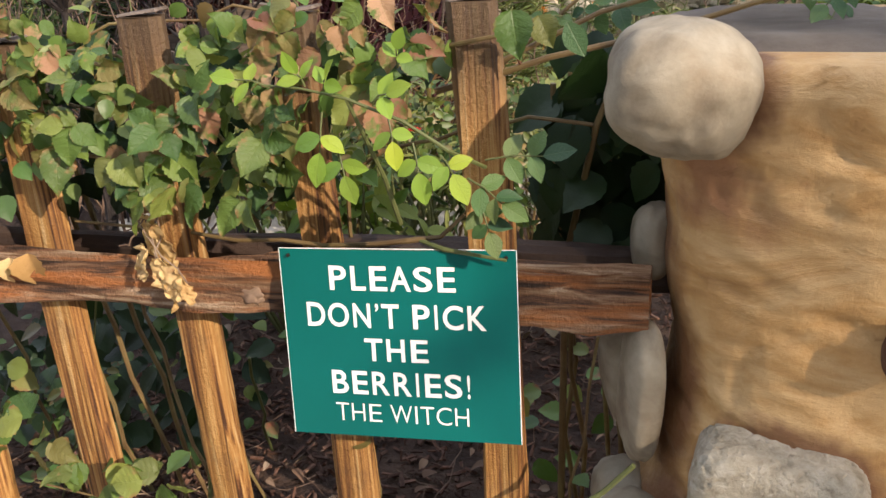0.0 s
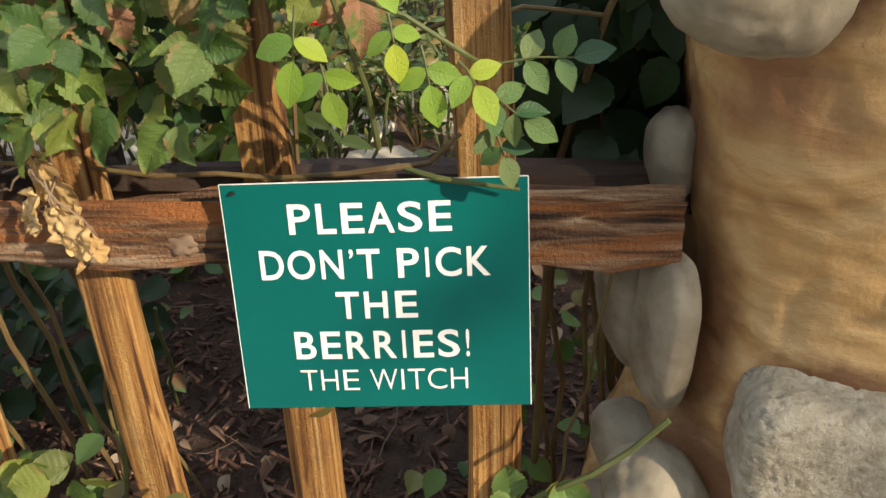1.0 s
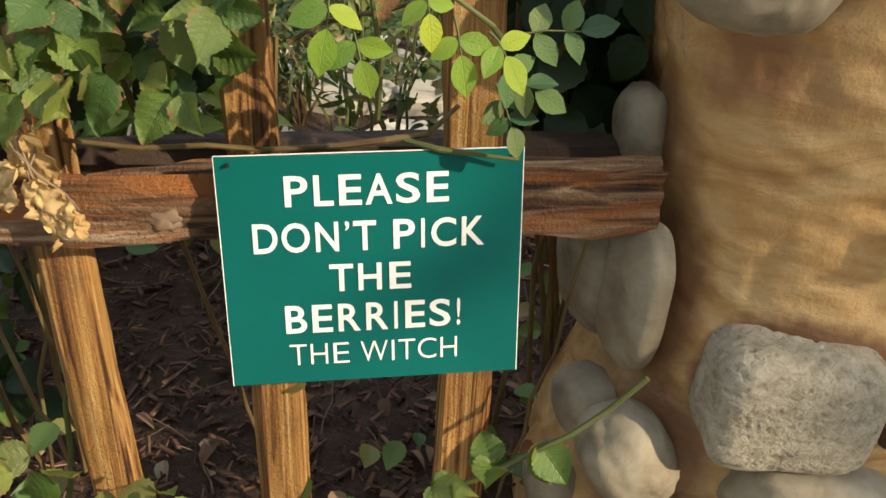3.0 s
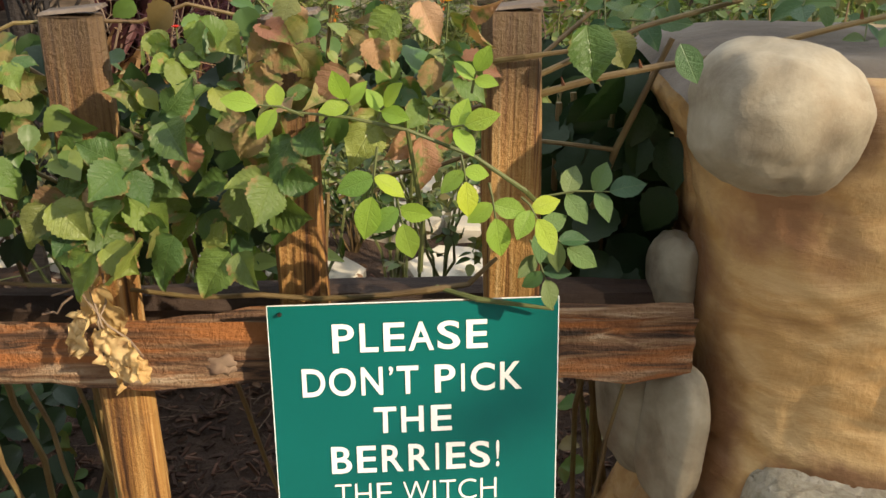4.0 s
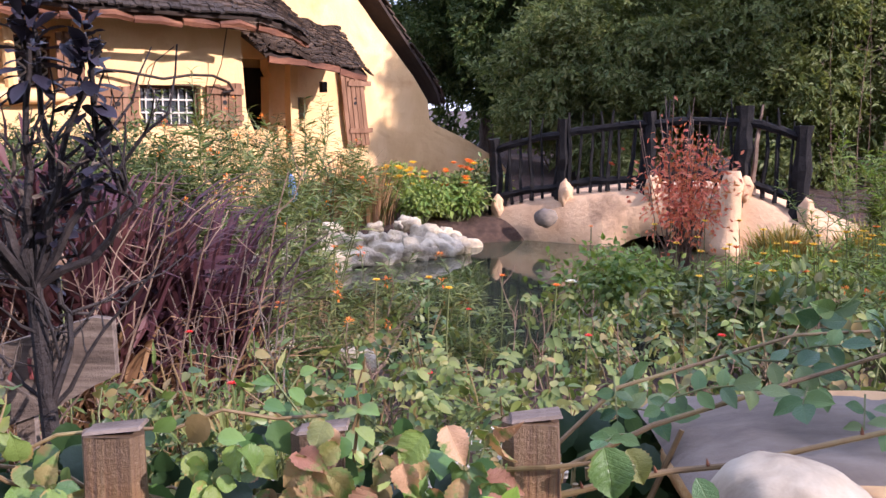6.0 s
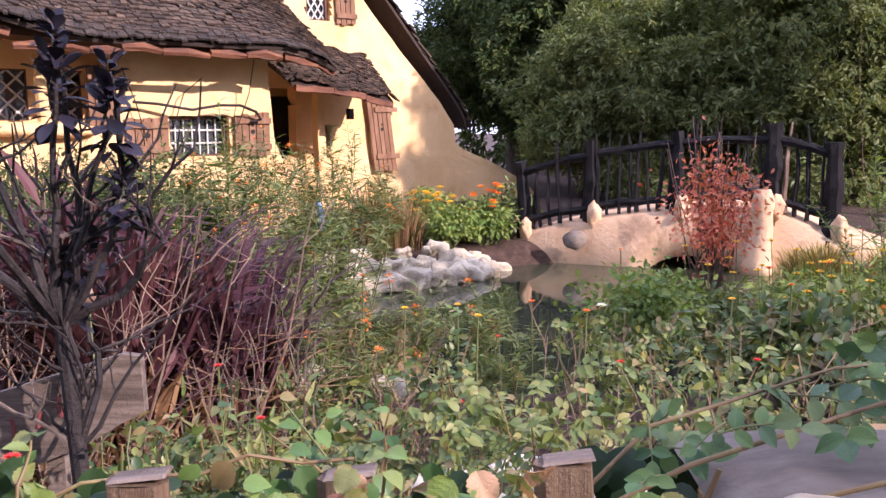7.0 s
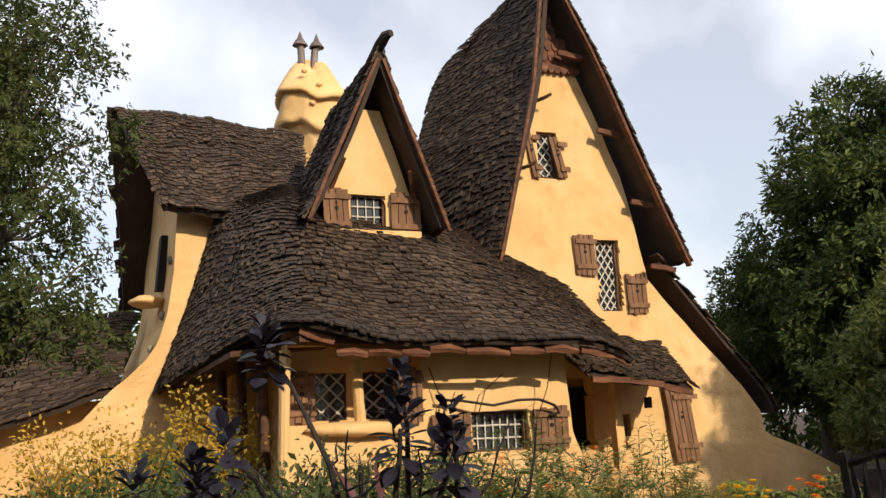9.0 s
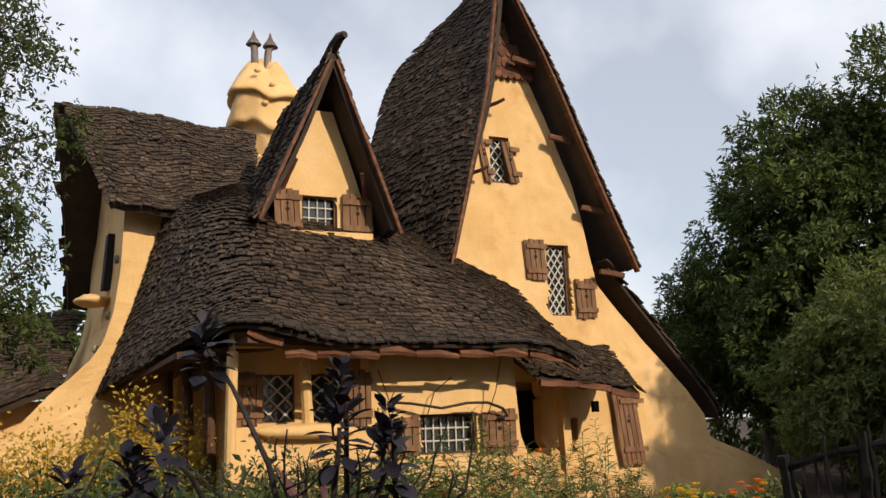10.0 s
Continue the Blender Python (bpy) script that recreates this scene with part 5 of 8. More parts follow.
for q in (((-4.85, -2.1, 2.35), (-4.72, -2.1, 2.0), (-4.62, -2.1, 1.6)), ((-4.0, -2.15, 2.26), (-4.2, -2.12, 2.1), (-4.32, -2.1, 1.75)), ((-3.45, -2.3, 2.5), (-3.48, -2.2, 2.1), (-3.6, -2.1, 1.7))):
    part("wire", tube(Pile(), [L(*c) for c in q], 0.008, 4), IRON, house)

# chimney
p = Pile()
rings = [(5.2, .30), (5.8, .27), (6.2, .32), (6.5, .39), (6.75, .46), (6.90, .50), (6.91, .59), (6.95, .635), (7.02, .64), (7.12, .62), (7.25, .60), (7.40, .585), (7.50, .58), (7.48, .66), (7.52, .695), (7.58, .675), (7.68, .60), (7.80, .52), (7.92, .44), (8.04, .36), (8.14, .29), (8.19, .22), (8.21, .04)]
v, f, n = [], [], 56
for z, r in rings:
    for k in range(n):
        w = 2 * math.pi * k / n
        q = r * (1 + 0.12 * noise.noise(Vector((math.cos(w) * 1.6, math.sin(w) * 1.6, z * 1.8))) + 0.06 * noise.noise(Vector((math.cos(w) * 4, math.sin(w) * 4, z * 5))) + 0.025 * noise.noise(Vector((math.cos(w) * 11, math.sin(w) * 11, z * 12))))
        v.append(L(-4.69 + q * math.cos(w), 4 + q * math.sin(w), z - 0.04 + 0.085 * math.sin(2 * w + z) + 0.035 * math.sin(5 * w) + 0.02 * math.sin(9 * w + 1)))
for j in range(len(rings) - 1):
    f += [(j * n + k, j * n + (k + 1) % n, (j + 1) * n + (k + 1) % n, (j + 1) * n + k) for k in range(n)]
f.append(tuple((len(rings) - 1) * n + k for k in range(n)))
chimney = part("chimney", p.add(v, f), WALL, house, "lumpy rounded yellow stucco chimney", smooth=True)
for k, (dx, z) in enumerate(((-.18, 6.72), (.08, 6.66), (.3, 6.8), (-.05, 6.35), (-.30, 6.55), (0.02, 7.25), (0.16, 7.62), (-.1, 7.85))):
    part("pebble", boulder(Pile(), L(-4.69 + dx - .15, 4 - (.36 if z < 7 else .58 if z < 7.7 else .5) - .05 * (k % 2), z), (0.075, 0.06, 0.06), k, 0.15, level=2), WALL, chimney, smooth=True)
for u, h, lean in ((-4.86, 8.68, -.03), (-4.66, 8.67, .07)):
    pipe = part("stove_pipe", tube(Pile(), [L(u, 4, 8.0), L(u + lean * .5, 4, 8.45), L(u + lean, 4, h - .12)], [0.09, 0.085, 0.09], 10, 0.04), METAL, chimney, "rusty stove pipe")
    part("hat", tube(Pile(), [L(u + lean, 4, h - .14), L(u + lean, 4, h - .10), L(u + lean, 4, h), L(u + lean, 4, h + .14)], [0.18, 0.16, 0.07, 0.006], 10, 0.06), METAL, pipe, "conical metal hat")

# the single shakes along the eave
shake = Pile().add(SHINGLE, BOX).mesh("shingle", ROOF_PIECE)
for m in single_shingles:
    ob = new("shingle", shake)
    ob.parent = front_roof
    ob.matrix_basis = m

# ---- footbridge ----
bridge = thing("footbridge", (0, 0, 0), "humped stucco footbridge with black charred-log railings", "bridge")
POSTS = [(0.74, 14.0, 0.20, 1.20), (1.66, 13.5, 0.45, 1.45), (2.78, 13.0, 0.60, 1.62), (3.92, 12.6, 0.62, 1.66), (4.62, 12.3, 0.36, 1.46)]


def bridge_deck():
    """A humped deck: its near edge under the posts, 1.6 m wide, with an arch through it."""
    n = 40
    near = np.array([(x, y, z) for x, y, z, _ in [(0.1, 14.3, -0.35, 0)] + POSTS + [(5.4, 12.0, 0.0, 0)]])
    v = []
    for i in range(n + 1):
        p = ease(near, i / n)
        back = np.array((0.62, 1.45, 0))
        arch = -0.6 + 0.55 * max(0.0, 1 - ((p[0] - 3.0) / 0.7) ** 2) ** 0.5 if abs(p[0] - 3.0) < 0.7 else -0.9
        bulge = 0.05 * noise.noise(Vector(p * 1.7))
        top = p[2] - 0.04 + bulge
        for q, dz in ((p + (-.05, -.12, 0), -.10), (p + (0, 0.02, 0), 0.0), (p + back, 0.0), (p + back * 1.08, -.1)):
            v.append((q[0], q[1] + bulge, top + dz))
        for q in (p + back * 1.08, p + (-.05, -.14, 0)):
            v.append((q[0], q[1] + bulge, min(arch, top - 0.3)))
    f = []
    for i in range(n):
        for j in range(6):
            k = (j + 1) % 6
            f.append((i * 6 + j, i * 6 + k, i * 6 + 6 + k, i * 6 + 6 + j))
    return Pile().add(v, f)


part("deck", bridge_deck(), BRIDGE_CLAY, bridge, "tan stucco hump of the bridge", smooth=True)
part("niche_stone", boulder(Pile(), (1.42, 13.28, 0.12), (0.16, 0.10, 0.14), 4, 0.2), CAP, bridge, "grey stone set in the bridge", smooth=True)
part("pier", tube(Pile(), bend((3.70, 12.42, -0.3), (3.78, 12.45, 0.86), 8, .02, .02, (1, 0, 0)), [.20, .19, .17, .15, .14, .14, .15, .10], 12, .08), BRIDGE_CLAY, bridge, "pale stucco pier", smooth=True)
for i, (x, y, z0, z1) in enumerate(POSTS):
    big = 1.6 if i in (3, 4) else 1.2
    part("post", tube(Pile(), bend((x, y, z0 - 0.25), (x + rng.uniform(-.04, .04), y, z1 + (0.05 if i in (1, 3) else 0)), 8, 0.02, 0.03, (1, 0, 0)), np.array([.085, .08, .065, .07, .08, .07, .065, .08]) * big, 8, 0.14), BLACK_LOG, bridge)
    part("foot_knob", boulder(Pile(), (x + .05, y - 0.10, z0 - 0.02), (0.10, 0.09, 0.19), i, 0.45), BRIDGE_CLAY, bridge, "lumpy stucco foot of a post", smooth=True)
for (xa, ya, za, ta), (xb, yb, zb, tb) in zip(POSTS, POSTS[1:]):
    for h0, h1, r in ((za + .10, zb + .10, .055), (ta - .17, tb - .17, .058)):
        part("rail", tube(Pile(), bend((xa, ya, h0), (xb, yb, h1), 7, -0.04, 0.03), r, 7, 0.14), BLACK_LOG, bridge)
    n = max(4, int(math.hypot(xb - xa, yb - ya) / 0.135))
    for k in range(1, n):
        q = (k + rng.uniform(-.22, .22)) / n
        x, y = xa + (xb - xa) * q, ya + (yb - ya) * q
        z0, z1 = za + (zb - za) * q - .02, ta + (tb - ta) * q + rng.uniform(-.08, .16)
        r = rng.uniform(0.022, 0.038)
        part("stick", tube(Pile(), bend((x, y - .02, z0), (x + rng.uniform(-.07, .07), y - .02, z1), 6, rng.uniform(-.03, .03), 0.03, (1, 0, 0)), [r, r, r * .9, r * .9, r * .7, r * .35], 5, 0.15),
             STEM_DRY if rng.random() < 0.04 else BLACK_LOG, bridge)

# ---- fence, sign, gate pillar ----
fence = thing("picket_fence", (0, 0, 0), "rustic split-redwood picket fence with rough rails", "fence")


def fence_y(x):
    return 1.185 + 0.06 * x


def rough_bar(p, stations, seed, chip=0.006, sides=10):
    """A split timber: stations (centre, half a, half b, axis a, axis b), with split faces and splinters."""
    v, f = [], []
    for i, (c, a, b, xa, xb) in enumerate(stations):
        for k in range(sides):
            w = 2 * math.pi * (k + 0.5) / sides
            cx, cy = math.cos(w), math.sin(w)
            q = max(abs(cx), abs(cy))
            cx, cy = cx / q, cy / q
            e = chip * noise.noise(Vector((seed * 5.0 + k * 3.7, i * 0.13, 1.0))) * 2.2 + chip * 0.5 * noise.noise(Vector((k * 1.9, i * 0.7, seed)))
            soft = 0.90 if abs(abs(cx) - abs(cy)) < 0.25 else 1.0
            v.append(Vector(c) + Vector(xa) * (a * cx * soft + e * cx) + Vector(xb) * (b * cy * soft + e * cy))
    n = len(stations)
    for i in range(n - 1):
        for k in range(sides):
            m = (k + 1) % sides
            f.append((i * sides + k, i * sides + m, (i + 1) * sides + m, (i + 1) * sides + k))
    f += [tuple(range(sides))[::-1], tuple((n - 1) * sides + k for k in range(sides))]
    return p.add([tuple(q) for q in v], f)


def picket(x, wide, top, lean, k):
    st = []
    for i in range(26):
        z = 0.0 + (top + 0.12) * i / 25 - 0.06
        slip = lean * (z - 0.7) + 0.006 * math.sin(3 * z + k)
        half = wide / 2 * (1 + 0.06 * math.sin(2.3 * z + k * 1.7)) * (1.06 if z < 0.5 else 1)
        st.append(((slip, 0, min(z, top)), half, 0.022, (1, 0, 0), (0, 1, 0)))
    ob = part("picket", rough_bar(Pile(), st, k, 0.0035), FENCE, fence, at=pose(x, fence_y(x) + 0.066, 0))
    cap = Pile()
    hexa(cap, [(lean * .5 - wide * .47, -.019, top + .0005), (lean * .5 + wide * .47, -.019, top + .008), (lean * .5 + wide * .47, .019, top + .008), (lean * .5 - wide * .47, .019, top + .0005)],
         [(lean * .5 - wide * .44, -.016, top + .004), (lean * .5 + wide * .44, -.016, top + .012), (lean * .5 + wide * .44, .016, top + .012), (lean * .5 - wide * .44, .016, top + .004)])
    part("end_grain", cap, BOARD, ob, "grey weathered end grain")


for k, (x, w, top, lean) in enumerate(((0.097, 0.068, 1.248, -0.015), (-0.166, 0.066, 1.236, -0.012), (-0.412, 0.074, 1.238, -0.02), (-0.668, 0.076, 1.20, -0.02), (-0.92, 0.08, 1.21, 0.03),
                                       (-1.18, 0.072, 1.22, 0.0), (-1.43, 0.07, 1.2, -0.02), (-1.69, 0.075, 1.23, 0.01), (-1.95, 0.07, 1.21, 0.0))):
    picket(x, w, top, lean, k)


def build_rail():
    st = []
    for i in range(60):
        x = -2.1 + 2.437 * i / 59
        z = 0.826 + 0.004 * math.sin(3 * x) - 0.008 * max(0, -x - 0.5)
        tall = 0.040 + 0.003 * math.sin(5 * x + 1)
        if x > 0.26:
            tall *= 1 - 0.14 * (x - 0.26) / 0.07
            z += 0.006
        st.append(((x, fence_y(x) + 0.022, z), 0.021, tall, (0, 1, 0), (0, 0, 1)))
    part("rail", rough_bar(Pile(), st, 4, 0.009, 20), RAIL, fence, "rough split rail, orange and brown")
    # rear rail, its shade painted into the wood colour
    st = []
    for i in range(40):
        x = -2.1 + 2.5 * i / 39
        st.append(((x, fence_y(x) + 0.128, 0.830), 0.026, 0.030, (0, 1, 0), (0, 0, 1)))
    part("rail", rough_bar(Pile(), st, 9, 0.006, 10), RAIL_SHADED, fence, "rear rail with its shade put into the colour")
    p = boulder(Pile(), (-0.272, fence_y(-.27) + 0.002, 0.812), (0.018, 0.0035, 0.014), 2, 0.9)
    part("knot", p, STEM_DRY, fence, "splintered pale knot", smooth=True)


build_rail()

# sign
sign_m = Matrix.Translation((-0.0215, 1.150, 0.758)) @ Euler((radians(-7.5), radians(-1.2), radians(4.6))).to_matrix().to_4x4()
sign = new("sign")
sign.matrix_world = sign_m
tagged(sign, "green painted sign board with white letters nailed to the rail", "sign")


def sign_panel():
    n = 16
    v, f = [], []
    for y in (-0.0016, 0.0016):
        for j in range(2):
            for i in range(n + 1):
                x = -0.18 + 0.36 * i / n
                bow = 0.004 * (x / 0.18) ** 2
                v.append((x, y + bow * 0.7, (-0.15 if j == 0 else 0.15) + (0.003 * (1 - (x / .18) ** 2) * (-1 if j else 1) * 0.5)))
    w = n + 1
    for i in range(n):
        f += [(i, i + 1, w + i + 1, w + i), (2 * w + i, 3 * w + i, 3 * w + i + 1, 2 * w + i + 1), (w + i, w + i + 1, 3 * w + i + 1, 3 * w + i), (i, 2 * w + i, 2 * w + i + 1, i + 1)]
    f += [(0, w, 3 * w, 2 * w), (n, 2 * w + n, 3 * w + n, w + n)]
    return Pile().add(v, f)


part("panel", sign_panel(), SIGN_GREEN, sign)
edge = Pile()
for a, b in (((-.18, .1502), (.18, .1502)), ((.1803, -.15), (.1803, .15)), ((-.1803, -.15), (-.1803, .15))):
    lean_box(edge, (a[0], .0018, a[1]), (b[0], .0018, b[1]), 0.0012, 0.0012, (0, 1, 0), 4, 0.0)
part("edge", edge, SIGN_WHITE, sign, "bare pale edge of the panel")


# ink width, space before and after each capital, in thousandths of the type size
CAPS = {"P": (545, 86, 36), "L": (460, 76, 20), "E": (535, 86, 46), "A": (640, 14, 14), "S": (575, 46, 46), "D": (605, 86, 31), "O": (700, 39, 39), "N": (570, 76, 76), "\u2019": (112, 60, 50), "T": (570, 20, 20),
        "I": (92, 93, 93), "C": (640, 44, 38), "K": (590, 76, 4), "H": (570, 76, 76), "B": (560, 76, 31), "R": (590, 80, 42), "!": (96, 95, 87), "W": (920, 12, 12)}


def glyph(letter, fat):
    """The outline of one capital as a flat mesh: points and faces."""
    cu = bpy.data.curves.new("words", "FONT")
    cu.body, cu.size, cu.extrude, cu.offset, cu.resolution_u = letter, 1.0, 0.0, fat, 4
    tmp = new("words", cu)
    bpy.context.view_layer.update()
    me = bpy.data.meshes.new_from_object(tmp.evaluated_get(bpy.context.evaluated_depsgraph_get()))
    bpy.data.objects.remove(tmp)
    co, faces = np.array([q.co[:2] for q in me.vertices]), [tuple(g.vertices) for g in me.polygons]
    bpy.data.meshes.remove(me)
    return co, faces


def lettering(text, wide, high, x, z, fat, spread=24):
    """A centred line of capitals, each one a piece of its own on the slightly bowed panel."""
    pen, places = 0, []
    for k, c in enumerate(text):
        if c == " ":
            pen += 300
            continue
        ink, before, after = CAPS[c]
        pen += before if k else 0
        places.append((c, pen, ink))
        pen += ink + after + spread
    total = places[-1][1] + places[-1][2]
    for c, at, ink in places:
        co, faces = glyph(c, fat)
        lo, hi = co.min(0), co.max(0)
        u = (co - lo) / (hi - lo)
        px = x - wide / 2 + (at + u[:, 0] * ink) / total * wide
        pz = z - high / 2 + u[:, 1] * high if c != "\u2019" else z + high * (0.18 + 0.32 * u[:, 1])
        v = np.stack([px, -0.0028 + 0.0028 * (px / 0.18) ** 2, pz], 1)
        part("letter", Pile().add(v, faces), SIGN_WHITE, sign)


for text, wide, high, x, z, fat in (("PLEASE", 0.193, 0.038, -0.006, 0.106, 0.016), ("DON\u2019T PICK", 0.277, 0.038, -0.004, 0.048, 0.016), ("THE", 0.099, 0.036, -0.005, -0.006, 0.016), ("BERRIES!", 0.2165, 0.038, -0.0025, -0.060, 0.016),
                                    ("THE WITCH", 0.210, 0.029, -0.003, -0.109, -0.008)):
    lettering(text, wide, high, x, z, fat)
for x in (-0.165, 0.166):
    part("nail", tube(Pile(), [(x, -0.001, 0.140), (x, -0.005, 0.140)], [0.003, 0.0022], 7), IRON, sign)

# pillar
pillar = thing("gate_pillar", (0, 0, 0), "ochre hand-trowelled stucco pillar set with river stones", "pillar")


def pillar_body():
    n, m = 200, 150
    left = along([(0.20, 0.0), (0.26, 0.35), (0.335, 0.55), (0.362, 0.72), (0.352, 0.86), (0.350, 0.93), (0.325, 1.05), (0.285, 1.12), (0.27, 1.3)])
    cx, cy = 0.80, 1.37
    v, f = [], []
    for j in range(m + 1):
        z = 1.185 * (1 - (1 - j / m) ** 1.0)
        top = max(0.0, (z - 1.10) / 0.085)
        shrink = 1 - 0.16 * top ** 3
        for i in range(n):
            w = 2 * math.pi * i / n
            c, s = math.cos(w), math.sin(w)
            q = (abs(c) ** 3 + abs(s) ** 3) ** (-1 / 3)
            a = (cx - left(z)) * shrink if c < 0 else 0.55 * shrink
            b = (0.275 + 0.02 * math.sin(z * 5 + 0.5)) * (shrink if s > 0 else 1 - (1 - shrink) * 0.6)
            x, y = cx + a * c * q, cy + b * s * q
            nr = Vector((c * q / a, s * q / b, 0)).normalized()
            P = Vector((x, y, z))
            k = 0.024 * noise.noise(Vector((x * 4, y * 4, z * 5)))
            k += 0.005 * noise.noise(Vector((x * 12 + z * 5, y * 12, z * 9)))
            ridge = noise.noise(Vector((x * 9 - z * 9, y * 12, z * 26 + x * 8)))
            k += 0.0062 * (1 - abs(ridge) * 2.2) * max(0.0, noise.noise(Vector((x * 3 + 4, y * 3, z * 4))) + 0.45)
            k -= 0.009 * max(0.0, 1 - abs(noise.noise(Vector((x * 5 + z * 2.5, y * 5, z * 3.2 + 7)))) * 30) + 0.004 * max(0.0, 1 - abs(noise.noise(Vector((x * 16 + z * 6, y * 16, z * 7 + 3)))) * 9)
            P += nr * k
            v.append(tuple(P))
    for j in range(m):
        for i in range(n):
            k = (i + 1) % n
            f.append((j * n + i, j * n + k, (j + 1) * n + k, (j + 1) * n + i))
    f.append(tuple(m * n + i for i in range(n)))
    return Pile().add(v, f)


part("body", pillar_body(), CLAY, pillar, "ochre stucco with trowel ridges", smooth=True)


def cap_slab():
    n, m = 60, 30
    v, f = [], []
    for j in range(m + 1):
        for i in range(n + 1):
            x, y = 0.285 + 1.15 * i / n, 1.185 + 0.40 * j / m
            edge = min(i, n - i, 6) / 6, min(j, m - j, 4) / 4
            z = 1.158 + 0.040 * min(edge[0], edge[1]) ** 0.5 + 0.006 * noise.noise(Vector((x * 6, y * 14, 2))) - 0.008 * max(0, 1 - abs(noise.noise(Vector((x * 1.5, y * 9, 5)))) * 14)
            v.append((x, y, z))
    for j in range(m):
        for i in range(n):
            a = j * (n + 1) + i
            f.append((a, a + 1, a + n + 2, a + n + 1))
    return Pile().add(v, f)


part("cap", cap_slab(), CAP, pillar, "grey weathered cement cap", smooth=True)


def set_stone(centre, half, seed, material, power=2.3, turn=(0, 0, 0), lumps=0.10, level=5, pit=0.0, label="", broken=None):
    """A stone set in the stucco: pitted, or broken rough on one side."""
    p = boulder(Pile(), (0, 0, 0), half, seed, lumps, level=level, turn=turn, power=power)
    v = p.v[0]
    for i, q in enumerate(v):
        d = Vector(q).normalized()
        k = 0.0006 * noise.noise(Vector(q) * 90)
        if pit:
            k -= pit * max(0.0, noise.noise(Vector(q) * 130 + Vector((seed, 0, 0))) - 0.12) * 2
        if broken:
            near = d.dot(Vector(broken).normalized()) - 0.80 + 0.12 * noise.noise(d * 4)
            if near > 0:
                k -= min(near * 4, 1) * (0.004 + 0.006 * abs(noise.noise(Vector(q) * 38 + Vector((seed, 2, 5)))) + 0.003 * noise.noise(Vector(q) * 110))
        v[i] = q + np.array(d * k)
    part("river_stone", p, material, pillar, label, smooth=True, at=pose(*centre))


set_stone((0.375, 1.152, 1.152), (0.092, 0.092, 0.083), 11, STONE, 2.5, (0, 12, 10), 0.09, label="large rounded grey stone on the corner", broken=(0.35, -0.75, -0.55))
set_stone((0.327, 1.226, 0.682), (0.028, 0.060, 0.112), 2, STONE, 3.0, (0, 3, 20), 0.04)
set_stone((0.292, 1.330, 0.665), (0.040, 0.070, 0.104), 3, STONE, 2.8, (0, -6, 18), 0.05)
set_stone((0.332, 1.335, 0.880), (0.036, 0.055, 0.058), 4, STONE, 2.4)
set_stone((0.296, 1.280, 0.455), (0.048, 0.062, 0.058), 5, STONE, 2.2, (0, 0, 20))
set_stone((0.334, 1.150, 0.462), (0.062, 0.058, 0.086), 6, STONE, 2.6, (0, -38, 0), 0.12, broken=(0.4, -0.7, -0.5))
set_stone((0.520, 1.120, 0.592), (0.114, 0.070, 0.092), 7, STONE_PIT, 4.5, (0, 3, 0), 0.04, 6, 0.005, "coarse pitted squared stone")
set_stone((0.590, 1.106, 0.425), (0.125, 0.078, 0.075), 8, STONE, 2.8, (0, 12, 0), 0.10)
set_stone((0.255, 1.250, 0.325), (0.046, 0.060, 0.054), 9, STONE, 2.2)
set_stone((0.40, 1.12, 0.33), (0.09, 0.07, 0.07), 10, STONE, 2.4)
part("knot_hole", boulder(Pile(), (0.655, 1.092, 0.842), (0.032, 0.03, 0.042), 1, 0.3), TIMBER_DARK, pillar, "dark brown knob in the stucco", smooth=True)
part("knot_hole", boulder(Pile(), (0.665, 1.10, 0.555), (0.025, 0.02, 0.028), 2, 0.3), TIMBER_DARK, pillar, "dark brown knob in the stucco", smooth=True)

# grey board with red letters
board = thing("board_sign", (0, 0, 0), "grey weathered board with faded red letters among the plants", "sign")


def board_shape():
    v, f = [], []
    top = [(-1.42, 0.945), (-1.232, 1.000), (-1.13, 1.030), (-1.038, 1.060), (-0.913, 1.098), (-0.866, 1.092)]
    low = [(-1.42, 0.725), (-1.25, 0.772), (-1.13, 0.815), (-1.021, 0.858), (-0.92, 0.918), (-0.861, 0.946)]
    for y in (2.45, 2.48):
        v += [(x, y, z) for x, z in top] + [(x, y, z) for x, z in low]
    n = 6
    for i in range(n - 1):
        f += [(i, n + i, n + i + 1, i + 1), (2 * n + i, 2 * n + i + 1, 3 * n + i + 1, 3 * n + i), (i, i + 1, 2 * n + i + 1, 2 * n + i), (n + i, 3 * n + i, 3 * n + i + 1, n + i + 1)]
    f += [(0, 2 * n, 3 * n, n), (n - 1, 2 * n - 1, 4 * n - 1, 3 * n - 1)]
    return Pile().add(v, f)


part("board", board_shape(), BOARD, board)
part("stake", lean_box(Pile(), (-1.12, 2.50, 0.0), (-1.12, 2.50, 0.98), 0.03, 0.05, (1, 0, 0)), BOARD, board)
for x, z, lean, long in ((-1.27, 0.845, 4, 0.05), (-1.20, 0.875, -5, 0.055), (-1.135, 0.905, 6, 0.055), (-1.075, 0.935, -4, 0.055), (-0.985, 0.985, 12, 0.05)):
    part("bar", lean_box(Pile(), (x, 2.447, z), (x + 0.0012 * lean, 2.447, z + long), 0.009, 0.003, (0, 1, 0), 4, 0.004), SIGN_RED, board, "faded red painted stroke")

# ---- plants on and behind the fence ----


def single(name, shape, material):
    v, f = shape
    return Pile().add(v, f).mesh(name, material, True)


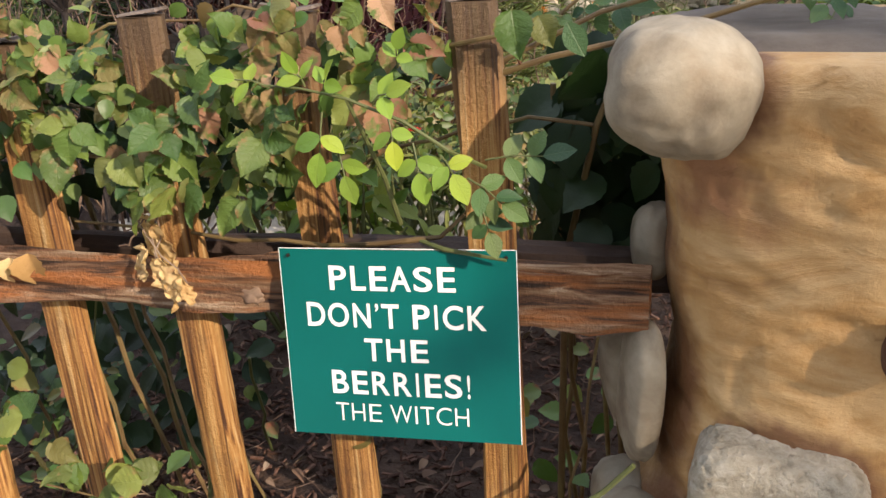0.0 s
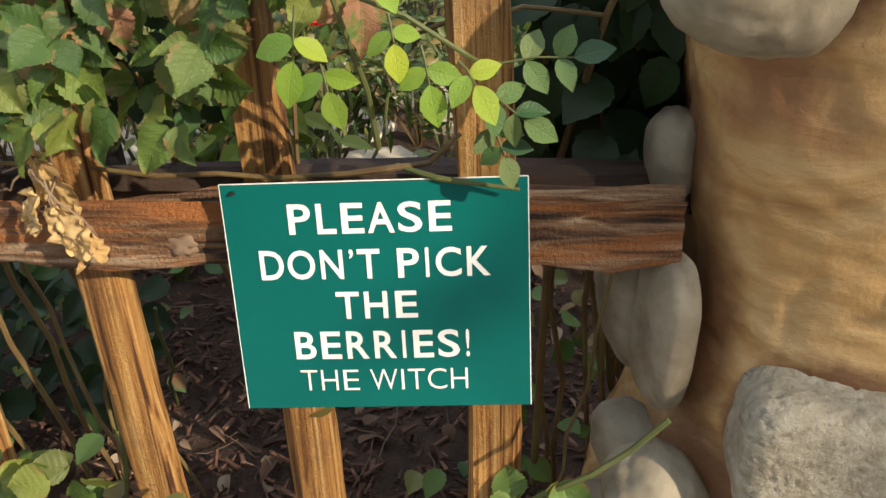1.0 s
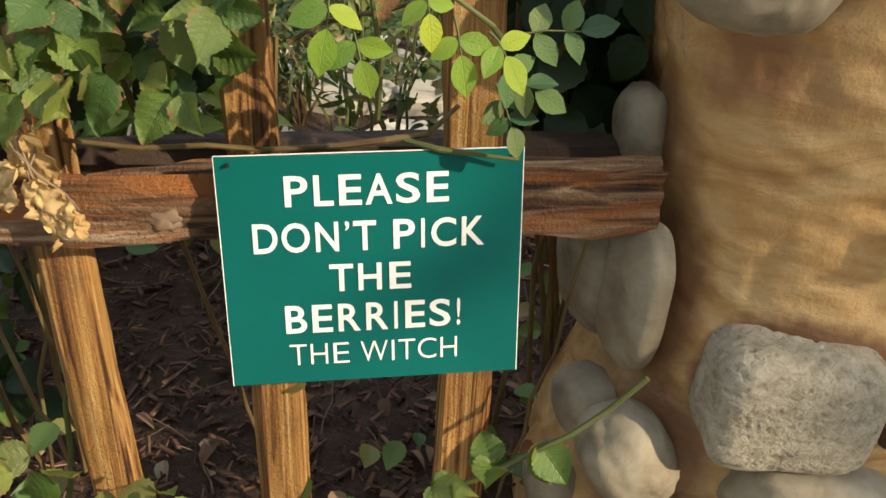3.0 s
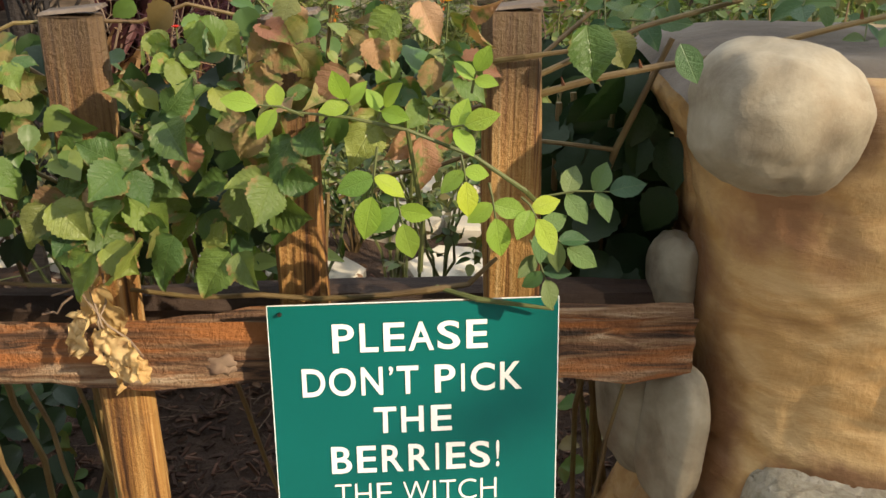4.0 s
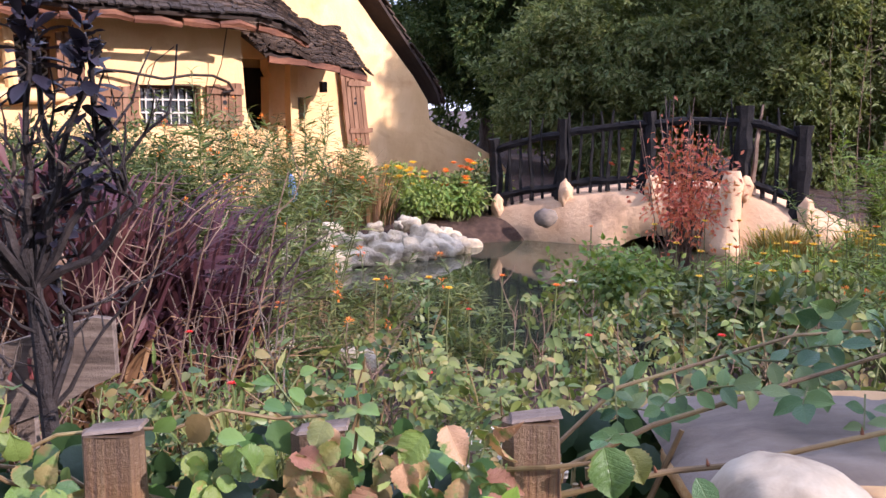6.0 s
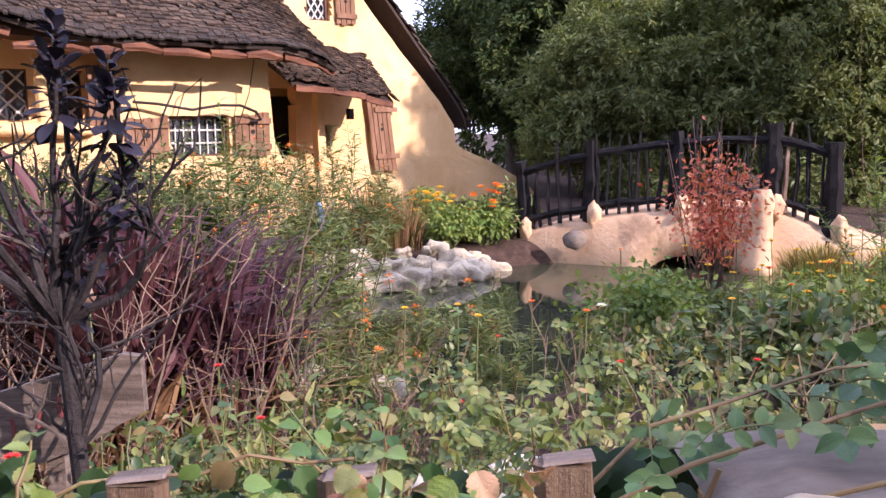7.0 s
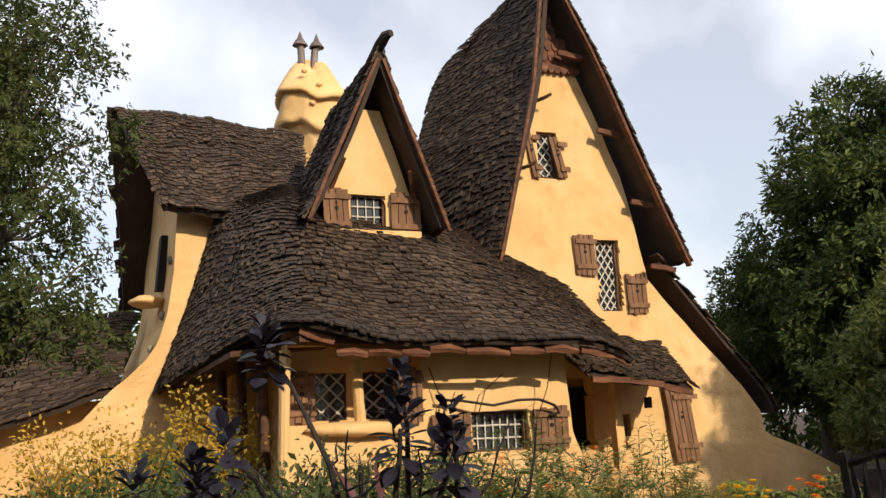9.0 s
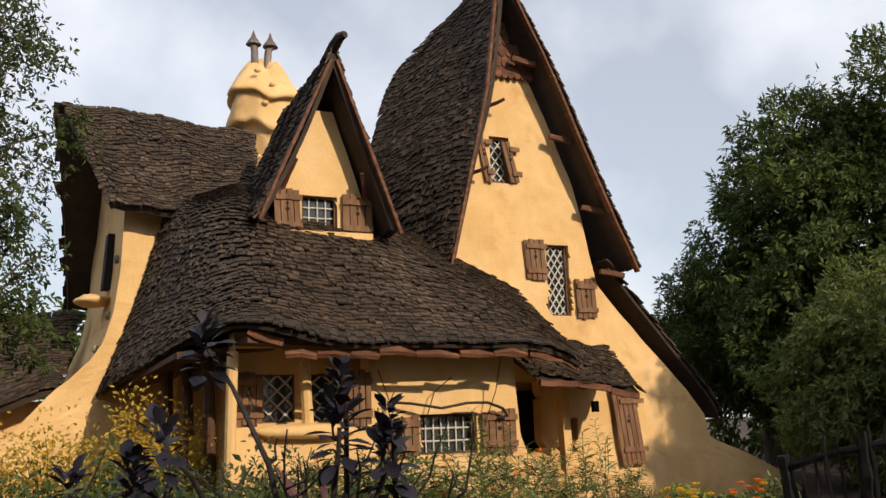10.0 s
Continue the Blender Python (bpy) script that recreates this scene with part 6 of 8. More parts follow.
def lay(mesh, name, parent, at, way, up, size):
    """One leaf as a piece of its own, pointing along way and facing up."""
    way, up = Vector(way).normalized(), Vector(up)
    x = way.cross(up).normalized()
    z = x.cross(way)
    ob = new(name, mesh)
    ob.parent = parent
    m = Matrix((x, way, z)).transposed().to_4x4()
    ob.matrix_basis = Matrix.Translation(at) @ m @ Matrix.Scale(size, 4)
    return ob


bramble = thing("bramble_vine", (0, 0, 0), "dense bramble vine with green and russet leaves trained over the fence", "vine")
BRAMBLE_MESHES = [single("leaf", leaf_shape(0.84, 20, 8, f, c, 0.024, 0.05, 1.0, 0.40, 6.5, w, t), L_BRAMBLE_NEAR) for f, c, w, t in ((0.22, 0.30, 0.09, 0.4), (0.48, 0.18, 0.08, -0.5), (0.10, 0.55, 0.12, 0.3))]
RUSSET_MESHES = [single("leaf", leaf_shape(0.8, 18, 8, f, c, 0.03, 0.06, 1.0, 0.42, 6.0, w, t), L_RUSSET_NEAR) for f, c, w, t in ((0.45, 0.5, 0.10, 0.5), (0.3, 0.35, 0.12, -0.6), (0.8, 0.7, 0.14, 0.4))]


def hedge_front(x):
    return 1.16 + 0.04 * math.sin(7 * x) + 0.06 * x


def build_bramble():
    made = 0
    tries = 0
    while made < 297 and tries < 6000:
        tries += 1
        x = rng.uniform(-1.02, 0.02) if rng.random() < 0.94 else rng.uniform(0.02, 0.05)
        low = 1.0 + 0.08 * max(0.0, min(1.0, (x + 0.22) / 0.15)) + 0.02 * math.sin(9 * x)
        z = rng.uniform(low, 1.245 + 0.03 * math.sin(6 * x) + 0.03 * rng.normal())
        if x > -0.14 and z < 1.13:
            continue
        if abs(x + 0.412) < 0.055 and z > 1.15:
            continue
        y = hedge_front(x) + rng.uniform(-0.02, 0.09) + 0.10 * max(0, z - 1.15)
        way = Vector((rng.normal() * 0.7, -0.45 + rng.normal() * 0.3, -0.6 + rng.normal() * 0.45))
        up = Vector((rng.normal() * 0.45, -0.75 + rng.normal() * 0.3, 0.6 + rng.normal() * 0.35))
        brown = rng.random() < (0.06 + 0.60 * max(0.0, (z - 1.12) / 0.12))
        size = rng.uniform(0.044, 0.066) * (0.72 if z > 1.165 else 1.0)
        side = way.cross(up).normalized()
        way.normalize()
        # a leaf of three: the end one largest
        for turn, s in ((0.0, 1.0), (-1.15, 0.78), (1.15, 0.78)):
            if made >= 297 or (turn and rng.random() < 0.18):
                continue
            w = way * math.cos(turn) + side * math.sin(turn)
            at = Vector((x, y, z)) + w * size * 0.18
            mesh = (RUSSET_MESHES if brown and rng.random() < .8 else BRAMBLE_MESHES)[int(rng.integers(3))]
            lay(mesh, "leaf", bramble, at, w + Vector(rng.normal(size=3)) * .12, up + Vector(rng.normal(size=3)) * .22, size * s)
            made += 1
    p = Pile()
    n = 330
    x = rng.uniform(-1.7, 0.02, n)
    z = rng.uniform(0.99, 1.24, n) + rng.normal(size=n) * .015
    ok = ~((x > -0.16) & (z < 1.13)) & ~((abs(x + .414) < .052) & (z > 1.155))
    x, z = x[ok], z[ok]
    n = len(x)
    strew(p, LEAF_BRAMBLE, np.stack([x, 1.19 + 0.06 * x + rng.uniform(-.01, .10, n), z], 1), np.stack([rng.normal(size=n) * .8, -.4 + rng.normal(size=n) * .3, -.5 + rng.normal(size=n) * .5], 1), np.stack([rng.normal(size=n) * .6, -np.ones(n) * .7, .6 + rng.normal(size=n) * .45], 1), rng.uniform(.028, .052, n))
    tagged(part("leaves", p, L_BRAMBLE, bramble, smooth=True), kind="stuff")
    # a back layer of joined leaves, coloured for inner shade, that closes the hedge
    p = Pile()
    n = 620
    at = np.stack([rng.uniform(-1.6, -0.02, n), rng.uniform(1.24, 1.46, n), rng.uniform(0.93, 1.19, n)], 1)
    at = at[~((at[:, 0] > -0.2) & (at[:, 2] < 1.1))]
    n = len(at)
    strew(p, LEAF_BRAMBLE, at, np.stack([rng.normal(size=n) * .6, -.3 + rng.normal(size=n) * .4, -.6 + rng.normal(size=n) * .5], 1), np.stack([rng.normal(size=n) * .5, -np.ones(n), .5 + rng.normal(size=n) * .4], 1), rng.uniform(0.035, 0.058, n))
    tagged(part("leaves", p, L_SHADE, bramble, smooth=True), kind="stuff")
    # loose shoots that stand above the hedge
    p = Pile()
    for k in range(15):
        x = rng.uniform(-1.3, 0.0)
        if abs(x + .414) < .07:
            continue
        a = np.array((x, 1.26 + rng.random() * .15, 1.16))
        b = a + np.array((rng.normal() * .10, rng.uniform(-.08, .08), rng.uniform(.05, .15)))
        line = bend(a, b, 6, 0.02 * rng.normal(), 0.01)
        part("cane", tube(Pile(), line, np.linspace(.0028, .0012, 6), 5), STEM_GREEN if k % 2 else CANE, bramble)
        n = 6
        strew(p, LEAF_BRAMBLE, line, np.stack([rng.normal(size=n), rng.normal(size=n) * .6 - .3, rng.normal(size=n) * .4], 1), np.stack([rng.normal(size=n) * .5, -.4 + rng.normal(size=n) * .3, np.ones(n)], 1), rng.uniform(.020, .038, n))
    tagged(part("leaves", p, L_BRAMBLE, bramble, smooth=True), kind="stuff")
    for k in range(16):
        x = rng.uniform(-1.5, 0.0)
        a = (x, rng.uniform(1.2, 1.36), rng.uniform(0.92, 1.2))
        b = (x + rng.uniform(0.25, 0.6) * rng.choice((-1, 1)), rng.uniform(1.18, 1.36), rng.uniform(0.95, 1.24))
        part("cane", tube(Pile(), bend(a, b, 9, -0.03, 0.02), rng.uniform(0.002, 0.0042), 6), CANE, bramble)
    for k in range(12):
        x = rng.uniform(-1.3, -0.1)
        part("cane", tube(Pile(), bend((x, 1.4 + rng.random() * .1, 0.1), (x + rng.uniform(-.2, .2), 1.3, 1.0), 9, 0.04, 0.02), rng.uniform(0.003, 0.006), 6), CANE, bramble)
    # the cane that lies along the rail
    part("cane", tube(Pile(), [(-0.62, 1.22, 0.900), (-0.50, 1.20, 0.905), (-0.42, 1.215, 0.897), (-0.30, 1.20, 0.892), (-0.22, 1.195, 0.900), (-0.15, 1.20, 0.893), (-0.06, 1.19, 0.905), (-0.01, 1.185, 0.915), (0.04, 1.19, 0.922), (0.075, 1.20, 0.955)], [.0022, .0028, .0026, .0032, .0034, .0036, .004, .0042, .0036, .0028], 7, 0.10), CANE, bramble, "brown cane lying on the rail")
    part("cane", tube(Pile(), [(0.0, 1.19, 0.918), (0.05, 1.17, 0.912), (0.10, 1.165, 0.908), (0.145, 1.16, 0.905)], [.003, .0035, .003, .002], 6, 0.06), STEM_GREEN, bramble)


build_bramble()
for k in range(26):
    x = rng.choice((-0.158, -0.10, -0.02, -0.25, -0.32)) + rng.normal() * .03
    lay((RUSSET_MESHES if rng.random() < .6 else BRAMBLE_MESHES)[k % 3], "leaf", bramble, (x, 1.165 + rng.uniform(-.02, .03), rng.uniform(1.15, 1.27)), (rng.normal() * .8, -.5, -.5 + rng.normal() * .5), (rng.normal() * .5, -.8, .6), rng.uniform(.034, .058))

sprig = thing("rose_sprig", (0, 0, 0), "arching young rose shoot with bright light-green leaflets", "rose")
ROSE_MESHES = [single("leaflet", leaf_shape(0.62, 10, 4, f, c, 0.006, 0.02, widest=0.48), L_ROSE) for f, c in ((0.15, 0.15), (0.35, 0.3))]
ROSE_DARK_MESHES = [single("leaflet", leaf_shape(0.64, 10, 4, f, c, 0.006, 0.025, widest=0.48), L_ROSE_LEAFLET) for f, c in ((0.15, 0.15), (0.35, 0.3))]


def compound(parent, base, way, long, size, meshes, stem=STEM_GREEN, pairs=2, face=(0, -0.8, 0.6)):
    """A rose leaf: a stalk with a leaflet at its tip and pairs along it."""
    base, way = Vector(base), Vector(way).normalized()
    side = way.cross(Vector(face)).normalized()
    tip = base + way * long
    part("stalk", tube(Pile(), [tuple(base), tuple(base + way * long * .5 + Vector((0, 0, .004))), tuple(tip)], [.0016, .0013, .001], 5), stem, parent)
    lay(meshes[0], "leaflet", parent, tip, way + Vector(rng.normal(size=3)) * .1, Vector(face) + Vector(rng.normal(size=3)) * .15, size)
    for k in range(pairs):
        c = base + way * long * (0.38 + 0.42 * k / max(1, pairs - 1) if pairs > 1 else 0.6)
        for s in (-1, 1):
            lay(meshes[k % 2], "leaflet", parent, c, way * .45 + side * s + Vector(rng.normal(size=3)) * .15, Vector(face) + Vector(rng.normal(size=3)) * .25, size * rng.uniform(.75, .95))


for base, way, long, size in (((-0.135, 1.06, 1.168), (-0.9, -.1, .22), 0.05, 0.044), ((-0.085, 1.06, 1.17), (-.35, -.25, .9), 0.02, 0.040), ((-0.06, 1.06, 1.165), (0.3, -.3, .7), 0.02, 0.040),
                              ((-0.06, 1.05, 1.14), (-.1, -.15, -.95), 0.055, 0.054), ((-0.045, 1.05, 1.10), (0.25, -.2, -.9), 0.045, 0.048), ((0.005, 1.06, 1.15), (0.5, -.2, .3), 0.03, 0.044),
                              ((0.025, 1.06, 1.13), (0.2, -.25, -.9), 0.03, 0.044), ((0.055, 1.06, 1.10), (0.2, -.2, -.9), 0.04, 0.050), ((0.09, 1.06, 1.085), (0.55, -.2, -.7), 0.03, 0.050), ((0.035, 1.08, 1.19), (.1, -.3, .6), 0.03, 0.036)):
    compound(sprig, base, way, long * .95, size * .86, ROSE_MESHES, pairs=1)
part("shoot", tube(Pile(), [(0.12, 1.16, 1.04), (0.095, 1.08, 1.085), (0.04, 1.07, 1.125), (-0.03, 1.06, 1.155), (-0.09, 1.06, 1.167), (-0.15, 1.06, 1.172)], [.003, .0028, .0024, .002, .0017, .0012], 6), STEM_GREEN, sprig)
part("shoot", tube(Pile(), [(-0.02, 1.19, 0.94), (-0.015, 1.13, 1.03), (-0.03, 1.06, 1.155)], [.004, .0032, .0024], 6), STEM_GREEN, sprig)
for base, way, long, size in (((0.10, 1.14, 1.03), (0.7, -.2, -.4), 0.06, 0.042), ((0.11, 1.15, 1.0), (0.35, -.3, -.8), 0.05, 0.04), ((0.12, 1.16, 1.05), (1, 0, .1), 0.08, 0.045)):
    compound(sprig, base, way, long, size, ROSE_DARK_MESHES, pairs=2)

cane_bush = thing("climbing_rose", (0, 0, 0), "old rose with long arching yellow-brown canes over the pillar", "rose")
for pts, r in (([(0.02, 1.27, 1.118), (0.12, 1.262, 1.146), (0.19, 1.252, 1.170), (0.262, 1.249, 1.186), (0.331, 1.222, 1.205), (0.45, 1.20, 1.245), (0.60, 1.19, 1.285), (0.85, 1.20, 1.34)], .0052),
               ([(0.10, 1.30, 1.15), (0.25, 1.32, 1.22), (0.45, 1.36, 1.27), (0.75, 1.45, 1.33), (1.1, 1.6, 1.36)], .0042),
               ([(0.05, 1.35, 1.10), (0.22, 1.42, 1.24), (0.50, 1.5, 1.30), (0.9, 1.6, 1.30)], .0036),
               ([(0.02, 1.26, 1.18), (0.10, 1.22, 1.20), (0.20, 1.2, 1.22)], .004),
               ([(0.16, 1.45, 0.2), (0.18, 1.42, 0.8), (0.24, 1.36, 1.05), (0.30, 1.36, 1.2)], .007)):
    part("cane", tube(Pile(), pts, [r * (1 - 0.45 * i / (len(pts) - 1)) for i in range(len(pts))], 8, 0.05), CANE, cane_bush, "long thorny yellow-brown cane")
p = Pile()
for x, z, y in ((0.15, 1.160, 1.256), (0.24, 1.184, 1.249), (0.36, 1.218, 1.216), (0.47, 1.254, 1.199), (0.30, 1.200, 1.233), (0.54, 1.273, 1.194)):
    tube(p, [(x, y, z), (x - .004, y - .006, z + .011)], [.0028, .0004], 5)
tagged(part("thorns", p, TIMBER, cane_bush), kind="stuff")
for k in range(34):
    x = rng.uniform(0.06, 0.95)
    base = (x, 1.22 + 0.25 * rng.random() + 0.15 * x, 1.20 + 0.10 * x + rng.uniform(-.03, .08))
    compound(cane_bush, base, (rng.normal() * .8, -.4, rng.uniform(-.5, .5)), rng.uniform(.05, .085), rng.uniform(.026, .05), ROSE_DARK_MESHES, face=(rng.normal() * .6, -.7, .7 + rng.normal() * .3))
for base, way, size in (((0.16, 1.17, 1.245), (0.2, -.35, -.9), 0.062), ((0.19, 1.19, 1.235), (0.45, -.3, -.8), 0.045)):
    lay(BRAMBLE_MESHES[1], "leaf", cane_bush, base, way, (0.1, -.9, .4), size)
lay(ROSE_DARK_MESHES[0], "leaflet", cane_bush, (0.245, 1.09, 1.242), (.5, -.2, -.9), (0, -1, .2), 0.045)

# leaves between fence and pillar, painted as dark as the shade there
shade_plant = thing("shaded_shrub", (0, 0, 0), "broad green leaves between fence and pillar, shade put into their colour", "shrub")
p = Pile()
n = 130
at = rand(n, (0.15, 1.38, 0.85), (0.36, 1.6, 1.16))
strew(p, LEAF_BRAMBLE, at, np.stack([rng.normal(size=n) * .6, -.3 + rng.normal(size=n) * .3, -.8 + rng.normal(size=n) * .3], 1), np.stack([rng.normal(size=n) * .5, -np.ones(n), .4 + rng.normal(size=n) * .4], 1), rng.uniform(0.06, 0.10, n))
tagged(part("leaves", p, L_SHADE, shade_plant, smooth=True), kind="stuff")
p = Pile()
for k in range(8):
    tube(p, bend((rng.uniform(.15, .35), 1.5, .08), (rng.uniform(.15, .35), rng.uniform(1.4, 1.55), 1.1), 7, 0.03, 0.03), 0.005, 6)
part("branchwork", p, CANE, shade_plant)

# the dead leaf cluster hung on the rail
dead = thing("dead_leaf_cluster", (0, 0, 0), "crumpled pale dry leaves hanging over the rail", "dead leaves")


def crumpled(wide, long, seed):
    """A torn dry leaf blade that hangs in folds."""
    v, f = [], []
    n, m = 10, 18
    for j in range(m + 1):
        t = j / m
        for i in range(n + 1):
            q = i / n - 0.5
            w = wide * (0.45 + 0.75 * math.sin(math.pi * min(1, t * .9 + .08)) ** .8) * (1 + 0.45 * noise.noise(Vector((seed, t * 7, 1 if q > 0 else 2))))
            fold = 0.16 * wide * math.sin(q * 8 + seed + 3 * t) + 0.38 * wide * noise.noise(Vector((q * 4 + seed, t * 6, seed)))
            v.append((q * w * .8 + 0.25 * wide * noise.noise(Vector((q * 3, t * 5, seed + 4))), -abs(fold), -t * long + 0.12 * wide * noise.noise(Vector((q * 6, seed, t * 6)))))
    for j in range(m):
        for i in range(n):
            c = j * (n + 1) + i
            f.append((c, c + 1, c + n + 2, c + n + 1))
    return Pile().add(v, f)


for k, (x, z, w, long, lean) in enumerate(((-0.408, 0.955, 0.022, 0.075, 6), (-0.402, 0.945, 0.026, 0.085, -10), (-0.415, 0.905, 0.026, 0.060, 16), (-0.395, 0.890, 0.028, 0.070, -12), (-0.378, 0.875, 0.024, 0.060, -26), (-0.388, 0.850, 0.022, 0.055, 8), (-0.372, 0.855, 0.018, 0.050, -22))):
    part("leaf", crumpled(w * 1.5, long, k * 3.3), L_DEAD, dead, smooth=True, at=pose(x, 1.132 - .004 * (k % 4), z, rng.uniform(-15, 15), lean, rng.uniform(-50, 50)))
for a, b in (((-0.455, 1.13, 0.925), (-0.41, 1.13, 0.955)), ((-0.43, 1.13, 0.975), (-0.405, 1.13, 0.94)), ((-0.47, 1.13, 0.90), (-0.43, 1.13, 0.925))):
    part("twig", tube(Pile(), bend(a, b, 5, 0.008, 0.006), 0.0014, 5), STEM_DRY, dead)
for k in range(3):
    part("twig", tube(Pile(), bend((-0.41 + rng.uniform(-.03, .03), 1.13, 0.955), (-0.37 + rng.uniform(-.03, .03), 1.12, 0.85), 5, 0.01, 0.012), 0.0016, 5), STEM_DRY, dead)
for x, z, s in ((-0.66, 0.87, .06), (-0.70, 0.86, .05)):
    m = single("leaf", leaf_shape(0.9, 10, 6, 0.9, 0.9, 0.06, 0.08), L_DEAD)
    lay(m, "leaf", dead, (x, 1.14, z), (0.2, -.3, -1), (0.4, -1, 0.2), s)
for x, z, s in ((-0.165, 1.10, .052), (-0.185, 1.085, .046), (-0.285, 1.12, .05)):
    lay(RUSSET_MESHES[2], "leaf", bramble, (x, 1.14, z), (0.2, -.3, -1), (0.4, -1, 0.2), s)

# low leaves and runners on the mulch
runners = thing("ground_bramble", (0, 0, 0), "low bramble runners with green leaves on the mulch", "bramble")
p = Pile()
spots = [(-0.95, 1.5, 45), (-0.8, 1.75, 40), (-0.55, 1.22, 16), (0.02, 1.28, 12), (0.20, 1.5, 22), (0.15, 1.8, 18), (-1.2, 1.6, 45), (-0.62, 2.1, 30), (-0.35, 2.3, 14)]
for x, y, n in spots:
    z = float(ground_z(x, y))
    at = np.stack([x + rng.normal(size=n) * .10, y + rng.normal(size=n) * .10, z + .08 + abs(rng.normal(size=n)) * (.22 if x < -.7 else .13)], 1)
    strew(p, LEAF_BRAMBLE, at, np.stack([rng.normal(size=n), -.4 + rng.normal(size=n) * .5, -.2 + rng.normal(size=n) * .4], 1), np.stack([rng.normal(size=n) * .4, -.5 + rng.normal(size=n) * .3, np.ones(n)], 1), rng.uniform(.03, .065, n))
part("leaves", p, L_BRAMBLE, runners, smooth=True)
for a, b in (((-0.75, 1.12, 0.42), (0.0, 1.14, 0.36)), ((0.0, 1.14, 0.36), (0.33, 1.12, 0.62)), ((-0.5, 1.3, 0.3), (-0.62, 1.35, 0.75)), ((-0.52, 1.25, 0.10), (-0.46, 1.3, 0.6)), ((0.16, 1.3, 0.15), (0.26, 1.25, 0.75)), ((-0.6, 1.7, 0.12), (-0.5, 1.5, 0.5)), ((-1.0, 1.4, 0.1), (-.72, 1.35, .7))):
    part("runner", tube(Pile(), bend(a, b, 8, 0.03, 0.015), rng.uniform(.002, .0045), 6), CANE if rng.random() < .5 else STEM_GREEN, runners)
for x, y, z, w in ((-0.42, 1.09, 0.36, (-.3, -.5, -.5)), (-0.6, 1.1, 0.40, (.4, -.5, .3)), (0.06, 1.13, .42, (.5, -.4, .2)), (0.14, 1.13, .46, (-.3, -.5, .3)), (0.2, 1.13, .5, (.5, -.4, -.3))):
    for k in range(3):
        lay(BRAMBLE_MESHES[k], "leaf", runners, (x, y, z), Vector(w) + Vector(rng.normal(size=3)) * .6, (0, -.6, .8), rng.uniform(.045, .07))

for x, z, n in ((-0.69, 0.52, 3), (-0.63, 0.46, 4), (-0.55, 0.46, 3), (-0.475, 0.485, 4), (-0.43, 0.455, 3), (-0.73, 0.58, 3), (-0.80, 0.50, 4), (-0.27, 0.42, 2), (-0.36, 0.43, 2)):
    w, u = Vector((rng.normal(), -.5, -.3)), Vector((rng.normal() * .4, -.6, .8))
    for k in range(n):
        lay(BRAMBLE_MESHES[k % 3], "leaf", runners, (x + rng.normal() * .012, 1.10 + rng.normal() * .012, z + rng.normal() * .012), w + Vector(rng.normal(size=3)) * .9, u + Vector(rng.normal(size=3)) * .3, rng.uniform(.045, .07))
# low leaves behind the runners, their shade put into the colour
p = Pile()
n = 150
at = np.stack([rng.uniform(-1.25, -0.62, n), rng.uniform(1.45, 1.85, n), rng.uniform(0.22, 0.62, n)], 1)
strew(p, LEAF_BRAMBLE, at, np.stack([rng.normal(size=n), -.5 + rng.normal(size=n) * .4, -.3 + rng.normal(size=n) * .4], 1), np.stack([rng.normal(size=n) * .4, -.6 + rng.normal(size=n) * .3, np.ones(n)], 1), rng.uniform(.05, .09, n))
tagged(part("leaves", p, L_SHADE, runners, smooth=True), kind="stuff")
build_mulch()

# ---- garden plants ----


def stalks(pile, base, tips, radius, sides=5, wob=0.03, sag=0.04):
    for t in tips:
        tube(pile, bend(base, t, 7, sag * rng.normal(), wob, (1, 0.3, 0)), [radius * (1 - 0.1 * k) for k in range(7)], sides, cap=False)


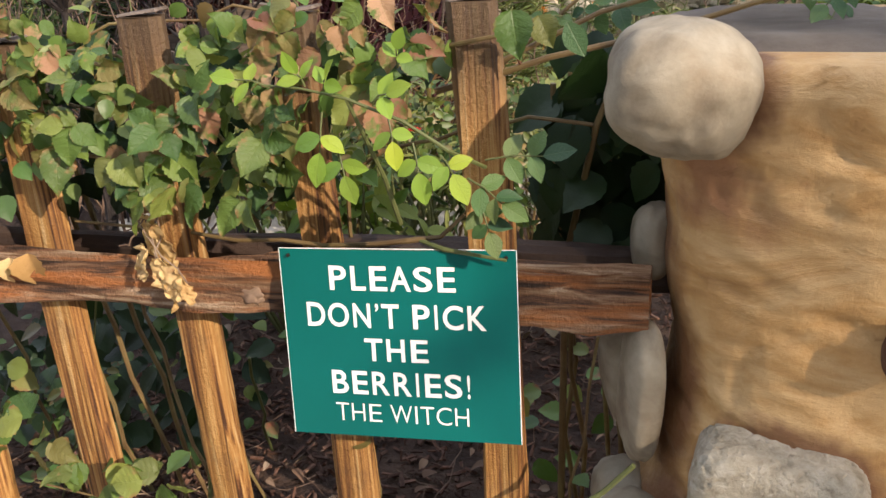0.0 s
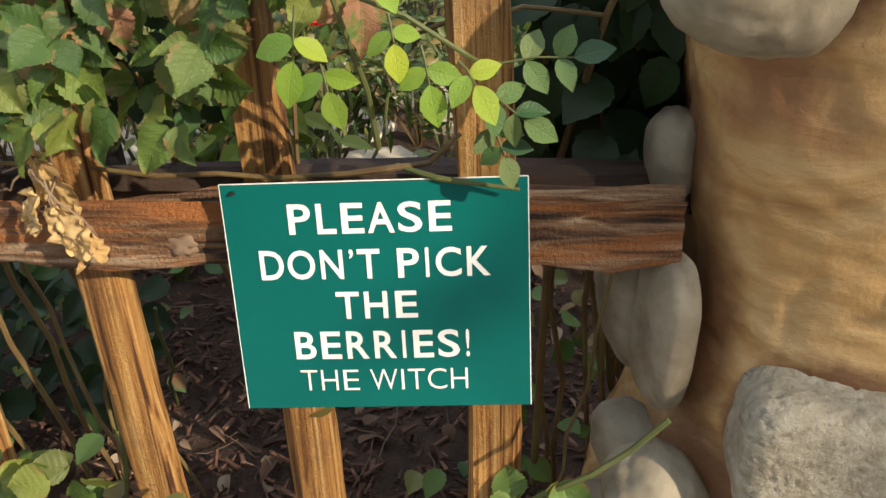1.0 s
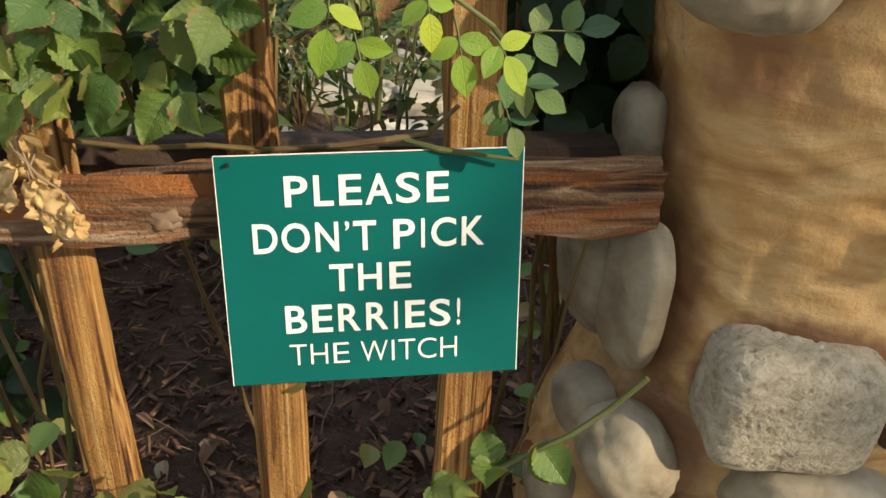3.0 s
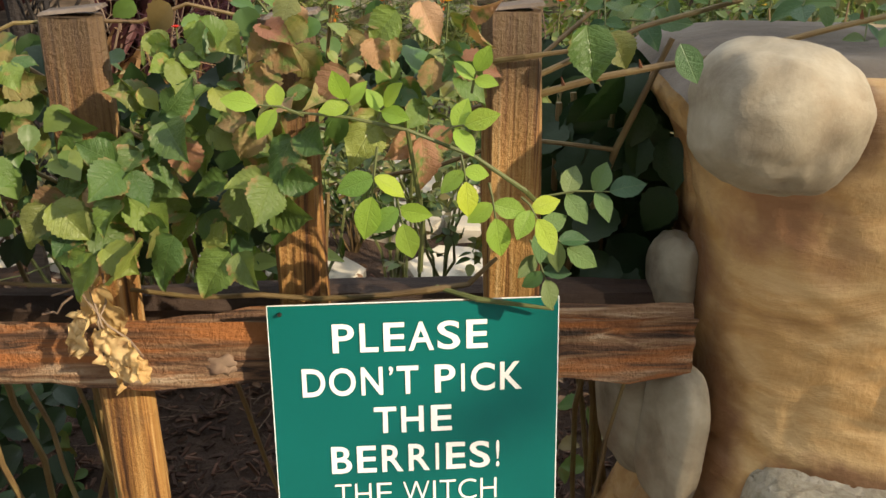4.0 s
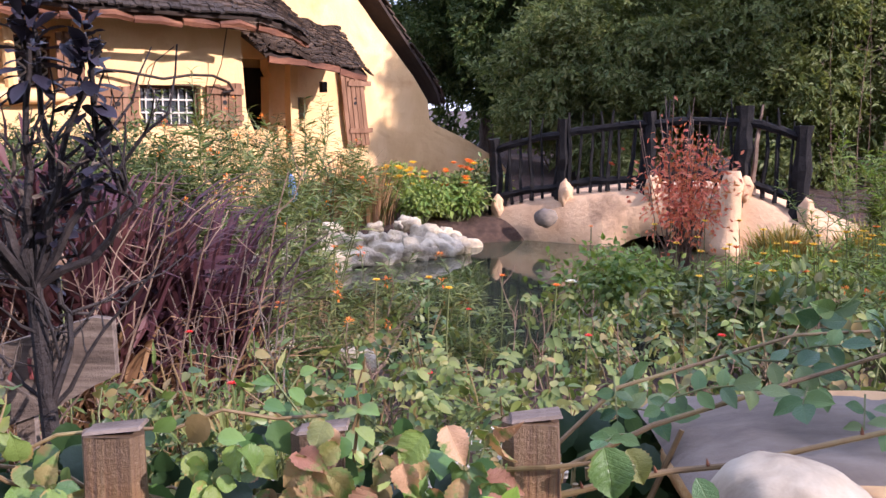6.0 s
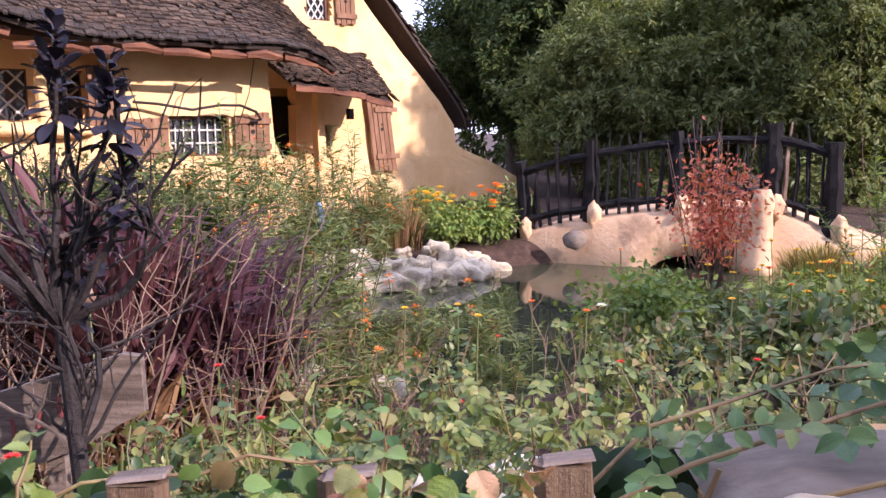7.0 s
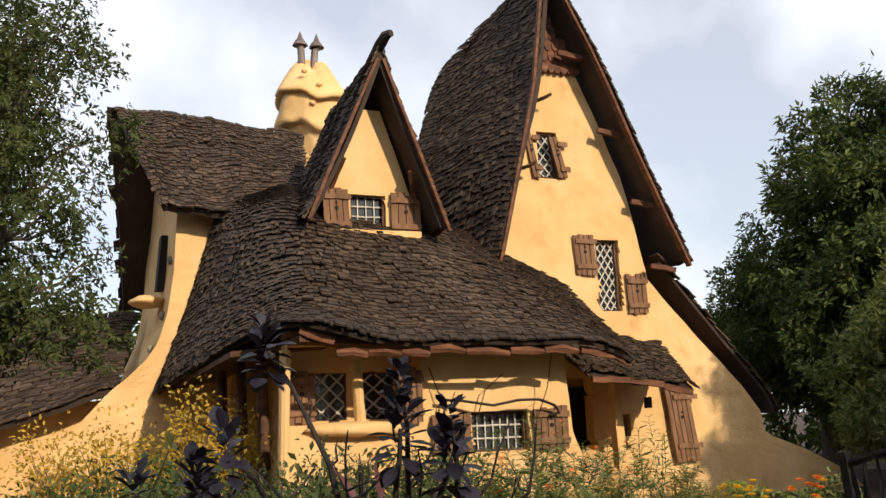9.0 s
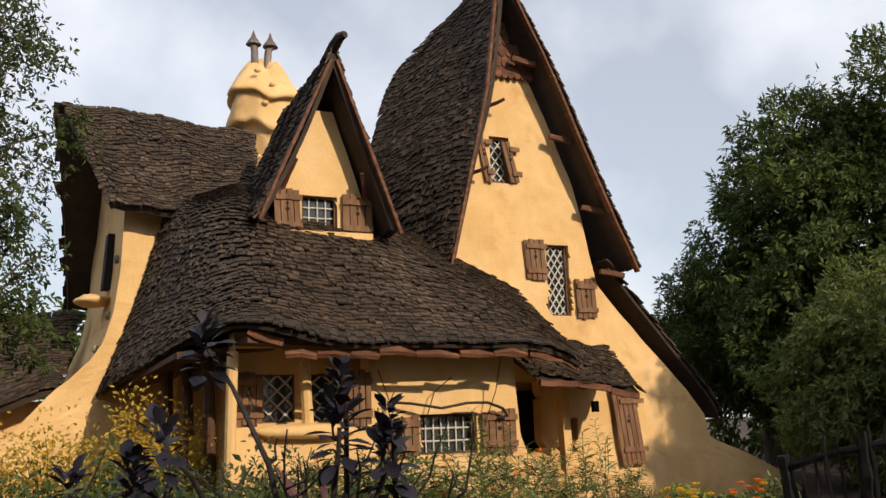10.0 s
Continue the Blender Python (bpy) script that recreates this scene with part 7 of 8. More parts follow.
def rose_bush(x, y, tall, wide, count=150, leaf=0.045, material=None, bare=0.45, label="leafy rose bush with thin green canes", flower=None):
    """Thin canes from one root, leafy in their upper half."""
    z0 = float(ground_z(x, y))
    bush = thing("rose_bush", (0, 0, 0), label, "rose", "roses in the bed")
    tips = [(x + rng.normal() * wide * .5, y + rng.normal() * wide * .5, z0 + tall * rng.uniform(.7, 1.05)) for _ in range(7)]
    p = Pile()
    stalks(p, (x, y, z0 - .02), tips, 0.0068)
    n = count
    k = rng.integers(0, len(tips), n)
    s = bare + (1 - bare) * rng.random(n) ** 0.8
    t = np.array(tips)[k]
    base = np.array((x, y, z0))
    at = base + (t - base) * s[:, None] + rng.normal(size=(n, 3)) * np.array((.07, .07, .05)) * wide / .35
    for q in range(0, n, 6):
        tube(p, bend(base + (t[q] - base) * (s[q] * .92), at[q], 4, 0.01, 0.01), 0.0018, 4, cap=False)
    part("branchwork", p, STEM_GREEN if rng.random() < .6 else CANE, bush)
    leaves = Pile()
    pts, ways, ups, sizes = [], [], [], []
    for c in at:
        d = unit(rng.normal(size=3) * (1, 1, .4) + (0, -.25, -.15))
        u = unit(rng.normal(size=3) * .6 + (0, -.35, .9))
        sd = unit(np.cross(d, u))
        for off, w in ((0.6, d), (0.15, sd + d * .4), (0.15, -sd + d * .4), (-.35, sd + d * .3), (-.35, -sd + d * .3)):
            pts.append(c + d * off * leaf)
            ways.append(w)
            ups.append(u + rng.normal(size=3) * .15)
            sizes.append(leaf * rng.uniform(.55, 1.2))
    strew(leaves, LEAF_ROSE, pts, ways, ups, sizes)
    part("foliage", leaves, material or L_ROSE_DARK, bush, smooth=True)
    if flower:
        for _ in range(2):
            t = tips[int(rng.integers(len(tips)))]
            bloom(bush, (t[0], t[1], t[2] + .02), 0.022, flower)
    return bush


def bloom(parent, at, size, material, eye=None, petals=10):
    p = Pile()
    w = np.arange(petals) * 2 * np.pi / petals + rng.random()
    for ring, up in ((1.0, 0.55), (0.85, 1.1), (0.6, 2.2)):
        way = np.stack([np.cos(w + ring), np.sin(w + ring), np.full(petals, up)], 1)
        strew(p, LEAF_SMALL, np.tile(np.array(at, float), (petals, 1)), way, np.tile((0, 0, 1.0), (petals, 1)), size * ring)
    f = part("flower", p, material, parent)
    if eye:
        part("eye", boulder(Pile(), (at[0], at[1], at[2] + size * .25), (size * .3, size * .3, size * .3), 1, 0.1, level=1), eye, f)
    return f


def milkweed(x, y, tall, wide, stems=6, leaf=0.105, flower=P_ORANGE, material=None, bloomed=0.10):
    """Upright stems with narrow paired leaves and flat orange heads."""
    z0 = float(ground_z(x, y))
    plant = thing("milkweed", (0, 0, 0), "tall milkweed with narrow green leaves and orange flower heads", "milkweed", "milkweeds by the pond")
    p, leaves, heads = Pile(), Pile(), Pile()
    for k in range(stems):
        tip = np.array((x + rng.normal() * wide * .5, y + rng.normal() * wide * .4, z0 + tall * rng.uniform(.62, 1.05)))
        base = np.array((x + rng.normal() * wide * .12, y + rng.normal() * wide * .12, z0 - .02))
        line = bend(base, tip, 9, 0.05 * rng.normal(), 0.03, (1, 0, 0))
        tube(p, line, np.linspace(.006, .0025, 9), 5, cap=False)
        twigs = [(line, 0.25)]
        for _ in range(3):
            i = int(rng.integers(4, 8))
            sub = bend(line[i], line[i] + np.array((rng.normal() * .16, rng.normal() * .16, tall * rng.uniform(.12, .26))), 6, 0.0, 0.015)
            tube(p, sub, .0025, 4, cap=False)
            twigs.append((sub, 0.0))
        for path, lo in twigs:
            n = int(34 * (1 - lo)) if lo else 16
            s = np.linspace(lo, 1, n) * (len(path) - 1.001)
            i = s.astype(int)
            c = path[i] + (path[np.minimum(i + 1, len(path) - 1)] - path[i]) * (s - i)[:, None]
            for sign in (1, -1):
                w = s * 2.4
                way = np.stack([np.cos(w) * sign, np.sin(w) * sign, 0.45 + rng.normal(size=n) * .25], 1)
                strew(leaves, LEAF_LANCE, c, way, np.tile((0, 0, 1.0), (n, 1)) + rng.normal(size=(n, 3)) * .3, leaf * rng.uniform(.6, 1.2, n) * (1.15 - s / len(path) * .5))
            if rng.random() < bloomed and flower:
                m = 16
                o = unit(rng.normal(size=(m, 3)) + (0, 0, .8))
                strew(heads, LEAF_SMALL, path[-1] + o * .014, o, np.tile((0, 0, 1.0), (m, 1)), 0.023)
    part("branchwork", p, STEM_GREEN, plant)
    part("foliage", leaves, material or L_MILK, plant)
    if heads.n:
        tagged(part("flower_head", heads, flower, plant, "small orange flower head"), kind="stuff")
    return plant


def grass_clump(name, x, y, tall, wide, blades, material, label, category, straw=None, droop=0.5, blade=0.012, spread=0.10):
    """Arching blades from one root."""
    z0 = float(ground_z(x, y))
    plant = thing(name, (0, 0, 0), label, category)
    for mat_, share, k in ((material, 1.0, 0), (straw, 0.45, 1)):
        if not mat_:
            continue
        p = Pile()
        n = int(blades * share)
        for _ in range(n):
            w = rng.random() * 2 * np.pi
            d = np.array((math.cos(w), math.sin(w), 0))
            b = np.array((x, y, z0)) + d * rng.random() * spread
            h = tall * rng.uniform(.55, 1.05) * (0.62 if k else 1)
            r = wide * rng.uniform(.3, 1.0)
            side = np.array((-d[1], d[0], 0))
            bw = blade * rng.uniform(.6, 1.3)
            v, f = [], []
            m = 7
            for i in range(m + 1):
                s = i / m
                c = b + d * r * s ** 1.7 + np.array((0, 0, h * (s - droop * s ** 2.6)))
                ww = bw * (1 - s ** 2) + .0006
                v += [c - side * ww, c + side * ww + np.array((0, 0, ww * .4))]
                if i:
                    f.append((2 * i - 2, 2 * i - 1, 2 * i + 1, 2 * i))
            p.add(v, f)
        tagged(part("foliage" if not k else "dry_foliage", p, mat_, plant), kind="stuff")
    return plant


def leafy_mound(name, x, y, z, size, count, shape, leaf, material, label, category, stem=CANE, group="", stems=10, hollow=0.35, facing=(0, -.3, .8)):
    """A bush of many leaves in uneven clumps on branching stems."""
    plant = thing(name, (0, 0, 0), label, category, group)
    sx, sy, sz = size
    c = np.array((x, y, z + sz))
    clumps = unit(rng.normal(size=(14 + count // 150, 3))) * rng.uniform(hollow, 1.0, (14 + count // 150, 1))
    clumps[:, 2] = np.abs(clumps[:, 2]) * 1.0 - 0.35
    k = rng.integers(0, len(clumps), count)
    o = clumps[k] + rng.normal(size=(count, 3)) * 0.20
    at = c + o * np.array((sx, sy, sz))
    at = at[at[:, 2] > z + 0.02]
    n = len(at)
    p = Pile()
    for q in clumps[:max(stems, 1) * 2]:
        e = c + q * np.array((sx, sy, sz)) * .95
        tube(p, bend((x + rng.normal() * sx * .1, y + rng.normal() * sy * .1, z - .05), e, 7, 0.1 * sx, 0.06 * sx, (rng.normal(), rng.normal(), 0)), np.linspace(.016, .004, 7) * max(.6, sz), 5, cap=False)
    tagged(part("branchwork", p, stem, plant), kind="stuff")
    leaves = Pile()
    out = (at - c) / np.array((sx, sy, sz))
    way = unit(out + rng.normal(size=(n, 3)) * .7 + (0, 0, -.1))
    up = unit(out * .5 + np.array(facing) + rng.normal(size=(n, 3)) * .45)
    strew(leaves, shape, at, way, up, leaf * rng.uniform(.6, 1.25, n))
    part("foliage", leaves, material, plant)
    return plant


def tree(x, y, tall, lobes, count, leaf, material, label, trunk_r=0.22, shape=None, bark=BARK, z0=None):
    """A trunk with limbs into lobes (x, y, z, r) of many small leaf clumps with gaps between them."""
    z0 = float(ground_z(x, y)) if z0 is None else z0
    t = thing("tree", (0, 0, 0), label, "tree")
    fork = np.array((x, y, z0 + tall * .35))
    part("trunk", tube(Pile(), bend((x, y, z0 - .2), fork, 8, 0.1, 0.12, (1, 0, 0)), np.linspace(trunk_r * 1.3, trunk_r * .8, 8), 12, 0.08), bark, t, smooth=True)
    share = np.array([q[3] ** 2 for q in lobes])
    share = share / share.sum()
    leaves = Pile()
    for (lx, ly, lz, r), w in zip(lobes, share):
        c = np.array((lx, ly, lz))
        limb = bend(fork + rng.normal(size=3) * .05, c, 8, 0.15, 0.15, (0, 0, 1))
        lp = Pile()
        tube(lp, limb, np.linspace(trunk_r * .5, trunk_r * .12, 8), 7, 0.06)
        n = int(count * w)
        m = max(10, n // 110)
        cl = unit(rng.normal(size=(m, 3))) * (rng.uniform(.45, 1.08, (m, 1)))
        for q in cl[:10]:
            tube(lp, bend(limb[5], c + q * r * .95, 6, 0.05, 0.08 * r), np.linspace(trunk_r * .14, .008, 6), 5)
        part("limb", lp, bark, t)
        k = rng.integers(0, m, n)
        o = cl[k] + np.clip(rng.normal(size=(n, 3)), -1.5, 1.5) * (0.26 / r if r > 1.3 else 0.16)
        o[: n // 5] = np.clip(rng.normal(size=(n // 5, 3)), -2, 2) * .36
        at = c + o * r * np.array((1, 1, .92))
        way = unit(o + rng.normal(size=(n, 3)) * .8 + (0, 0, -.35))
        up = unit(o * .8 + (0.22, -0.18, .40) + rng.normal(size=(n, 3)) * .45)
        strew(leaves, shape or LEAF_SPRAY, at, way, up, leaf * rng.uniform(.6, 1.3, n))
    part("crown", leaves, material, t)
    return t


# bed just behind the fence
for x, y, tall, wide, n, kind in ((-0.75, 2.15, 0.80, .30, 60, 0), (-0.40, 2.35, 0.80, .32, 70, 0), (0.00, 2.45, 0.80, .30, 65, 0), (0.42, 2.3, 0.88, .35, 110, 0), (0.80, 2.1, 0.98, .40, 130, 0),
                                  (1.20, 2.3, 1.02, .42, 110, 0), (-0.15, 3.0, 0.72, .36, 75, 1),
                                  (0.30, 3.1, 0.78, .36, 80, 1), (-0.60, 3.0, 0.70, .36, 75, 0), (1.45, 3.6, 0.82, .45, 90, 0), (0.80, 3.7, 0.74, .40, 80, 1), (0.0, 3.9, 0.62, .40, 60, 1), (-0.35, 3.5, 0.66, .36, 60, 1),
                                  (1.9, 3.4, 0.9, .45, 90, 0), (2.1, 4.2, 0.8, .5, 90, 0), (1.2, 4.4, 0.72, .4, 80, 0), (-0.1, 4.5, 0.70, .40, 80, 0), (0.55, 4.7, 0.72, .42, 85, 1), (1.0, 5.3, 0.72, .42, 80, 0), (0.1, 5.6, 0.55, .36, 60, 1), (-0.55, 4.0, 0.74, .36, 80, 0), (-0.85, 2.75, 0.78, .3, 70, 0)):
    rose_bush(x, y, tall, wide, n, 0.038 if y < 2.6 else 0.046, (L_ROSE_DARK, L_MILK)[kind], 0.84 if -0.5 < x < 0.35 and y < 3.2 else 0.5, flower=P_RED if rng.random() < .2 else None)
leafy_mound("geranium", -0.60, 2.75, 0.30, (.42, .25, .22), 420, LEAF_LANCE, 0.10, L_ROSE_DARK, "low dark green bedding plant with narrow leaves", "bedding plant", STEM_GREEN)
leafy_mound("geranium", -0.95, 3.3, 0.25, (.40, .3, .24), 420, LEAF_LANCE, 0.10, L_MILK, "low grey-green bedding plant with narrow leaves", "bedding plant", STEM_GREEN)
leafy_mound("geranium", -0.48, 2.05, 0.45, (.16, .12, .18), 90, LEAF_ROSE, 0.07, L_LIGHT, "small lime-green leafy plant", "bedding plant", STEM_GREEN)
salvia = thing("red_salvia", (0, 0, 0), "thin green stems with small red flowers", "flower")
for x, y, z in ((-0.60, 2.6, 0.88), (-0.85, 3.1, 0.90), (0.1, 4.6, 0.66), (0.55, 5.0, 0.62)):
    part("stem", tube(Pile(), bend((x + .05, y, float(ground_z(x, y))), (x, y, z), 6, .02, .02), .003, 5), STEM_GREEN, salvia)
    bloom(salvia, (x, y, z), 0.017, P_RED if x < 0.3 else P_ORANGE, petals=8)

# pond-side plants
for x, y, tall, wide, stems in ((-1.05, 5.3, 1.25, .5, 9), (-1.45, 5.9, 1.72, .7, 20), (-1.95, 6.1, 1.60, .6, 17), (-0.85, 6.0, 1.45, .5, 10), (-1.2, 6.4, 1.68, .7, 15), (-2.4, 6.6, 1.5, .6, 10), (-1.7, 5.4, 1.30, .5, 9)):
    milkweed(x, y, tall, wide, stems, material=L_TREE if x < -1.6 else None)
for x, y, tall, wide, stems in ((-0.32, 5.3, 0.98, .28, 4), (-0.02, 5.4, 1.02, .26, 4), (-0.55, 5.1, 0.90, .26, 4), (0.18, 5.1, 0.72, .2, 3), (-0.75, 4.6, 0.8, .3, 5)):
    milkweed(x, y, tall, wide, stems, 0.085, P_ORANGE if rng.random() < .7 else P_YELLOW, None, .18)
leafy_mound("shrub", 1.15, 6.7, -0.02, (.42, .40, .44), 2200, LEAF_ROSE, 0.055, L_LIGHT, "rounded fresh green shrub at the water's edge", "shrub", STEM_GREEN)
leafy_mound("shrub", 1.75, 7.4, 0.0, (.45, .45, .26), 1500, LEAF_ROSE, 0.06, L_MILK, "rounded green shrub at the water's edge", "shrub", STEM_GREEN)
leafy_mound("shrub", 1.9, 5.6, 0.0, (.6, .5, .34), 1300, LEAF_ROSE, 0.08, L_ROSE_DARK, "leafy green shrub in the bed", "shrub", STEM_GREEN)
leafy_mound("shrub", 2.7, 6.2, 0.0, (.7, .6, .36), 1800, LEAF_ROSE, 0.075, L_MILK, "leafy green shrub in the bed", "shrub", STEM_GREEN)
leafy_mound("shrub", 2.9, 8.0, 0.0, (.7, .6, .30), 1200, LEAF_LANCE, 0.12, L_LIGHT, "leafy yellow-green shrub in the bed", "shrub", STEM_GREEN)
rud = thing("coneflower_bed", (0, 0, 0), "yellow coneflowers with dark eyes on green stems", "flower")
for k in range(46):
    x, y = rng.uniform(1.6, 3.4), rng.uniform(5.7, 7.6)
    z = 0.66 + rng.uniform(-.06, .16)
    part("stem", tube(Pile(), bend((x + .05, y, 0), (x, y, z), 5, .02, .02), .003, 4), STEM_GREEN, rud)
    bloom(rud, (x, y, z), 0.035, P_YELLOW if rng.random() < .8 else P_ORANGE, P_BROWN, 9)
for x, y, z, m in ((0.82, 6.2, 0.50, P_WHITE), (-0.35, 4.6, .80, P_YELLOW), (-0.1, 4.9, .76, P_YELLOW), (0.3, 5.2, .72, P_ORANGE), (-0.6, 5.0, .90, P_ORANGE), (0.5, 4.4, .82, P_ORANGE), (0.0, 4.2, .84, P_YELLOW), (1.3, 4.9, .78, P_YELLOW), (1.7, 5.2, .80, P_ORANGE), (3.4, 8.4, .75, P_ORANGE), (2.6, 4.6, .95, P_RED), (2.75, 4.7, .98, P_ORANGE), (1.1, 7.2, .75, P_ORANGE)):
    tall_flower = thing("garden_flower", (0, 0, 0), "single bright flower on a thin stem", "flower")
    part("stem", tube(Pile(), bend((x, y, float(ground_z(x, y)) - .02), (x, y, z), 5, .02, .02), .004, 4), STEM_GREEN, tall_flower)
    bloom(tall_flower, (x, y, z), 0.045 if m is P_WHITE else 0.024, m, petals=12)
# red-leaved shrub before the bridge
red = leafy_mound("red_shrub", 2.25, 9.0, 0.1, (.50, .42, .72), 1900, LEAF_SMALL, 0.062, L_RED, "airy shrub with thin stems and orange-red autumn leaves", "shrub", STEM_DRY, stems=16, hollow=.3)
p = Pile()
for k in range(16):
    tube(p, bend((2.25 + rng.normal() * .08, 9.0, 0), (2.25 + rng.normal() * .2, 9 + rng.normal() * .2, rng.uniform(1.3, 1.8)), 7, .03, .03), .005, 4)
part("branchwork", p, STEM_DRY, red)
# reeds and green at the right of the bridge
for k in range(14):
    grass_clump("reed_clump", rng.uniform(3.2, 6.0), rng.uniform(9.6, 11.6), rng.uniform(.55, .8), .3, 130, L_GOLD, "golden yellow reed clump beside the bridge", "reeds", droop=.35, blade=.009, spread=.25)
for x, y, tall in ((4.15, 9.0, 1.45), (4.5, 9.2, 1.6), (4.9, 9.0, 1.55), (2.75, 4.9, 1.0), (2.6, 5.4, .95), (3.2, 6.8, 1.05)):
    milkweed(x, y, tall, .6, 10, 0.14 if tall > 1.2 else .1, P_ORANGE if tall < 1.2 else None, L_LIGHT)
# far bank
for x, y, r, m in ((-0.75, 14.2, .55, L_LIGHT), (-0.1, 14.0, .5, L_LIGHT), (0.35, 14.0, .38, L_ROSE_DARK), (-1.5, 13.9, .6, L_MILK), (-2.2, 12.8, .6, L_MILK), (0.15, 13.7, .40, L_LIGHT), (0.60, 14.5, .40, L_ROSE_DARK), (-0.35, 13.2, .42, L_LIGHT)):
    leafy_mound("flowering_shrub", x, y, float(ground_z(x, y)), (r, r * .8, .36), 1100, LEAF_SMALL, 0.09, m, "low flowering shrub on the far bank", "shrub", STEM_GREEN)
blooms = thing("lantana_blooms", (0, 0, 0), "orange and yellow flower heads among the far shrubs", "flower")
for k in range(34):
    x = rng.uniform(-1.0, 0.45)
    bloom(blooms, (x, 13.6 + rng.random() * .5, float(ground_z(x, 14)) + rng.uniform(.45, .85) * (1 if x > -.6 else .8)), .085, P_ORANGE if x > -.05 and rng.random() < .8 else P_YELLOW, petals=8)
for x, y, tall, wide, stems in ((-1.3, 12.6, 1.35, .7, 9), (-2.0, 11.8, 1.6, .8, 12), (-2.7, 11.0, 1.6, .8, 12), (-3.3, 10.2, 1.5, .8, 12), (-2.6, 9.6, 1.45, .7, 10), (-3.9, 9.2, 1.5, .8, 12), (-3.2, 8.2, 1.45, .8, 12), (-4.6, 9.6, 1.55, .8, 12)):
    milkweed(x, y, tall, wide, stems, .13, P_ORANGE if x > -2.5 else None, None if x > -2.3 else L_OAK)
grass_clump("tan_grass", -1.45, 12.9, 1.5, .5, 240, L_STRAW, "feathery tan grass before the house wall", "grass", L_MILK, .25, .007, .3)
grass_clump("tan_grass", -1.0, 13.3, 1.2, .4, 180, L_STRAW, "feathery tan grass before the house wall", "grass", L_MILK, .25, .007, .3)
ornament = thing("garden_ornament", (-1.47, 9.0, 0.0), "small blue-grey pointed ornament on a stake", "ornament")
part("stake", tube(Pile(), [(0, 0, -.05), (0, 0, .75)], .012, 6), STEM_DRY, ornament)
part("cone", tube(Pile(), [(0, 0, .72), (0.01, 0, .80), (0, 0, .95), (-.02, 0, 1.02)], [.03, .05, .035, .006], 8), plain("blue_grey_glaze", (0.12, 0.2, 0.32), .3), ornament)

# purple grass and the black-leaved shrub
grass_clump("purple_grass", -1.50, 4.0, 2.35, .80, 420, L_PURPLE, "arching dark purple fountain grass with straw at its foot", "grass", L_STRAW, .44, .017, .22)
grass_clump("purple_grass", -2.05, 4.2, 2.3, .7, 300, L_PURPLE, "arching dark purple fountain grass with straw at its foot", "grass", L_STRAW, .44, .018, .22)
grass_clump("purple_grass", -1.15, 4.3, 2.0, .6, 220, L_PURPLE, "arching dark purple fountain grass with straw at its foot", "grass", L_STRAW, .40, .016, .18)
leafy_mound("purple_shrub", -1.62, 4.15, 0.1, (.55, .4, .74), 520, LEAF_LANCE, 0.24, L_PURPLE, "dark maroon shrub with long pointed leaves", "shrub", BARK_BLACK, stems=12)
leafy_mound("shrub", -2.45, 4.6, 0.0, (.55, .4, .80), 2300, LEAF_SMALL, 0.07, L_FIR, "dark olive shrub among dry stems", "shrub", BARK, stems=10)
leafy_mound("shrub", -3.2, 4.8, 0.0, (.6, .4, .80), 2300, LEAF_SMALL, 0.07, L_FIR, "dark green shrub among dry stems", "shrub", BARK, stems=10)
grass_clump("straw_clump", -2.2, 3.7, 1.1, .5, 130, L_STRAW, "dry straw-coloured stems and leaves", "grass", L_RUSSET, .45, .012, .2)
grass_clump("straw_clump", -1.65, 3.7, 1.05, .5, 160, L_STRAW, "dry straw-coloured stems and leaves", "grass", L_RUSSET, .45, .014, .2)
grass_clump("straw_clump", -1.2, 3.75, 0.9, .4, 120, L_STRAW, "dry straw-coloured stems and leaves", "grass", L_RUSSET, .45, .012, .2)


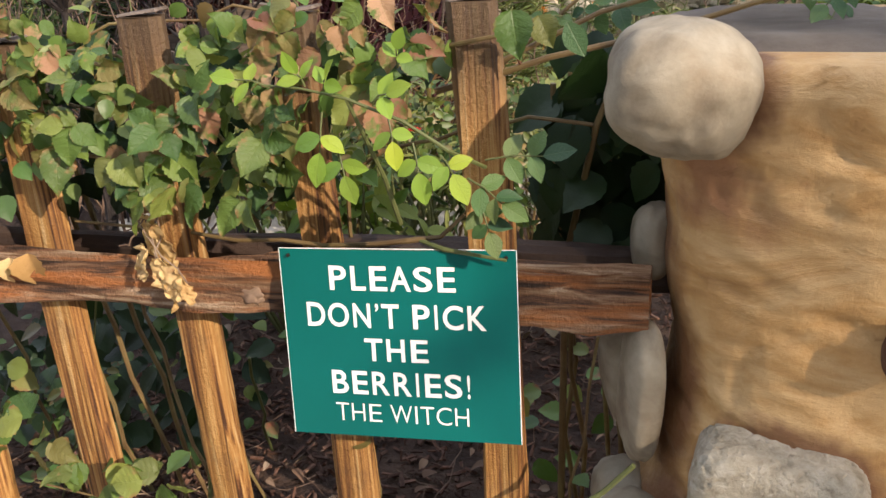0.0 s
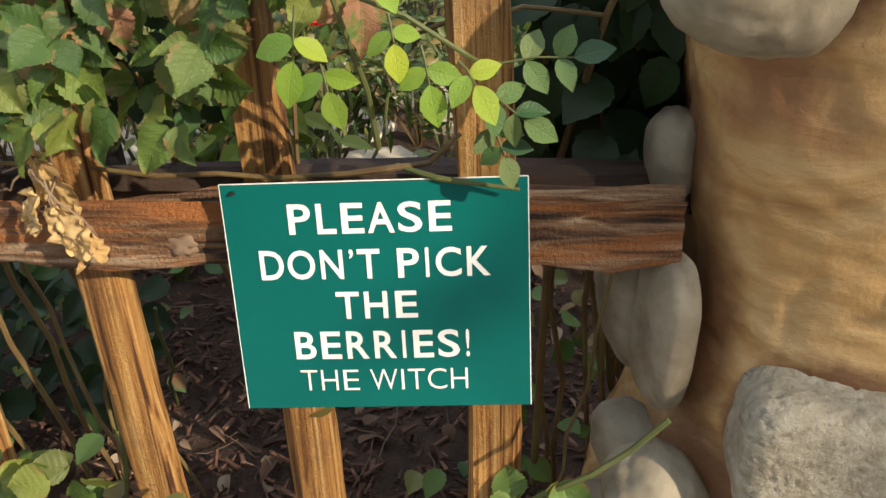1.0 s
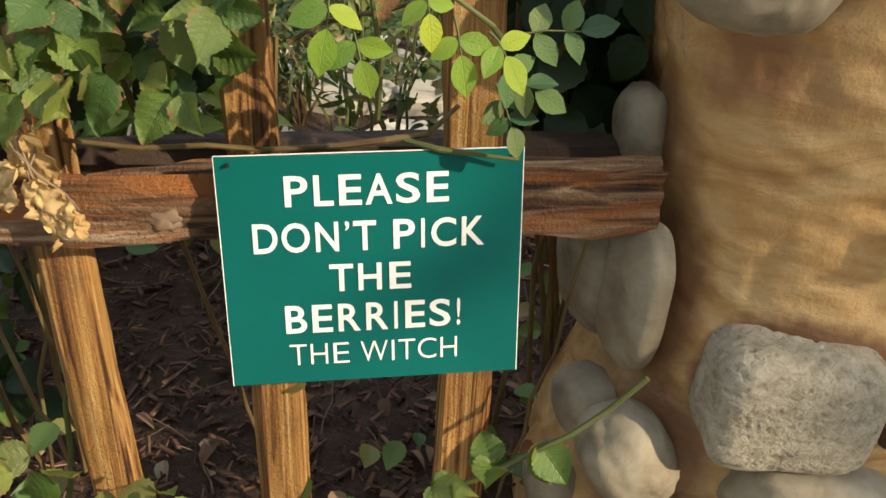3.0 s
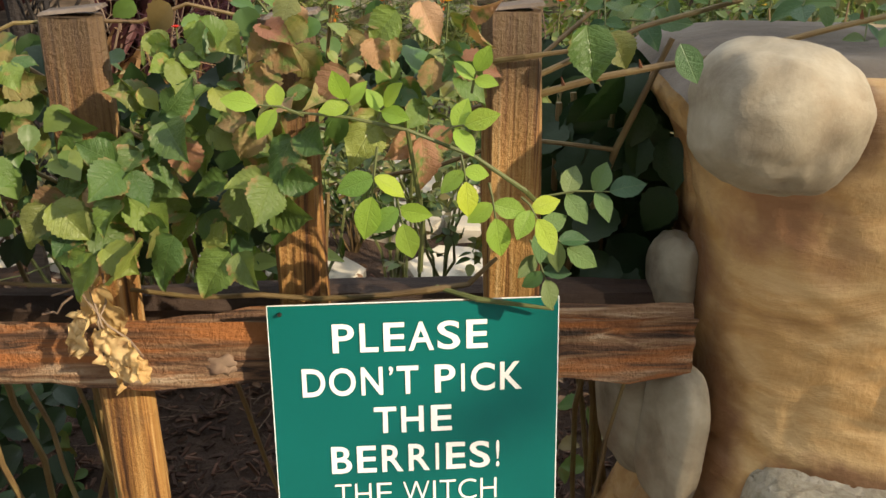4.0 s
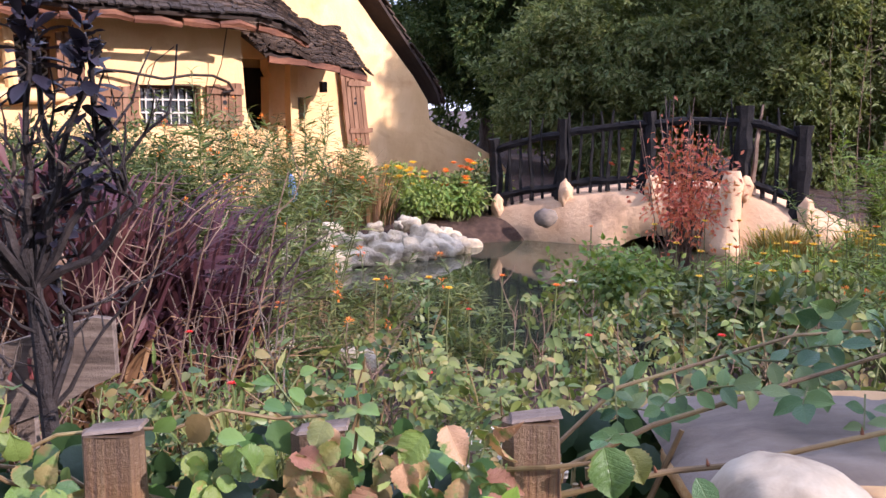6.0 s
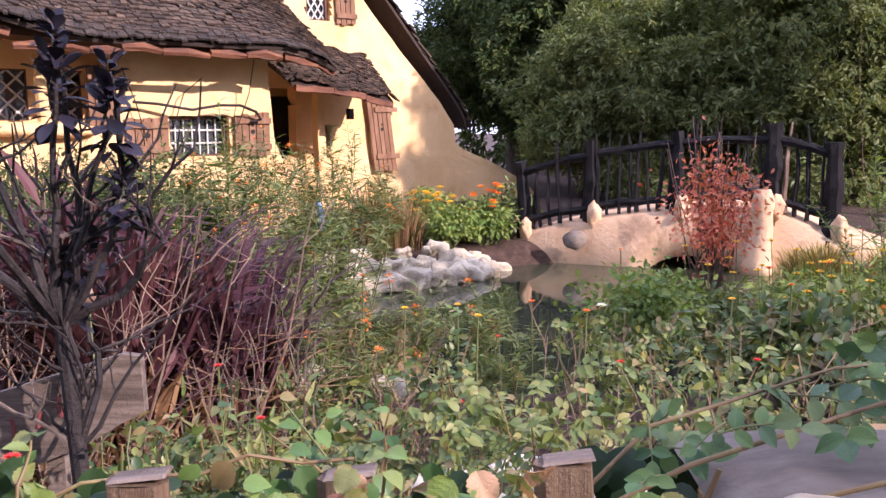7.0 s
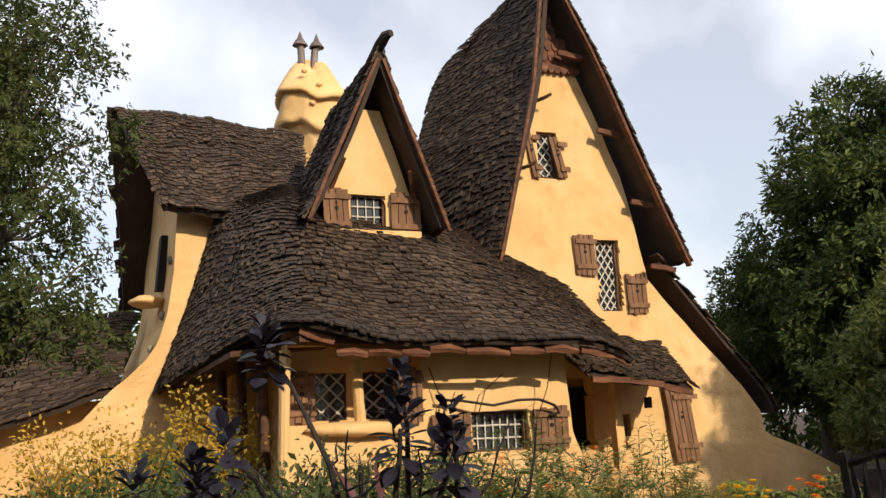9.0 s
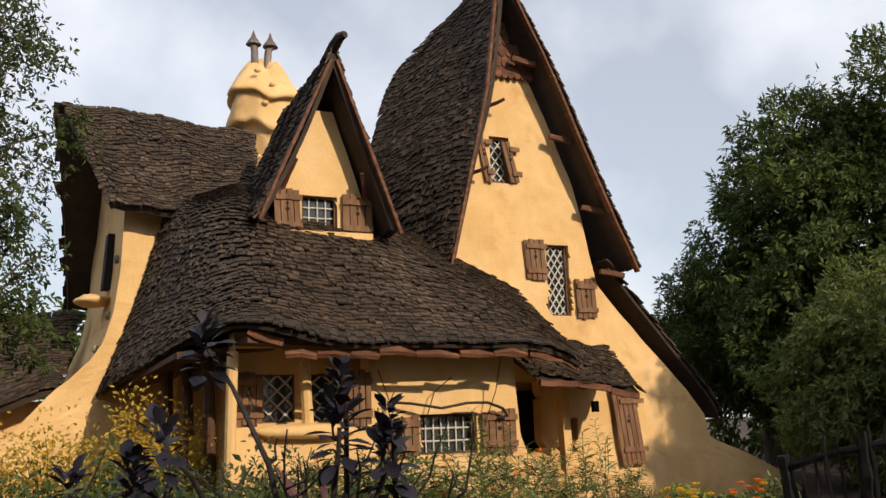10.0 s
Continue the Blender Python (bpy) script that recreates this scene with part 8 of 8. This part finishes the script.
def black_shrub():
    t = thing("black_leaved_shrub", (0, 0, 0), "leggy shrub with bare grey stems and black-purple leaf rosettes", "shrub")
    heads = [(-1.275, 2.2, 1.965, 1.15), (-0.927, 2.2, 1.76, 1.25), (-0.95, 2.25, 1.86, 0.9), (-0.805, 2.2, 1.78, .75), (-0.806, 2.2, 1.69, 1.2), (-0.79, 2.2, 1.515, .95), (-1.20, 1.9, 1.73, 1.0),
             (-1.27, 1.9, 1.665, .9), (-1.65, 2.2, 1.62, 1.0), (-1.456, 2.2, 1.59, 1.1), (-1.72, 2.2, 1.48, 1.0), (-0.93, 2.3, 1.38, 1.0), (-0.98, 2.35, 1.25, .8), (-1.30, 2.3, 1.50, .8)]
    trunk = [(-0.93, 2.28, 0.05), (-0.945, 2.29, 0.5), (-0.97, 2.3, 0.9), (-0.99, 2.3, 1.2), (-1.0, 2.3, 1.36)]
    part("stem", tube(Pile(), trunk, [.026, .024, .021, .018, .014], 9, .1), BARK_BLACK, t)
    side = [(-1.5, 2.35, 0.05), (-1.47, 2.34, 0.6), (-1.45, 2.32, 1.1)]
    part("stem", tube(Pile(), bend(side[0], side[2], 8, .03, .02, (1, 0, 0)), np.linspace(.022, .014, 8), 8, .1), BARK_BLACK, t)
    fork, fork2, low = np.array(trunk[3]), np.array(side[2]), np.array(trunk[2])
    for x, y, z, s in heads:
        a = (fork if z > 1.4 else low) if x > -1.36 else fork2
        p = Pile()
        line = bend(a, (x, y, z), 9, .05 * rng.normal(), .03, (1, 0, 0))
        tube(p, line, np.linspace(.011, .005, 9), 6, .1)
        for k in range(4):
            i = int(rng.integers(3, 8))
            tube(p, bend(line[i], line[i] + np.array((rng.normal() * .10, rng.normal() * .07, rng.uniform(.04, .20))), 5, .02, .02), np.linspace(.005, .0018, 5), 5, .1)
        part("branch", p, BARK_BLACK, t)
        n = 34
        w = np.arange(n) * 2.4
        e = 1 - np.arange(n) / n
        way = np.stack([np.cos(w) * (e + .25), np.sin(w) * (e + .25), .85 - 1.35 * e], 1) + rng.normal(size=(n, 3)) * .25
        q = Pile()
        strew(q, LEAF_SUCC, np.tile((x, y, z), (n, 1)) + np.stack([.012 * np.cos(w), .012 * np.sin(w), .05 - .12 * e], 1) * s, way, np.tile((0, 0, 1.0), (n, 1)) + .2 * rng.normal(size=(n, 3)), s * rng.uniform(.034, .060, n))
        part("rosette", q, L_BLACK, t, smooth=True)
    # bare twigs that fan out of the forks
    for k in range(34):
        a = np.array(trunk[int(rng.integers(2, 5))]) if k % 3 else fork2
        e = a + np.array((rng.normal() * .20, rng.normal() * .12, rng.uniform(.12, .42)))
        p = Pile()
        line = bend(a, e, 7, .04 * rng.normal(), .03, (1, 0, 0))
        tube(p, line, np.linspace(.0065, .002, 7), 5, .1)
        for _ in range(3):
            i = int(rng.integers(2, 6))
            tube(p, bend(line[i], line[i] + np.array((rng.normal() * .07, rng.normal() * .05, rng.uniform(.03, .12))), 4, .01, .015), np.linspace(.003, .0012, 4), 4, .1)
        part("branch", p, BARK if k % 4 == 0 else BARK_BLACK, t)
    return t


black_shrub()


def twiggy(x, y, tall, wide, n, material, label, twigs=5):
    """Bare branching stems."""
    t = thing("bare_shrub", (0, 0, 0), label, "shrub")
    z0 = float(ground_z(x, y))
    for k in range(n):
        b = np.array((x + rng.normal() * wide * .3, y + rng.normal() * wide * .3, z0))
        e = b + np.array((rng.normal() * wide * .6, rng.normal() * wide * .4, tall * rng.uniform(.6, 1.0)))
        p = Pile()
        line = bend(b, e, 9, .05 * rng.normal(), .04, (1, 0, 0))
        tube(p, line, np.linspace(.006, .002, 9), 5, cap=False)
        for _ in range(twigs):
            i = int(rng.integers(2, 8))
            sub = bend(line[i], line[i] + np.array((rng.normal() * .13, rng.normal() * .1, rng.uniform(.05, .28))), 5, .02, .03)
            tube(p, sub, .0022, 4, cap=False)
            for _ in range(2):
                tube(p, bend(sub[3], sub[3] + np.array((rng.normal() * .07, rng.normal() * .05, rng.uniform(.02, .12))), 4, .01, .02), .0014, 4, cap=False)
        part("stem", p, material, t)
    return t


twiggy(-0.95, 3.8, 1.35, .40, 16, BARK, "clump of thin bare brown stems", 1)
twiggy(5.9, 12.9, 3.9, 0.9, 7, STEM_DRY, "tall bare pale branches beyond the bridge")
twiggy(-2.3, 3.5, 1.55, .9, 20, BARK_BLACK, "thicket of dark branching twigs")
twiggy(-1.8, 3.0, 1.2, .6, 12, STEM_DRY, "thicket of pale dry branching twigs")
twiggy(-1.5, 3.3, 1.45, .8, 16, STEM_DRY, "thicket of pale dry branching twigs", 6)
twiggy(-3.0, 3.9, 1.5, .9, 14, BARK, "thicket of grey branching twigs")
for x, y, tall in ((0.3, 4.3, .80), (0.95, 3.5, .92), (-0.35, 3.9, .80), (1.5, 4.3, .9), (0.75, 5.4, .7), (-0.7, 5.0, .85)):
    twiggy(x, y, tall, .4, 6, STEM_DRY, "few dry tan stems standing in the bed", 2)
seedpod = thing("dry_seed_head", (0, 0, 0), "round papery tan seed heads on a thin stem", "seed head")
for x, z, s in ((-1.73, 0.96, .035), (-1.715, 1.09, .025), (-1.22, 1.15, .028)):
    part("stem", tube(Pile(), bend((x + .03, 3.0, .1), (x, 3.0, z), 6, .02, .02), .003, 4), STEM_GREEN, seedpod)
    part("head", boulder(Pile(), (x, 3.0, z), (s * .8, s * .8, s), 3, .45, level=2), STEM_DRY, seedpod, smooth=True)
# hedge and shrubs before the house
for x, y, sx, sz in ((-4.4, 7.2, 1.0, .86), (-5.8, 7.4, 1.1, .84), (-7.2, 7.6, 1.1, .82), (-3.3, 6.6, .8, .84), (-6.4, 9.2, 1.2, .88), (-5.0, 9.8, 1.1, .88), (-3.7, 9.9, 1.0, .88), (-8.2, 9.6, 1.2, .82)):
    leafy_mound("hedge_shrub", x, y, float(ground_z(x, y)), (sx, sx * .7, sz), 3000, LEAF_SMALL, 0.085, L_OAK if rng.random() < .6 else L_TREE, "dense dark green hedge shrub before the house", "shrub", stems=8)
for x, y, sx, sz in ((-8.3, 11.8, .9, 1.3), (-9.8, 12.3, 1.0, 1.25), (-10.9, 12.6, .9, 1.2), (-7.3, 12.2, .55, 1.15), (-7.8, 11.6, .5, 1.35)):
    leafy_mound("golden_shrub", x, y, .1, (sx, sx * .7, sz), 1150, LEAF_SMALL, 0.085, L_YELLOW, "wispy golden-yellow shrub in front of the house leg", "shrub", STEM_DRY, stems=34, hollow=.25, facing=(.5, -.6, .3))

for x, y, sx in ((2.6, 22.6, 1.3), (3.9, 22.2, 1.2), (5.2, 21.6, 1.2)):
    leafy_mound("hedge_shrub", x, y, float(ground_z(x, y)), (sx, sx * .7, 0.95), 1500, LEAF_SMALL, 0.16, L_LIGHT, "fresh green hedge shrub beyond the bridge", "shrub", stems=8)
# ---- trees ----
tree(5.5, 25.0, 9.0, [(4.6, 25, 8.3, 2.6), (2.6, 25, 7.6, 2.3), (1.6, 24.5, 6.0, 2.0), (6.5, 25, 7.5, 3.0), (4.5, 24, 5.0, 2.8), (7.5, 25.5, 9.0, 2.6), (2.2, 24, 4.2, 1.9), (9.0, 25, 6, 3.0)], 50000, 0.26, L_TREE, "large dark green tree beyond the bridge", .32)
tree(1.2, 27.5, 6.0, [(0.2, 27, 4.6, 1.8), (1.5, 27, 3.2, 2.0), (-0.4, 27.5, 3.4, 1.6), (2.8, 27.5, 4.0, 2.0)], 26000, 0.24, L_TREE, "dark green tree behind the tower", .25)
tree(8.0, 20.0, 6.0, [(6.4, 19.5, 3.6, 2.0), (8.3, 20, 4.6, 2.2), (5.2, 20, 2.4, 1.6), (9.5, 19, 2.6, 2.2), (7.0, 19, 1.8, 1.6)], 34000, 0.22, L_TREE_OLIVE, "olive green tree beyond the bridge", .25)
tree(3.8, 21.0, 5.0, [(3.4, 20.5, 3.2, 1.7), (4.8, 21, 2.2, 1.5), (2.4, 21, 2.0, 1.5), (3.6, 20, 1.4, 1.3)], 22000, 0.21, L_TREE_OLIVE, "olive green tree beyond the bridge", .2)
tree(15.5, 33.0, 8.0, [(14, 33, 5.5, 3), (17, 34, 7, 3), (13.5, 33, 2.6, 2.6), (17, 33, 3, 3)], 12000, 0.24, L_TREE, "large dark green tree at the garden's edge", .32)
tree(-8.9, 8.0, 6.2, [(-7.6, 8.0, 5.6, 1.15), (-8.3, 8.2, 4.6, 1.3), (-7.35, 7.9, 4.35, .85), (-7.2, 7.9, 3.35, .75), (-8.0, 8.0, 3.4, 1.1), (-7.7, 8.1, 6.4, .9), (-9.2, 8.2, 5.8, 1.4), (-6.75, 7.8, 2.75, .5)], 9500, 0.12, L_OAK, "small-leaved evergreen oak with drooping sprays", .18)
for k, (x, y) in enumerate(((-16, 24), (-21, 20), (-13, 30), (-4, 33), (20, 27), (26, 20), (9, 33), (-26, 13), (30, 10), (-8, 34), (3, 35), (15, 32))):
    h = 5.0 if -14 < x < 4 else 7.0
    tree(x, y, h, [(x + rng.normal(), y, h * .75, 2.4), (x - 1.8, y, h * .5, 2.4), (x + 1.8, y, h * .5, 2.4), (x, y - 1, h * .28, 2.6)], 7000, 0.34, L_TREE, "distant dark green tree closing the garden", .3, LEAF_KITE)


# trees added outside the view to shade the garden, gate pillar and tower's foot
tree(9.0, 4.0, 6.5, [(8.1, 0.8, 5.4, 1.5), (8.4, 2.6, 5.2, 1.6), (9.4, 1.5, 6.8, 1.6)], 3000, 0.17, L_TREE, "unseen open-crowned tree added to shade the garden", .25)
tree(8.9, 7.0, 5.5, [(8.6, 4.6, 5.0, 1.1), (9.1, 5.4, 5.6, 0.9)], 1800, 0.22, L_TREE, "unseen tree added to shade the garden", .2)
tree(9.8, 14.2, 7.0, [(8.6, 14.0, 5.4, 1.5), (8.9, 13.7, 7.1, 1.1), (9.8, 14.6, 6.3, 1.3), (8.3, 13.2, 8.0, .7), (9.0, 14.6, 5.6, 1.0), (9.2, 12.8, 4.4, 1.3), (9.2, 13.3, 6.6, .8), (9.2, 14.3, 6.0, .8), (9.2, 14.9, 5.4, .7), (9.2, 12.4, 7.3, .75), (9.2, 12.9, 8.1, .6), (9.2, 13.5, 7.4, .8), (9.2, 12.2, 6.4, .6), (8.6, 14.9, 4.2, 1.0)], 15000, 0.22, L_TREE, "tree at the side of the bridge", .22)
tree(8.4, -3.4, 5.4, [(7.10, -3.35, 4.98, .24), (7.12, -3.33, 5.12, .28), (7.45, -3.33, 5.16, .28), (7.85, -3.33, 5.4, .30)], 80, 0.10, L_TREE, "unseen young tree added to shade the gate pillar", .08)
tree(8.6, -3.1, 6.0, [(7.2, -3.15, 5.34, .24), (7.55, -3.15, 5.36, .28), (7.95, -3.15, 5.4, .3), (8.4, -3.1, 5.5, .32)], 620, 0.10, L_TREE, "unseen young tree added to shade the gate pillar", .08)
# across the street, behind the camera: unseen trees added to block low sky light
for x, y, h in ((-34, -8, 17), (-26, -15, 17), (-17, -17, 16), (-8, -18, 17), (1, -19, 16), (10, -20, 15), (19, -21, 11), (28, -22, 11), (38, -16, 16), (42, -6, 17), (42, 5, 17), (-38, 4, 16), (36, 16, 16)):
    tree(x, y, h, [(x, y, h * .74, h * .27), (x - 2.8, y, h * .5, h * .27), (x + 2.8, y, h * .5, h * .27), (x, y, h * .25, h * .28)], 5200, 1.0, L_TREE, "unseen leafy tree added to block low sky light", .35, LEAF_KITE)
build_path()
